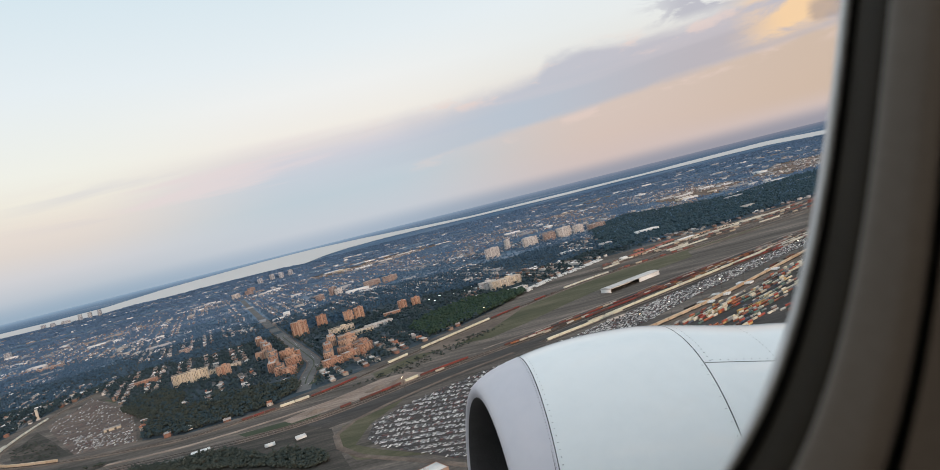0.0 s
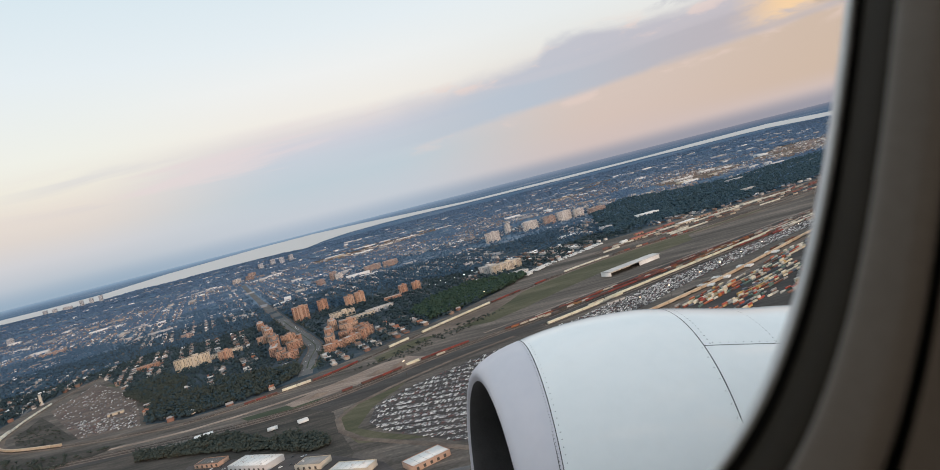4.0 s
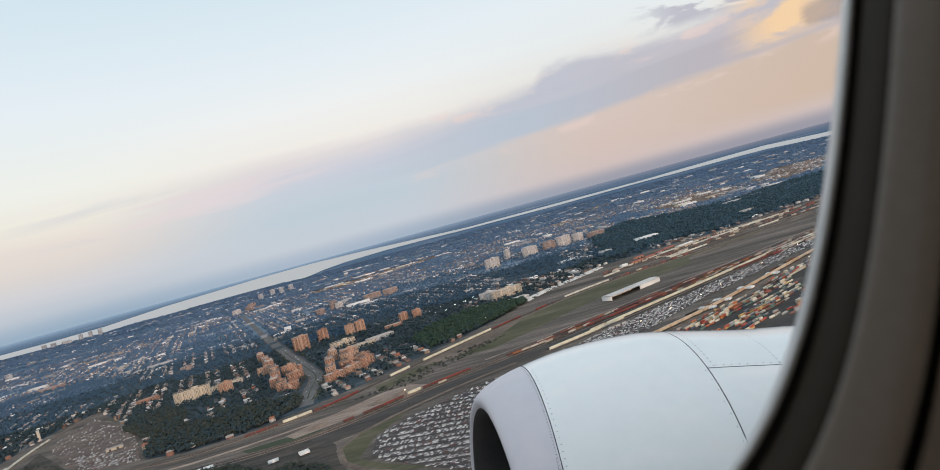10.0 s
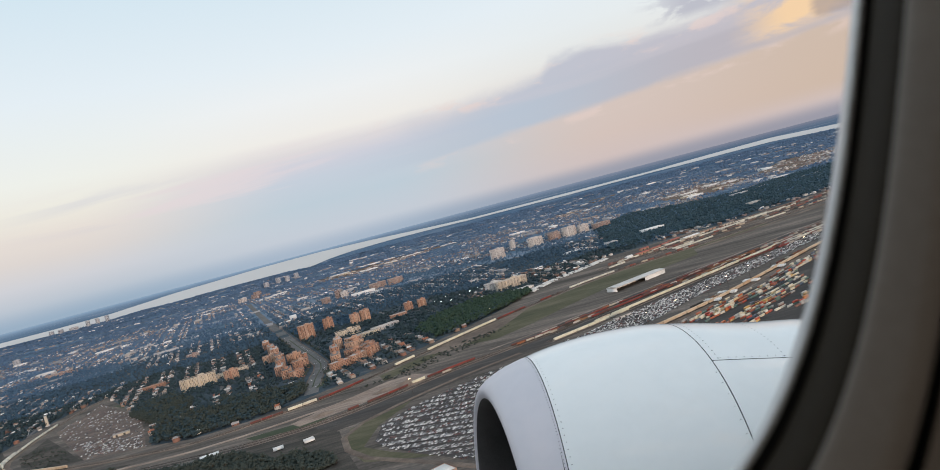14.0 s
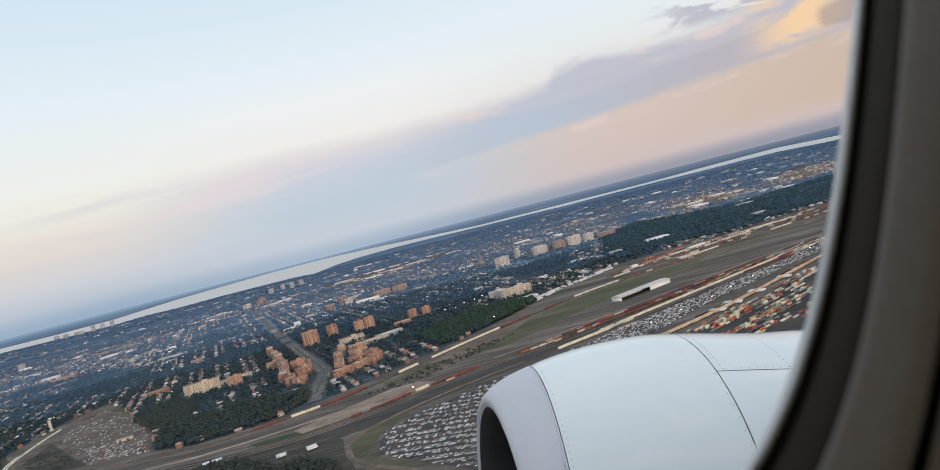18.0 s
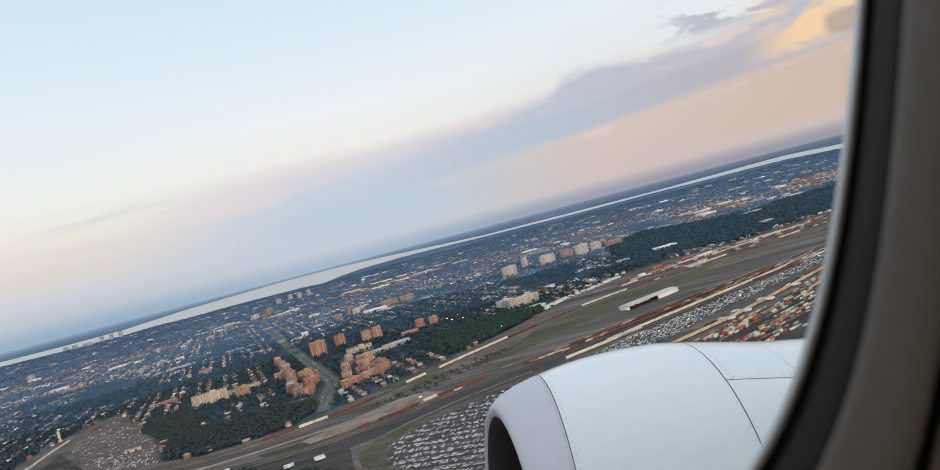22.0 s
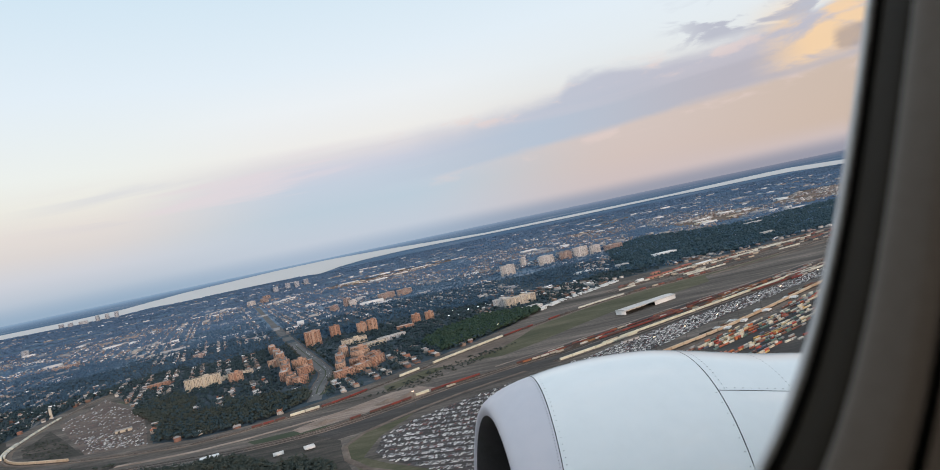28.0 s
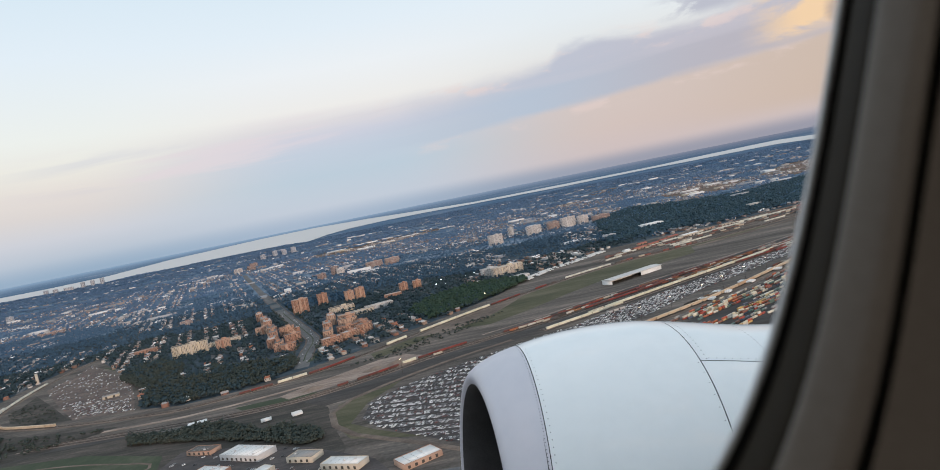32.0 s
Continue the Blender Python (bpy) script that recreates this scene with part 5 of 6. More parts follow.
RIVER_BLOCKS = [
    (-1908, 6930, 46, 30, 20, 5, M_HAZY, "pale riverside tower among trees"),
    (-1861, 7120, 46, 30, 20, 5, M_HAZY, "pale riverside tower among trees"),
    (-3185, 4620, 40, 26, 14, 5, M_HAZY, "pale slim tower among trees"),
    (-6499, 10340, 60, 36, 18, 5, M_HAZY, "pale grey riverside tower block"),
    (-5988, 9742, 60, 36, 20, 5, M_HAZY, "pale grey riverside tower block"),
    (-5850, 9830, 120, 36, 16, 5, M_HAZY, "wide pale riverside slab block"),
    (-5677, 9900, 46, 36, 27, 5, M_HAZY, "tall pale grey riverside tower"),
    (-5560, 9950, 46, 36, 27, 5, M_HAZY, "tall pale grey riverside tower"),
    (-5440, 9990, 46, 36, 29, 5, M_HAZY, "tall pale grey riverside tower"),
]
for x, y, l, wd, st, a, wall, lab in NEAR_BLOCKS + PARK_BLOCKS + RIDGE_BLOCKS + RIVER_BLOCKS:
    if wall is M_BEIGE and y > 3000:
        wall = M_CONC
    # brick past 2.3 km takes the copy with the painted haze
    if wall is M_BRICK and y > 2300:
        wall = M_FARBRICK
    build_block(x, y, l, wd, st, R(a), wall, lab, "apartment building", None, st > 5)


M_SHEET = spotted("weathered_roof_sheet", (0.42, 0.41, 0.40), (0.55, 0.54, 0.53), 0.05, 0.6, 0.0, 12.0)


def build_shed():
    """The long white-roofed transfer shed in the yard."""
    s = tagged(new("freight_shed"), "long pale-roofed freight shed with a dark open side", "shed")
    L, W, H = 158.0, 32.0, 9.0
    put("back_wall", box_mesh("shed_wall", [(0, W / 2 - 0.3, 0, L, 0.6, H, 0)], [M_WHITE]), s)
    put("end_wall", box_mesh("shed_end", [(-L / 2 + 0.3, 0, 0, 0.6, W - 1.3, H, 0)], [M_WHITE]), s)
    put("end_wall", box_mesh("shed_end", [(L / 2 - 0.3, 0, 0, 0.6, W - 1.3, H, 0)], [M_WHITE]), s)
    put("front_wall", box_mesh("shed_front", [(L * 0.28, -W / 2 + 0.3, 0, L * 0.42, 0.6, H, 0)], [M_WHITE]), s)
    for i in range(7):
        put("column", box_mesh("shed_column", [(-L / 2 + 4 + i * 15, -W / 2 + 0.5, 0, 0.6, 0.6, H, 0)], [M_STEEL]), s)
    v = [(e * (L / 2 + 1), y, z) for e in (-1, 1) for y, z in [(-W / 2 - 1, H), (W / 2 + 1, H), (W / 2 + 1, H + 0.6), (0, H + 2.6), (-W / 2 - 1, H + 0.6)]]
    f = [(i, (i + 1) % 5, 5 + (i + 1) % 5, 5 + i) for i in range(5)] + [(4, 3, 2, 1, 0), (5, 6, 7, 8, 9)]
    put("roof", mesh_of("shed_roof", v, f, [M_SHEET]), s, "pale grey sheet roof")
    return stand(s, 336, 1538, 0.56, 0.2)


build_shed()

# houses: walls and pitched or flat roofs in streets
M_HWALL = palette("house_walls", [(0.20, 0.13, 0.105), (0.30, 0.27, 0.25), (0.18, 0.105, 0.085), (0.48, 0.46, 0.44), (0.24, 0.18, 0.155), (0.60, 0.58, 0.56)], 0.85, "island", 0.2, 0.02)
M_HROOF = palette("house_roofs", [(0.10, 0.095, 0.09), (0.16, 0.12, 0.10), (0.30, 0.28, 0.27), (0.075, 0.075, 0.08), (0.26, 0.16, 0.13), (0.78, 0.78, 0.78), (0.13, 0.13, 0.14), (0.40, 0.40, 0.41), (0.11, 0.10, 0.095)], 0.85, "island", 0.2, 0.02)


def inside(p, corners):
    poly = np.asarray(corners, float)
    hit = np.zeros(len(p), bool)
    j = len(poly) - 1
    for i in range(len(poly)):
        xi, yi, xj, yj = *poly[i], *poly[j]
        hit ^= ((yi > p[:, 1]) != (yj > p[:, 1])) & (p[:, 0] < (xj - xi) * (p[:, 1] - yi) / (yj - yi + 1e-9) + xi)
        j = i
    return hit


TRACK_WOOD = [(-847, 1530), (-863, 1650), (-813, 1693), (-700, 1545), (-645, 1385), (-580, 1372), (-605, 1465), (-566, 1430), (-460, 1390), (-420, 1385), (-385, 1340), (-375, 1275), (-428, 1195), (-544, 1165), (-632, 1195), (-704, 1352)]
GREEN_WOOD = [(-190, 1660), (-150, 1794), (-39, 1927), (112, 1858), (118, 1800), (50, 1690), (-60, 1560), (-130, 1500)]
RIDGE_WOOD = [(440, 2250), (622, 2290), (713, 2290), (800, 2240), (1030, 2354), (1280, 2445), (1900, 3000), (1951, 3557), (1594, 3475), (1284, 3260), (1060, 3410), (866, 3741), (586, 3345)]
NO_HOUSE = [YARD, TRACK_WOOD, GREEN_WOOD, RIDGE_WOOD, [(-500, 1420), (-560, 1600), (-740, 2150), (-480, 2200), (-350, 2150), (-210, 1900), (-270, 1500), (-300, 1400)], [(-810, 1650), (-800, 1780), (-620, 1780), (-620, 1640)], [(-1000, 1830), (-960, 1910), (-880, 1880), (-900, 1820)], [(-30, 1990), (60, 2120), (150, 2060), (170, 1880), (60, 1860)]]
WATER = RIVER_NEAR + RIVER_FAR


def free(p, pad=None):
    ok = ~inside(p, WATER)
    for poly in (NO_HOUSE if pad is None else pad):
        ok &= ~inside(p, poly)
    return ok


def in_view(p, spread=0.86):
    return (np.abs(p[:, 0]) < p[:, 1] * spread) & (p[:, 1] > 200)


def streets(turn, gap, step, far):
    """House plots on both sides of parallel streets."""
    u = np.arange(-far, far, step)
    v = np.arange(-far, far, gap)
    uu, vv = np.meshgrid(u, v)
    uu = uu + rng.normal(0, 1.6, uu.shape)
    rows = []
    for side in (-1, 1):
        ww = vv + side * 13 + rng.normal(0, 1.2, vv.shape)
        x, y = turn_xy(uu, ww, turn)
        rows.append(np.stack([x.ravel(), y.ravel()], 1))
    return np.concatenate(rows)


def house_meshes(p, turn, size):
    """Walls as boxes, gabled roofs above them."""
    n = len(p)
    l, wd, h = 12 * size * rng.uniform(0.85, 1.3, n), 9 * size * rng.uniform(0.85, 1.15, n), rng.choice([3.4, 5.8, 6.4, 7.0], n) * np.sqrt(size)
    a = turn + rng.choice([0, math.pi / 2], n) + rng.normal(0, 0.03, n)
    v1, f1 = boxes(np.c_[p, np.zeros(n), l, wd, h, a])
    keep = np.arange(len(f1)) % 5 != 4
    cx = np.array([-1, 1, 1, -1, -1, 1]) * 0.53
    cy = np.array([-1, -1, 1, 1, 0, 0]) * 0.56
    cz = np.array([0, 0, 0, 0, 1, 1.0])
    rise = np.where(rng.random(n) < 0.35, 0.35, rng.uniform(1.6, 3.0, n))[:, None]
    x, y = turn_xy(cx * l[:, None], cy * wd[:, None], a[:, None])
    v2 = np.stack([x + p[:, 0:1], y + p[:, 1:2], h[:, None] + cz * rise], -1).reshape(-1, 3)
    q = np.array([(0, 1, 5, 4), (2, 3, 4, 5), (1, 2, 5, 5), (3, 0, 4, 4)])
    f2 = [tuple(dict.fromkeys((q + 6 * i)[j].tolist())) for i in range(n) for j in range(4)]
    return v1, f1[keep], v2, f2


GRID = R(111.3)
p = streets(GRID, 74.0, 17.0, 7000)
far_ok = np.hypot(p[:, 0], p[:, 1]) < 6300
p = p[far_ok & in_view(p)]
p = p[free(p) & (np.abs(p[:, 0] - boulevard_x(p[:, 1])) > 30)]
clump = np.array([noise.noise(Vector((x / 420, y / 420, 4.0))) for x, y in p])
p = p[(clump > -0.12) & (rng.random(len(p)) < np.where(np.hypot(p[:, 0], p[:, 1]) > 2400, 0.55, np.where(p[:, 0] < -1050, 0.50, 0.92)))]
houses_at = p
p = p[np.argsort(np.hypot(p[:, 0], p[:, 1]))]
NEAR_HOUSES, p = p[:150], p[150:]
# houses past 2350 m: haze painted in as paler walls and bluer roofs
M_HWALL_B = palette("hazed_house_walls", [(0.26, 0.22, 0.21), (0.40, 0.38, 0.37), (0.22, 0.17, 0.165), (0.58, 0.56, 0.54), (0.30, 0.23, 0.21)], 0.85, "island", 0.2, 0.02)
M_HROOF_B = palette("hazed_house_roofs", [(0.15, 0.17, 0.19), (0.20, 0.20, 0.21), (0.32, 0.33, 0.34), (0.13, 0.15, 0.175), (0.30, 0.25, 0.235), (0.80, 0.80, 0.80), (0.17, 0.19, 0.21), (0.42, 0.43, 0.45), (0.16, 0.17, 0.19)], 0.85, "island", 0.2, 0.02)
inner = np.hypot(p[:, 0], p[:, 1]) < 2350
for pick, mw, mr, lab in ((inner, M_HWALL, M_HROOF, "streets of small brick and pale houses under trees"), (~inner, M_HWALL_B, M_HROOF_B, "farther streets of small houses, greyed and paled by painted haze")):
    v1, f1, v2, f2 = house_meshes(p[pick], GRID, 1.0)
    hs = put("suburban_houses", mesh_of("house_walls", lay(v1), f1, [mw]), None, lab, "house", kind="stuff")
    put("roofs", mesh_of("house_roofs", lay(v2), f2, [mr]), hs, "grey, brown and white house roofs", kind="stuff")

M_NWALL = palette("near_house_walls", [(0.26, 0.19, 0.15), (0.36, 0.32, 0.28), (0.24, 0.13, 0.10), (0.44, 0.42, 0.40)], 0.85, "object", 0.2, 0.1)
M_NROOF = palette("near_house_roofs", [(0.10, 0.095, 0.09), (0.30, 0.12, 0.07), (0.30, 0.28, 0.27), (0.08, 0.08, 0.085), (0.20, 0.13, 0.10), (0.52, 0.51, 0.50)], 0.85, "object", 0.2, 0.1)


def build_house(l, wd, h, rise, label):
    """A small house: walls, gabled roof, chimney, porch, windows."""
    b = tagged(new("house"), label, "house", "houses of the suburb")
    wall = put("wall", box_mesh("house_wall", [(0, 0, 0, l, wd, h, 0)], [M_NWALL]), b)
    v = [(e * (l / 2 + 0.5), y, z) for e in (-1, 1) for y, z in [(-wd / 2 - 0.5, h - 0.2), (wd / 2 + 0.5, h - 0.2), (0, h + rise)]]
    roof = put("roof", mesh_of("house_roof", v, [(0, 1, 4, 3), (1, 2, 5, 4), (2, 0, 3, 5), (0, 2, 1), (3, 4, 5)], [M_NROOF]), b)
    put("chimney", box_mesh("chimney", [(l * 0.25, wd * 0.15, h, 0.8, 0.8, rise + 0.9, 0)], [M_NWALL]), roof)
    put("porch", box_mesh("porch", [(0, -wd / 2 - 0.9, 0, 2.6, 1.8, 2.6, 0)], [M_NROOF]), b)
    win = [(x, s * wd / 2, z, 1.4, 0.12, 1.3, 0) for x in (-l * 0.3, l * 0.3) for s in (-1, 1) for z in ((1.0, 3.8) if h > 5 else (1.0,))]
    put("window_set", box_mesh("house_windows", win, [M_PANE]), wall, "dark windows", kind="stuff")
    return b


KINDS = [build_house(12, 9, 3.4, 2.6, "one-storey gabled house in a leafy street"), build_house(11, 9, 6.2, 2.4, "two-storey gabled brick house in a leafy street"), build_house(14, 10, 6.4, 0.5, "two-storey house with a nearly flat roof")]
for i, (x, y) in enumerate(NEAR_HOUSES):
    src = KINDS[i % 3]
    stand(src if i < 3 else copy_thing(src, Matrix()), x, y, GRID + (math.pi / 2 if rng.random() < 0.5 else 0) + rng.normal(0, 0.03), 0.0, rng.uniform(0.92, 1.12))

# streets between the houses
for v0 in np.arange(-7000, 7000, 74.0):
    u = np.arange(-3500, 4200, 22.0)
    x, y = turn_xy(u, np.full(len(u), v0), GRID)
    q = np.stack([x, y], 1)
    d = np.hypot(x, y)
    ok = in_view(q) & free(q) & (d < 3700) & (np.abs(x - boulevard_x(y)) > 45)
    runs = np.split(np.arange(len(u)), np.flatnonzero(np.diff(ok.astype(int))) + 1)
    for run in runs:
        if ok[run[0]] and len(run) > 6:
            ribbon("residential_street", q[run], 8.5, 0.12, M_ROAD, "narrow grey residential street between houses", "road", step=40.0)

# larger flat-roofed buildings scattered farther off
q = np.stack([rng.uniform(-7000, 7000, 5200), rng.uniform(2300, 9500, 5200)], 1)
q = q[in_view(q)]
q = q[free(q, [YARD])]
band = np.array([noise.noise(Vector((x / 1500, y / 420, 9.0))) for x, y in q])
q = q[(band > 0.02) & (rng.random(len(q)) < 0.6)]
n = len(q)
v, f = boxes(np.c_[q, np.zeros(n), rng.uniform(25, 110, n), rng.uniform(14, 42, n), rng.choice([5, 7, 8, 10, 14], n), rng.choice([0.27, 0.27 + math.pi / 2], n)])
# cool greys: the haze over these buildings is painted into their palette
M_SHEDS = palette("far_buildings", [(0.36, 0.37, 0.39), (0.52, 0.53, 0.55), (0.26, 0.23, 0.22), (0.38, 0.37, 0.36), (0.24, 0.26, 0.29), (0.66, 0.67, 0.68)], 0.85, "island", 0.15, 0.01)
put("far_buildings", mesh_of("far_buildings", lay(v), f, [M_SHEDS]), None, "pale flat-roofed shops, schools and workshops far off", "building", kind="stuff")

# ---- trees ----
def leaf_mat(name, dark, light):
    def build(k):
        rnd = k.n("ShaderNodeNewGeometry").outputs["Random Per Island"]
        tc = k.n("ShaderNodeTexCoord").outputs["Object"]
        fac = k.math("ADD", k.math("MULTIPLY", rnd, 0.65), k.math("MULTIPLY", k.noise(tc, 0.6, 3.0), 0.35))
        col = k.mix(fac, c4(dark), c4(light))
        # browner stands here and there
        dry = k.step(k.noise(tc, 0.011, 3.0), 0.46, 0.66)
        col = k.mix(k.math("MULTIPLY", dry, 0.75), col, k.mix(1.0, col, (1.14, 1.03, 0.97, 1), "MULTIPLY"))
        return surface(k, col, 0.9, 0.0, None, 0.1)

    return material(name, build)


M_LEAF = leaf_mat("foliage", (0.042, 0.055, 0.052), (0.072, 0.090, 0.080))
# street and ridge foliage: some blue haze painted into the leaf colour
M_LEAF_STREET = leaf_mat("foliage_street_haze", (0.031, 0.053, 0.066), (0.052, 0.084, 0.098))
M_LEAF_RIDGE = leaf_mat("foliage_ridge_haze", (0.038, 0.072, 0.098), (0.056, 0.102, 0.128))
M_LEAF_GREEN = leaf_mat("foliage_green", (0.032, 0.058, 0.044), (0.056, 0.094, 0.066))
# three outer bands: haze painted into the leaves, bluer and paler with distance
M_LEAF_TWO = leaf_mat("foliage_outer_haze", (0.048, 0.092, 0.145), (0.072, 0.131, 0.194))
M_LEAF_MID = leaf_mat("foliage_mid_haze", (0.070, 0.130, 0.212), (0.100, 0.172, 0.266))
M_LEAF_FAR = leaf_mat("foliage_far_haze", (0.096, 0.168, 0.284), (0.132, 0.216, 0.338))
M_BARK = spotted("bark", (0.06, 0.05, 0.04), (0.10, 0.085, 0.07), 2.0, 0.9)

ico = bmesh.new()
bmesh.ops.create_icosphere(ico, subdivisions=1, radius=1.0)
ICO_V = np.array([v.co[:] for v in ico.verts])
ICO_F = np.array([[v.index for v in f.verts] for f in ico.faces])
ico.free()


def crowns(p, radius, height):
    """Ragged crowns: jittered clumps of leaves."""
    n, m = len(p), 5
    tet = np.array([(1, 1, 1), (1, -1, -1), (-1, 1, -1), (-1, -1, 1)]) / math.sqrt(3)
    # random turns from random quaternions
    q = rng.normal(size=(n, m, 4))
    q /= np.linalg.norm(q, axis=-1, keepdims=True)
    a, b, c, d = q[..., 0], q[..., 1], q[..., 2], q[..., 3]
    rot = np.stack([1 - 2 * (c * c + d * d), 2 * (b * c - a * d), 2 * (b * d + a * c), 2 * (b * c + a * d), 1 - 2 * (b * b + d * d), 2 * (c * d - a * b), 2 * (b * d - a * c), 2 * (c * d + a * b), 1 - 2 * (b * b + c * c)], -1).reshape(n, m, 3, 3)
    v = np.einsum("nmij,kj->nmki", rot, tet) * rng.uniform(0.55, 1.0, (n, m, 4, 1))
    off = rng.normal(0, 0.34, (n, m, 1, 3))
    v = v * 0.92 + off
    v[..., :2] *= radius[:, None, None, None]
    v[..., 2] = v[..., 2] * height[:, None, None] * 0.38 + height[:, None, None] * 0.60
    v[..., :2] += p[:, None, None, :]
    face = np.array([(0, 1, 2), (0, 3, 1), (0, 2, 3), (1, 3, 2)])
    f = (np.arange(n * m)[:, None, None] * 4 + face[None]).reshape(-1, 3)
    return v.reshape(-1, 3), f


def wood(name, p, radius, height, mat, label):
    v, f = crowns(p, radius, height)
    return put(name, mesh_of(name, lay(v), f, [mat]), None, label, "trees", kind="stuff")


t = np.stack([rng.uniform(-4600, 4600, 170000), rng.uniform(700, 6200, 170000)], 1)
t = np.concatenate([t, np.stack([rng.uniform(-2600, 500, 33000), rng.uniform(1150, 3000, 33000)], 1)])
t = t[in_view(t) & (np.hypot(t[:, 0], t[:, 1]) < 6200)]
t = t[free(t, [YARD] + FLATS)]
grove = np.array([noise.noise(Vector((x / 260, y / 260, 1.0))) for x, y in t])
t = t[rng.random(len(t)) < 0.55 + 0.6 * grove]
# keep clear of roofs
cell = {}
for x, y in houses_at:
    cell.setdefault((int(x // 12), int(y // 12)), 1)
for x, y in BLOCKS:
    for dx in (-14, 0, 14):
        for dy in (-14, 0, 14):
            cell.setdefault((int((x + dx) // 12), int((y + dy) // 12)), 1)
t = np.array([q for q in t if (int(q[0] // 12), int(q[1] // 12)) not in cell])
t = t[np.abs(t[:, 0] - boulevard_x(t[:, 1])) > 24]


def grove_at(q):
    return np.array([noise.noise(Vector((x / 300, y / 300, 5.0))) for x, y in q])


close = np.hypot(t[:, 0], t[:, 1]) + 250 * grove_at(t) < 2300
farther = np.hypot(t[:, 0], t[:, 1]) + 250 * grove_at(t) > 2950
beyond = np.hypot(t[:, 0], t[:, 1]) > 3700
# each distance band takes its own haze-tinted foliage
for nm, pick, mat, lab in (("street_trees", close, M_LEAF_STREET, "dense dark green street and garden trees"), ("middle_trees", ~close & ~farther, M_LEAF_TWO, "dense dark trees over the middle suburbs"), ("suburb_trees", farther & ~beyond, M_LEAF_MID, "dense dark trees over the farther suburbs"), ("outer_trees", beyond, M_LEAF_FAR, "trees over the outer suburbs, tinted blue with painted haze")):
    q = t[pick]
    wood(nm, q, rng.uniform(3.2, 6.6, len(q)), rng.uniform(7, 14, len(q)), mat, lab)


def thicket(name, corners, count, r, h, label, mat=None):
    poly = np.asarray(corners, float)
    q = np.stack([rng.uniform(poly[:, 0].min(), poly[:, 0].max(), count), rng.uniform(poly[:, 1].min(), poly[:, 1].max(), count)], 1)
    q = q[inside(q, corners)]
    return wood(name, q, rng.uniform(r * 0.7, r * 1.3, len(q)), rng.uniform(h * 0.6, h * 1.2, len(q)), mat or M_LEAF, label)


def build_tree(seed, tall, label):
    """A tapered trunk with limbs, and a crown of many ragged clumps with gaps."""
    r = np.random.default_rng(seed)
    tree = tagged(new("tree"), label, "tree", "trees of the scrub and the streets")
    v, f = [], []

    def limb(a, b, ra, rb):
        d = (Vector(b) - Vector(a)).normalized()
        s = d.orthogonal().normalized()
        o = d.cross(s)
        base = len(v)
        for c, rad in ((a, ra), (b, rb)):
            v.extend(tuple(Vector(c) + (s * math.cos(i * math.pi / 3) + o * math.sin(i * math.pi / 3)) * rad) for i in range(6))
        f.extend((base + i, base + (i + 1) % 6, base + 6 + (i + 1) % 6, base + 6 + i) for i in range(6))

    limb((0, 0, 0), (0.1, 0, tall * 0.55), 0.3, 0.16)
    tips = []
    for i in range(7):
        a = i * 2.4
        tip = (math.cos(a) * tall * r.uniform(0.18, 0.3), math.sin(a) * tall * r.uniform(0.18, 0.3), tall * r.uniform(0.5, 0.85))
        limb((0.05, 0, tall * r.uniform(0.25, 0.5)), tip, 0.12, 0.04)
        tips.append(tip)
    put("trunk", mesh_of("tree_trunk", v, f, [M_BARK]), tree)
    cv = []
    for k in range(34):
        t0 = np.array(tips[k % 7]) + r.normal(0, tall * 0.09, 3)
        cv.append(ICO_V * r.uniform(0.55, 1.3, (12, 1)) * tall * r.uniform(0.06, 0.12) + t0)
    n = len(cv)
    cf = (np.arange(n)[:, None, None] * 12 + ICO_F[None]).reshape(-1, 3)
    put("crown", mesh_of("tree_crown", np.concatenate(cv), cf, [M_LEAF]), tree)
    return tree


TREES = [build_tree(1, 9, "broad dark green tree in the scrub by the tracks"), build_tree(2, 11, "tall dark green tree in the scrub by the tracks"), build_tree(3, 7, "small dark green tree in the scrub by the tracks")]
SOUTH_WOOD = [(-560, 1000), (-415, 985), (-360, 940), (-330, 900), (-290, 900), (-240, 860), (-225, 815), (-250, 810), (-330, 865), (-400, 905), (-540, 960)]
cand = np.stack([rng.uniform(-560, -200, 1400), rng.uniform(640, 1000, 1400)], 1)
cand = cand[inside(cand, SOUTH_WOOD)][:110]
for i, (x, y) in enumerate(cand):
    src = TREES[i % 3]
    stand(src if i < 3 else copy_thing(src, Matrix()), x, y, rng.uniform(0, 6.28), 0.3, rng.uniform(0.8, 1.2))
# street trees along the boulevard
for i in range(70):
    y = 1300 + i * 14
    x = float(boulevard_x(y)) + (25 if i % 2 else -25)
    stand(copy_thing(TREES[i % 3], Matrix()), x, y, rng.uniform(0, 6.28), 0.0, rng.uniform(0.9, 1.3))
# traffic on the boulevard
for i in range(40):
    y = 1300 + rng.uniform(0, 1000)
    x = float(boulevard_x(y))
    side = rng.choice([-11.0, -7.0, 7.0, 11.0])
    stand(copy_thing(car, Matrix()), x + side, y, 1.88 + (math.pi if side > 0 else 0), 0.27)


thicket("green_wood", GREEN_WOOD, 5200, 4.5, 13, "compact bright green wood beside the railway", M_LEAF_GREEN)
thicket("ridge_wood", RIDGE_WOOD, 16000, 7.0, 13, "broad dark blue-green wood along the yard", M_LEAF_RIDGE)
thicket("trackside_wood", TRACK_WOOD, 9000, 3.6, 9, "dark trackside wood")
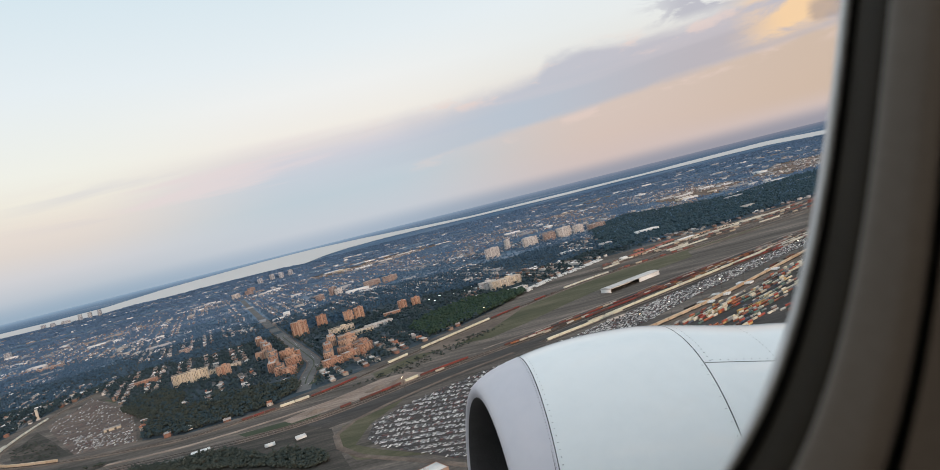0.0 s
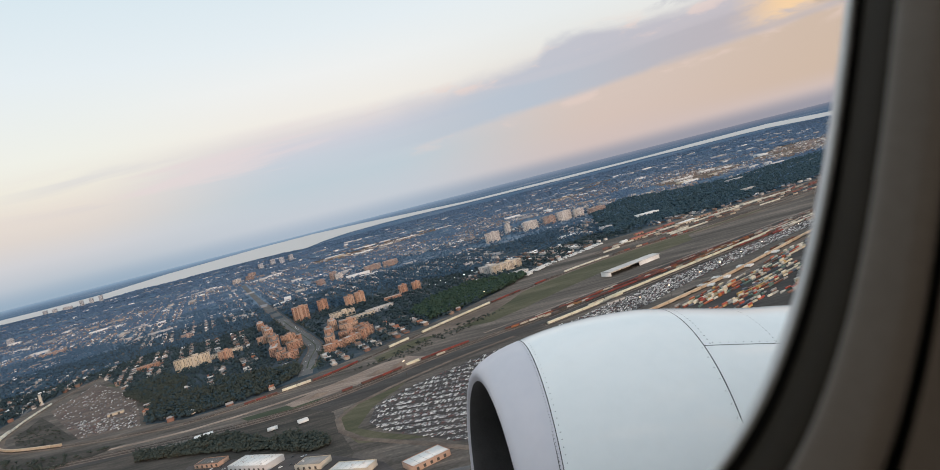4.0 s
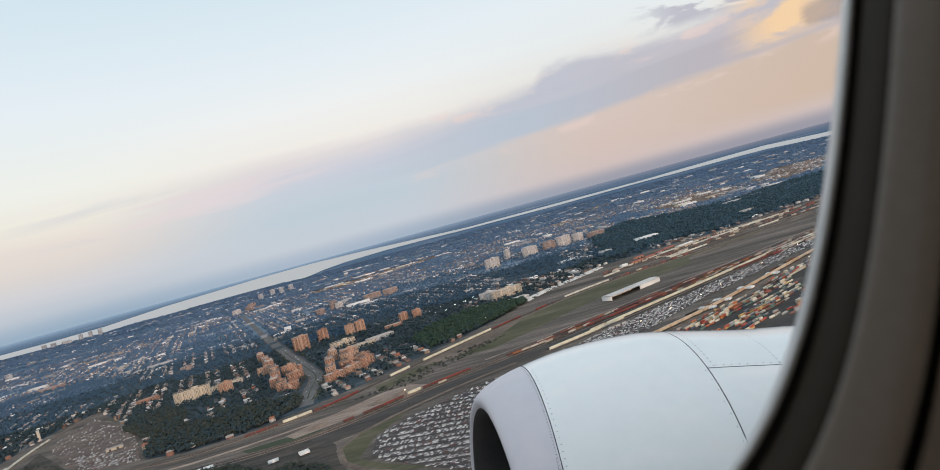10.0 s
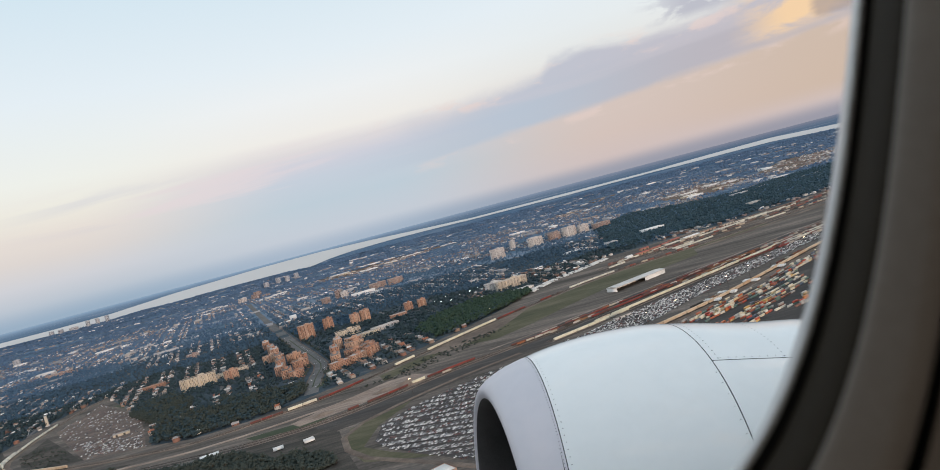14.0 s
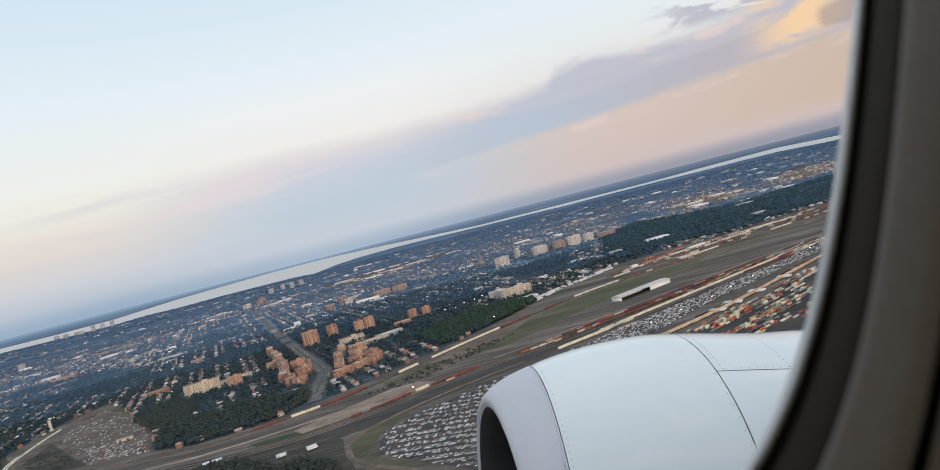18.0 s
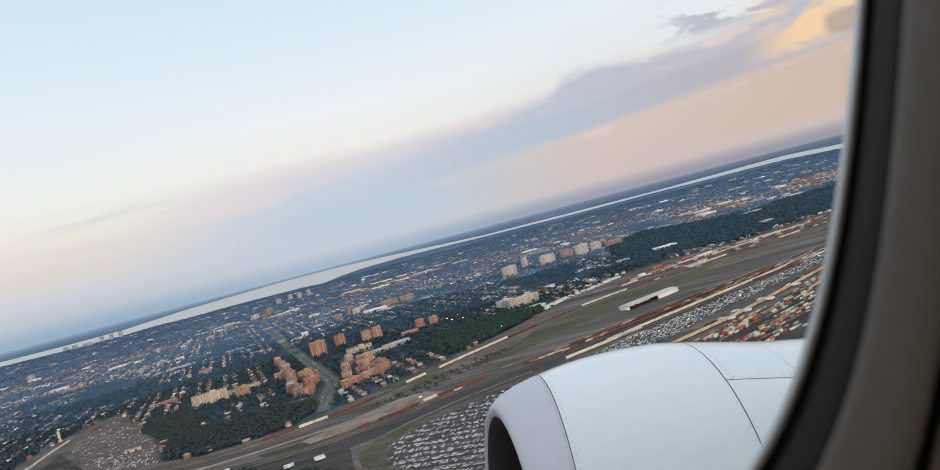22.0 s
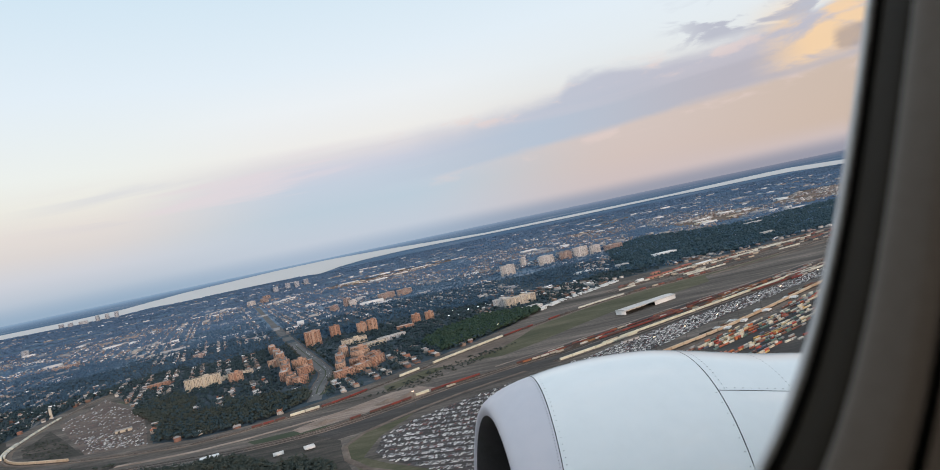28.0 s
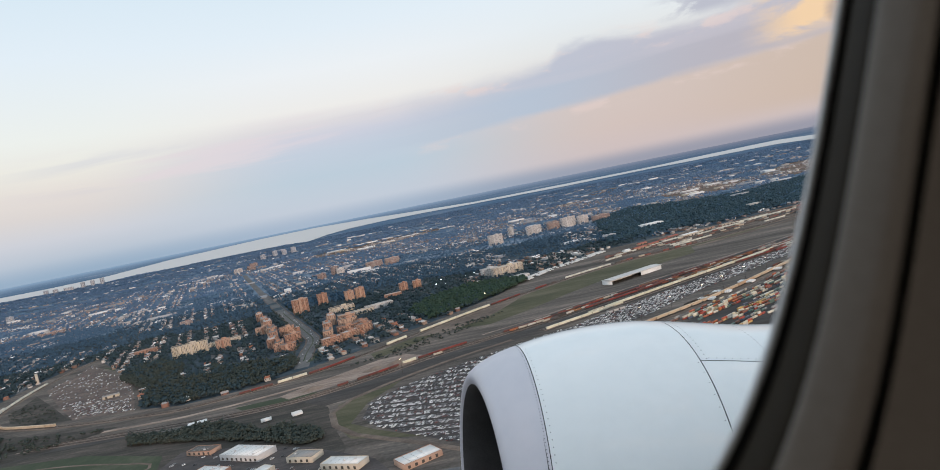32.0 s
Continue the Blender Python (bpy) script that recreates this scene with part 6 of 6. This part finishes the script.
thicket("south_wood", SOUTH_WOOD, 5600, 3.0, 7, "dark wood and scrub beside the works")
thicket("field_scrub", [(-1500, 1050), (-1240, 1370), (-1120, 1490), (-1050, 1390), (-980, 1240), (-820, 1130), (-640, 1080), (-720, 1020), (-1000, 920)], 2600, 4.0, 8, "dark trees and scrub outside the railway loop")
thicket("loop_scrub", [(-985, 1357), (-1010, 1440), (-905, 1372), (-800, 1222), (-849, 1222), (-930, 1280)], 260, 2.6, 4, "low scrub inside the railway loop")
thicket("bank_scrub", [(-263, 1190), (-164, 1290), (-46, 1400), (31, 1420), (-48, 1310), (-158, 1200)], 700, 2.6, 4, "scrub along the tracks")
far_t = np.stack([rng.uniform(-9500, 9500, 60000), rng.uniform(3500, 11000, 60000)], 1)
far_t = far_t[in_view(far_t) & (np.hypot(far_t[:, 0], far_t[:, 1]) > 5600)]
far_t = far_t[free(far_t, [YARD])]
grove = np.array([noise.noise(Vector((x / 900, y / 300, 2.0))) for x, y in far_t])
far_t = far_t[grove > -0.15]
wood("far_woods", far_t, rng.uniform(14, 30, len(far_t)), rng.uniform(10, 17, len(far_t)), M_LEAF_FAR, "far woods and parks, tinted blue with painted haze")

M_HEAP = spotted("spoil_earth", (0.16, 0.12, 0.10), (0.24, 0.19, 0.155), 0.08, 0.95, 0.0, 9.0)
# ---- small things ----
M_LAMP_ON = material("floodlight_glow", lambda k: k.n("ShaderNodeEmission", {0: (1.0, 0.78, 0.5, 1), 1: 9.0}).outputs[0])
M_LAMP_WHITE = material("stadium_light_glow", lambda k: k.n("ShaderNodeEmission", {0: (0.95, 1.0, 1.0, 1), 1: 9.0}).outputs[0])
M_REDROOF = spotted("red_metal_roof", (0.30, 0.07, 0.05), (0.38, 0.10, 0.07), 0.05, 0.6, 0.0, 8.0)


def build_mast(glow, tall, label):
    m = tagged(new("floodlight_mast"), label, "lamp", "floodlight masts")
    v, f = [], []
    for z, r in ((0, 0.35), (tall, 0.16)):
        v += [(r * math.cos(i * math.pi / 3), r * math.sin(i * math.pi / 3), z) for i in range(6)]
    f = [(i, (i + 1) % 6, 6 + (i + 1) % 6, 6 + i) for i in range(6)]
    put("pole", mesh_of("mast_pole", v, f, [M_STEEL]), m)
    bar = put("crossbar", box_mesh("mast_bar", [(0, 0, tall - 0.2, 3.0, 0.25, 0.25, 0)], [M_STEEL]), m)
    lamp = box_mesh("mast_lamp", [(0, 0, 0, 0.9, 0.6, 0.6, 0)], [glow])
    for x in (-1.1, 1.1):
        put("lamp_head", lamp, bar, "lit lamp head").location = (x, -0.3, tall - 0.7)
    return m


yard_mast, field_mast = build_mast(M_LAMP_ON, 26, "tall yard floodlight mast with warm lit lamps"), build_mast(M_LAMP_WHITE, 22, "sports ground floodlight mast with white lit lamps")
for i, (x, y) in enumerate([(300, 1125), (369, 1168), (420, 1210), (480, 1258), (541, 1305), (240, 1090), (663, 1405), (600, 1240), (-150, 1060), (0, 1560)]):
    stand(yard_mast if i == 0 else copy_thing(yard_mast, Matrix()), x, y, 0.5)
for i, (x, y) in enumerate([(-150, 1990), (-120, 2030), (-75, 1990), (-45, 2010), (-20, 2050), (-130, 1940), (-100, 1920)]):
    stand(field_mast if i == 0 else copy_thing(field_mast, Matrix()), x, y, 0.2)


def build_depot(x, y, length, width, height, turn, wall, roof, label):
    """A low railway or works building with a shallow pitched roof, doors and skylights."""
    d = tagged(new("depot_building"), label, "building")
    put("wall", box_mesh("depot_wall", [(0, 0, 0, length, width, height, 0)], [wall]), d)
    v = [(e * (length / 2 + 0.4), yy, zz) for e in (-1, 1) for yy, zz in [(-width / 2 - 0.4, height + 0.02), (width / 2 + 0.4, height + 0.02), (0, height + 1.8)]]
    put("roof", mesh_of("depot_roof", v, [(0, 1, 4, 3), (1, 2, 5, 4), (2, 0, 3, 5), (0, 2, 1), (3, 4, 5)], [roof]), d)
    door = box_mesh("depot_door", [(0, 0, 0, 4.0, 0.2, 4.2, 0)], [M_STEEL])
    for i in range(max(1, int(length / 14))):
        put("door", door, d, "dark roller door").location = (-length / 2 + 7 + i * 14, -width / 2 - 0.02, 0)
    return stand(d, x, y, turn)


DEPOT_SHEDS = [
    (470, 1990, 46, 16, 6, 0.5, M_BRICK, M_REDROOF, "red-roofed railway depot beside the tracks"),
    (520, 2030, 38, 14, 5, 0.5, M_BRICK, M_REDROOF, "red-roofed railway depot beside the tracks"),
    (560, 2065, 30, 14, 5, 0.5, M_BRICK, M_REDROOF, "small red railway workshop by the tracks"),
    (640, 2060, 66, 22, 8, 0.5, M_BEIGE, M_WHITE, "pale railway workshop with white roof"),
    (600, 2100, 40, 16, 6, 0.5, M_BRICK, M_REDROOF, "red-roofed railway store beside the tracks"),
    (425, 1965, 20, 14, 8, 0.45, M_WHITE, M_WHITE, "white railway office by the tracks"),
    (500, 2080, 30, 14, 5, 0.45, M_BRICK, M_REDROOF, "small red railway workshop by the tracks"),
    (720, 2130, 50, 18, 6, 0.45, M_BRICK, M_ROOF, "dark-roofed railway store beside the tracks"),
    (790, 2150, 44, 16, 6, 0.4, M_BEIGE, M_ROOF, "pale railway store beside the tracks"),
    (690, 1330, 30, 16, 9, 0.55, M_WHITE, M_WHITE, "white gate building of the container terminal"),
    (-768, 1345, 30, 11, 5, 0.35, M_BEIGE, M_ROOF, "tan station building in the car park"),
]
YARD_SHEDS = [
    (225, 1215, 34, 10, 5, 0.5, M_CONC, M_ROOF, "low pale office between the car lots"),
    (-490, 985, 34, 14, 5, 0.3, M_BEIGE, M_ROOF, "tan workshop among trees"),
    (-455, 1000, 26, 12, 5, 0.3, M_CONC, M_WHITE, "small pale workshop among trees"),
    (-792, 5050, 130, 60, 9, 0.3, M_WHITE, M_WHITE, "large white-roofed warehouse far off"),
    (-520, 5650, 160, 50, 8, 0.3, M_CONC, M_WHITE, "long pale warehouse far off"),
    (-200, 5790, 140, 50, 8, 0.3, M_CONC, M_WHITE, "long pale warehouse far off"),
    (100, 5820, 160, 50, 8, 0.3, M_CONC, M_ROOF, "long grey warehouse far off"),
    (-1020, 5400, 120, 50, 8, 0.3, M_BEIGE, M_ROOF, "long tan warehouse far off"),
    (-1100, 5500, 150, 60, 9, 0.3, M_CONC, M_WHITE, "broad pale warehouse far off"),
    (-900, 5850, 170, 60, 9, 0.3, M_WHITE, M_WHITE, "broad white warehouse far off"),
    (-650, 5300, 110, 50, 8, 0.3, M_BEIGE, M_WHITE, "pale tan warehouse far off"),
]
FAR_SHEDS = [
    (-700, 6000, 180, 60, 9, 0.3, M_CONC, M_WHITE, "broad pale warehouse far off"),
    (-380, 6150, 160, 60, 9, 0.3, M_BEIGE, M_WHITE, "pale tan warehouse far off"),
    (-400, 5450, 90, 44, 8, 0.3, M_CONC, M_ROOF, "grey warehouse far off"),
    (1260, 3900, 90, 40, 9, 0.3, M_BEIGE, M_WHITE, "pale warehouse on the industrial flats"),
    (1340, 4150, 110, 44, 9, 0.3, M_CONC, M_WHITE, "pale warehouse on the industrial flats"),
    (1460, 3950, 80, 36, 8, 0.3, M_BEIGE, M_ROOF, "tan warehouse on the industrial flats"),
    (1560, 4350, 100, 40, 9, 0.3, M_CONC, M_WHITE, "pale warehouse on the industrial flats"),
    (1290, 4300, 90, 40, 8, 0.3, M_CONC, M_ROOF, "grey warehouse on the industrial flats"),
    (880, 5750, 110, 44, 9, 0.3, M_BEIGE, M_WHITE, "pale warehouse on the far gravel strip"),
]
for x, y, l, wd, h, a, wall, roof, lab in DEPOT_SHEDS + YARD_SHEDS + FAR_SHEDS:
    build_depot(x, y, l, wd, h, a, wall, roof, lab)

# a line of white trailers along the wood
def build_trailer():
    t = tagged(new("road_trailer"), "white box road trailer parked in a row", "trailer", "trailers parked along the wood")
    put("box", box_mesh("trailer_box", [(0, 0, 1.2, 14.5, 2.6, 2.8, 0)], [M_WHITE]), t)
    low = put("chassis", box_mesh("trailer_chassis", [(0, 0, 0.8, 13.5, 1.2, 0.4, 0)], [M_STEEL]), t)
    wm = wheel_mesh("trailer_wheel", 0.5, 0.5)
    for x in (-5.2, -3.9):
        for y in (-1.0, 1.0):
            put("wheel", wm, low).location = (x, y, 0.5)
    return t


trailer = build_trailer()
line = smooth_line([(128, 1800), (201, 1896), (293, 1976), (396, 2078)], 7.5)
for i, q in enumerate(line):
    d = line[min(i + 1, len(line) - 1)] - line[max(i - 1, 0)]
    for e in (0, 1):
        if i and rng.random() < 0.3:
            continue
        src = trailer if i + e == 0 else copy_thing(trailer, Matrix())
        stand(src, q[0] - 8 - 14 * e, q[1] + 6 + 12 * e, math.atan2(d[1], d[0]) + 1.1 + rng.normal(0, 0.05), 0.16)

# trailers drawn up beside the container terminal
for cx, cy, n, a in [(420, 1180, 9, 0.9), (380, 1150, 8, 0.9), (-290, 945, 4, 0.4), (480, 1225, 8, 0.75), (-335, 945, 3, 0.3), (560, 1290, 7, 0.8)]:
    for i in range(n):
        dx, dy = turn_xy(0.0, i * 3.6, a)
        stand(copy_thing(trailer, Matrix()), cx + dx, cy + dy, a + rng.normal(0, 0.02), 0.3)

# the tall tan shaft beside the railway loop
shaft = tagged(new("ventilation_tower"), "tall slim tan masonry tower beside the railway loop", "tower")
put("shaft", box_mesh("tower_shaft", [(0, 0, 0, 6.0, 5.0, 26.0, 0)], [M_BEIGE], 0.06), shaft)
put("cap", box_mesh("tower_cap", [(0, 0, 25.9, 6.6, 5.6, 1.0, 0)], [M_CONC]), shaft)
put("base", box_mesh("tower_base", [(0, 0, 0, 9.0, 8.0, 3.0, 0)], [M_CONC]), shaft)
stand(shaft, -1142, 1700, 0.3)

# storage dome by the tracks
v, f = loft([[(9 * math.cos(e) * math.cos(a), 9 * math.cos(e) * math.sin(a), 7 * math.sin(e)) for a in np.linspace(0, 2 * math.pi, 17)[:-1]] for e in np.linspace(0, 1.5, 6)])
dome = tagged(new("storage_dome"), "white fabric storage dome beside the railway", "dome")
put("cover", mesh_of("dome_cover", v, f, [M_WHITE], smooth=True), dome)
put("ring_wall", box_mesh("dome_wall", [(0, -8.9, 0, 4.0, 1.2, 3.2, 0)], [M_CONC]), dome)
stand(dome, -550, 1185, 0.4)

# spoil heaps in the works area
for x, y, r, h in [(-165, 1140, 34, 8), (-205, 1135, 22, 5), (-300, 1085, 20, 4)]:
    pts = []
    for e in range(7):
        s = e / 6
        pts.append([((r * (1 - s) + 0.3) * math.cos(a) * (1 + 0.18 * noise.noise(Vector((math.cos(a), math.sin(a), s * 2 + x)))), (r * 0.6 * (1 - s) + 0.3) * math.sin(a), h * s ** 0.8 + 0.4 * noise.noise(Vector((a, s * 4, x)))) for a in np.linspace(0, 2 * math.pi, 25)[:-1]])
    v, f = loft(pts)
    heap = put("spoil_mound", mesh_of("spoil_mound", v, f, [M_HEAP], smooth=True), None, "brown mound of spoil in the works area", "mound")
    stand(heap, x, y, 0.5, 0.1)


# warehouses of the works strip
def build_warehouse(x, y, length, width, height, turn, wall, roof, label):
    """A flat-roofed works building: walls, membrane roof with seams, parapet, vents, skylights, dock doors."""
    b = tagged(new("warehouse"), label, "warehouse")
    body = put("wall", box_mesh("warehouse_wall", [(0, 0, 0, length, width, height, 0)], [wall]), b)
    top = put("roof", box_mesh("warehouse_roof", [(0, 0, height - 0.02, length - 0.7, width - 0.7, 0.2, 0)], [roof]), b)
    for sx, sy, lx, ly in ((0, -1, length, 0.35), (0, 1, length, 0.35), (-1, 0, 0.35, width - 0.7), (1, 0, 0.35, width - 0.7)):
        put("parapet", box_mesh("warehouse_parapet", [(sx * (length / 2 - 0.175), sy * (width / 2 - 0.175), height, lx, ly, 0.6, 0)], [wall]), b)
    seam = box_mesh("roof_seam", [(0, 0, height + 0.17, 0.25, width - 1.2, 0.06, 0)], [M_ROOF])
    for i in range(1, int(length / 9)):
        put("roof_seam", seam, top).location = (-length / 2 + i * 9, 0, 0)
    vent = box_mesh("roof_vent", [(0, 0, height + 0.15, 2.4, 1.8, 1.3, 0)], [M_CONC], 0.08)
    for _ in range(int(length * width / 420)):
        put("roof_vent", vent, top).location = (rng.uniform(-0.42, 0.42) * length, rng.uniform(-0.4, 0.4) * width, 0)
    door = box_mesh("dock_door", [(0, 0, 0.9, 3.0, 0.16, 3.2, 0)], [M_STEEL])
    for i in range(int(length / 8)):
        put("dock_door", door, body).location = (-length / 2 + 5 + i * 8, -width / 2 - 0.02, 0)
    return stand(b, x, y, turn, 0.15)


for x, y, l, wd, h, a, wall, roof, lab in [
    (-392, 862, 40, 20, 5, -0.40, M_BRICK, M_ROOF, "brick workshop with a dark roof"),
    (-318, 812, 66, 30, 7, -0.52, M_CONC, M_WHITE, "concrete warehouse with a white roof and vents"),
    (-236, 762, 36, 22, 6, -0.42, M_BEIGE, M_ROOF, "tan works hall with a grey roof"),
    (-352, 762, 44, 38, 6, -0.50, M_BRICK, M_WHITE, "square brick works hall with a pale roof"),
    (-282, 738, 30, 18, 5, 0.95, M_BEIGE, M_WHITE, "small tan hall with a white roof"),
    (-182, 716, 50, 20, 6, -0.45, M_BEIGE, M_WHITE, "long tan works building by the road"),
    (-100, 690, 44, 26, 6, 0.55, M_BRICK, M_WHITE, "brick warehouse with a white roof and vents"),
    (-300, 640, 60, 34, 6, 0.30, M_CONC, M_ROOF, "concrete warehouse with a grey roof"),
    (-215, 585, 70, 40, 8, 0.40, M_BEIGE, M_WHITE, "tan works hall with a white roof"),
    (-100, 600, 46, 26, 6, 0.50, M_BEIGE, M_ROOF, "small tan works building by the tracks"),
    (-400, 640, 60, 34, 7, 0.25, M_BEIGE, M_WHITE, "tan warehouse with a white membrane roof"),
    (-330, 560, 60, 36, 7, 0.3, M_BRICK, M_ROOF, "brick works hall with a dark roof"),
    (-500, 690, 64, 34, 6, 0.2, M_BRICK, M_WHITE, "long brick works hall with a pale roof"),
    (-600, 705, 56, 30, 6, 0.2, M_BEIGE, M_ROOF, "tan works hall beside the field"),
    (-690, 735, 40, 26, 6, 0.2, M_BRICK, M_WHITE, "brick works hall beside the field"),
    (-560, 640, 50, 26, 6, 0.2, M_CONC, M_WHITE, "concrete works hall with a white roof"),
    (-440, 575, 60, 30, 7, 0.25, M_BEIGE, M_WHITE, "tan works hall with a pale roof"),
]:
    build_warehouse(x, y, l, wd, h, a, wall, roof, lab)
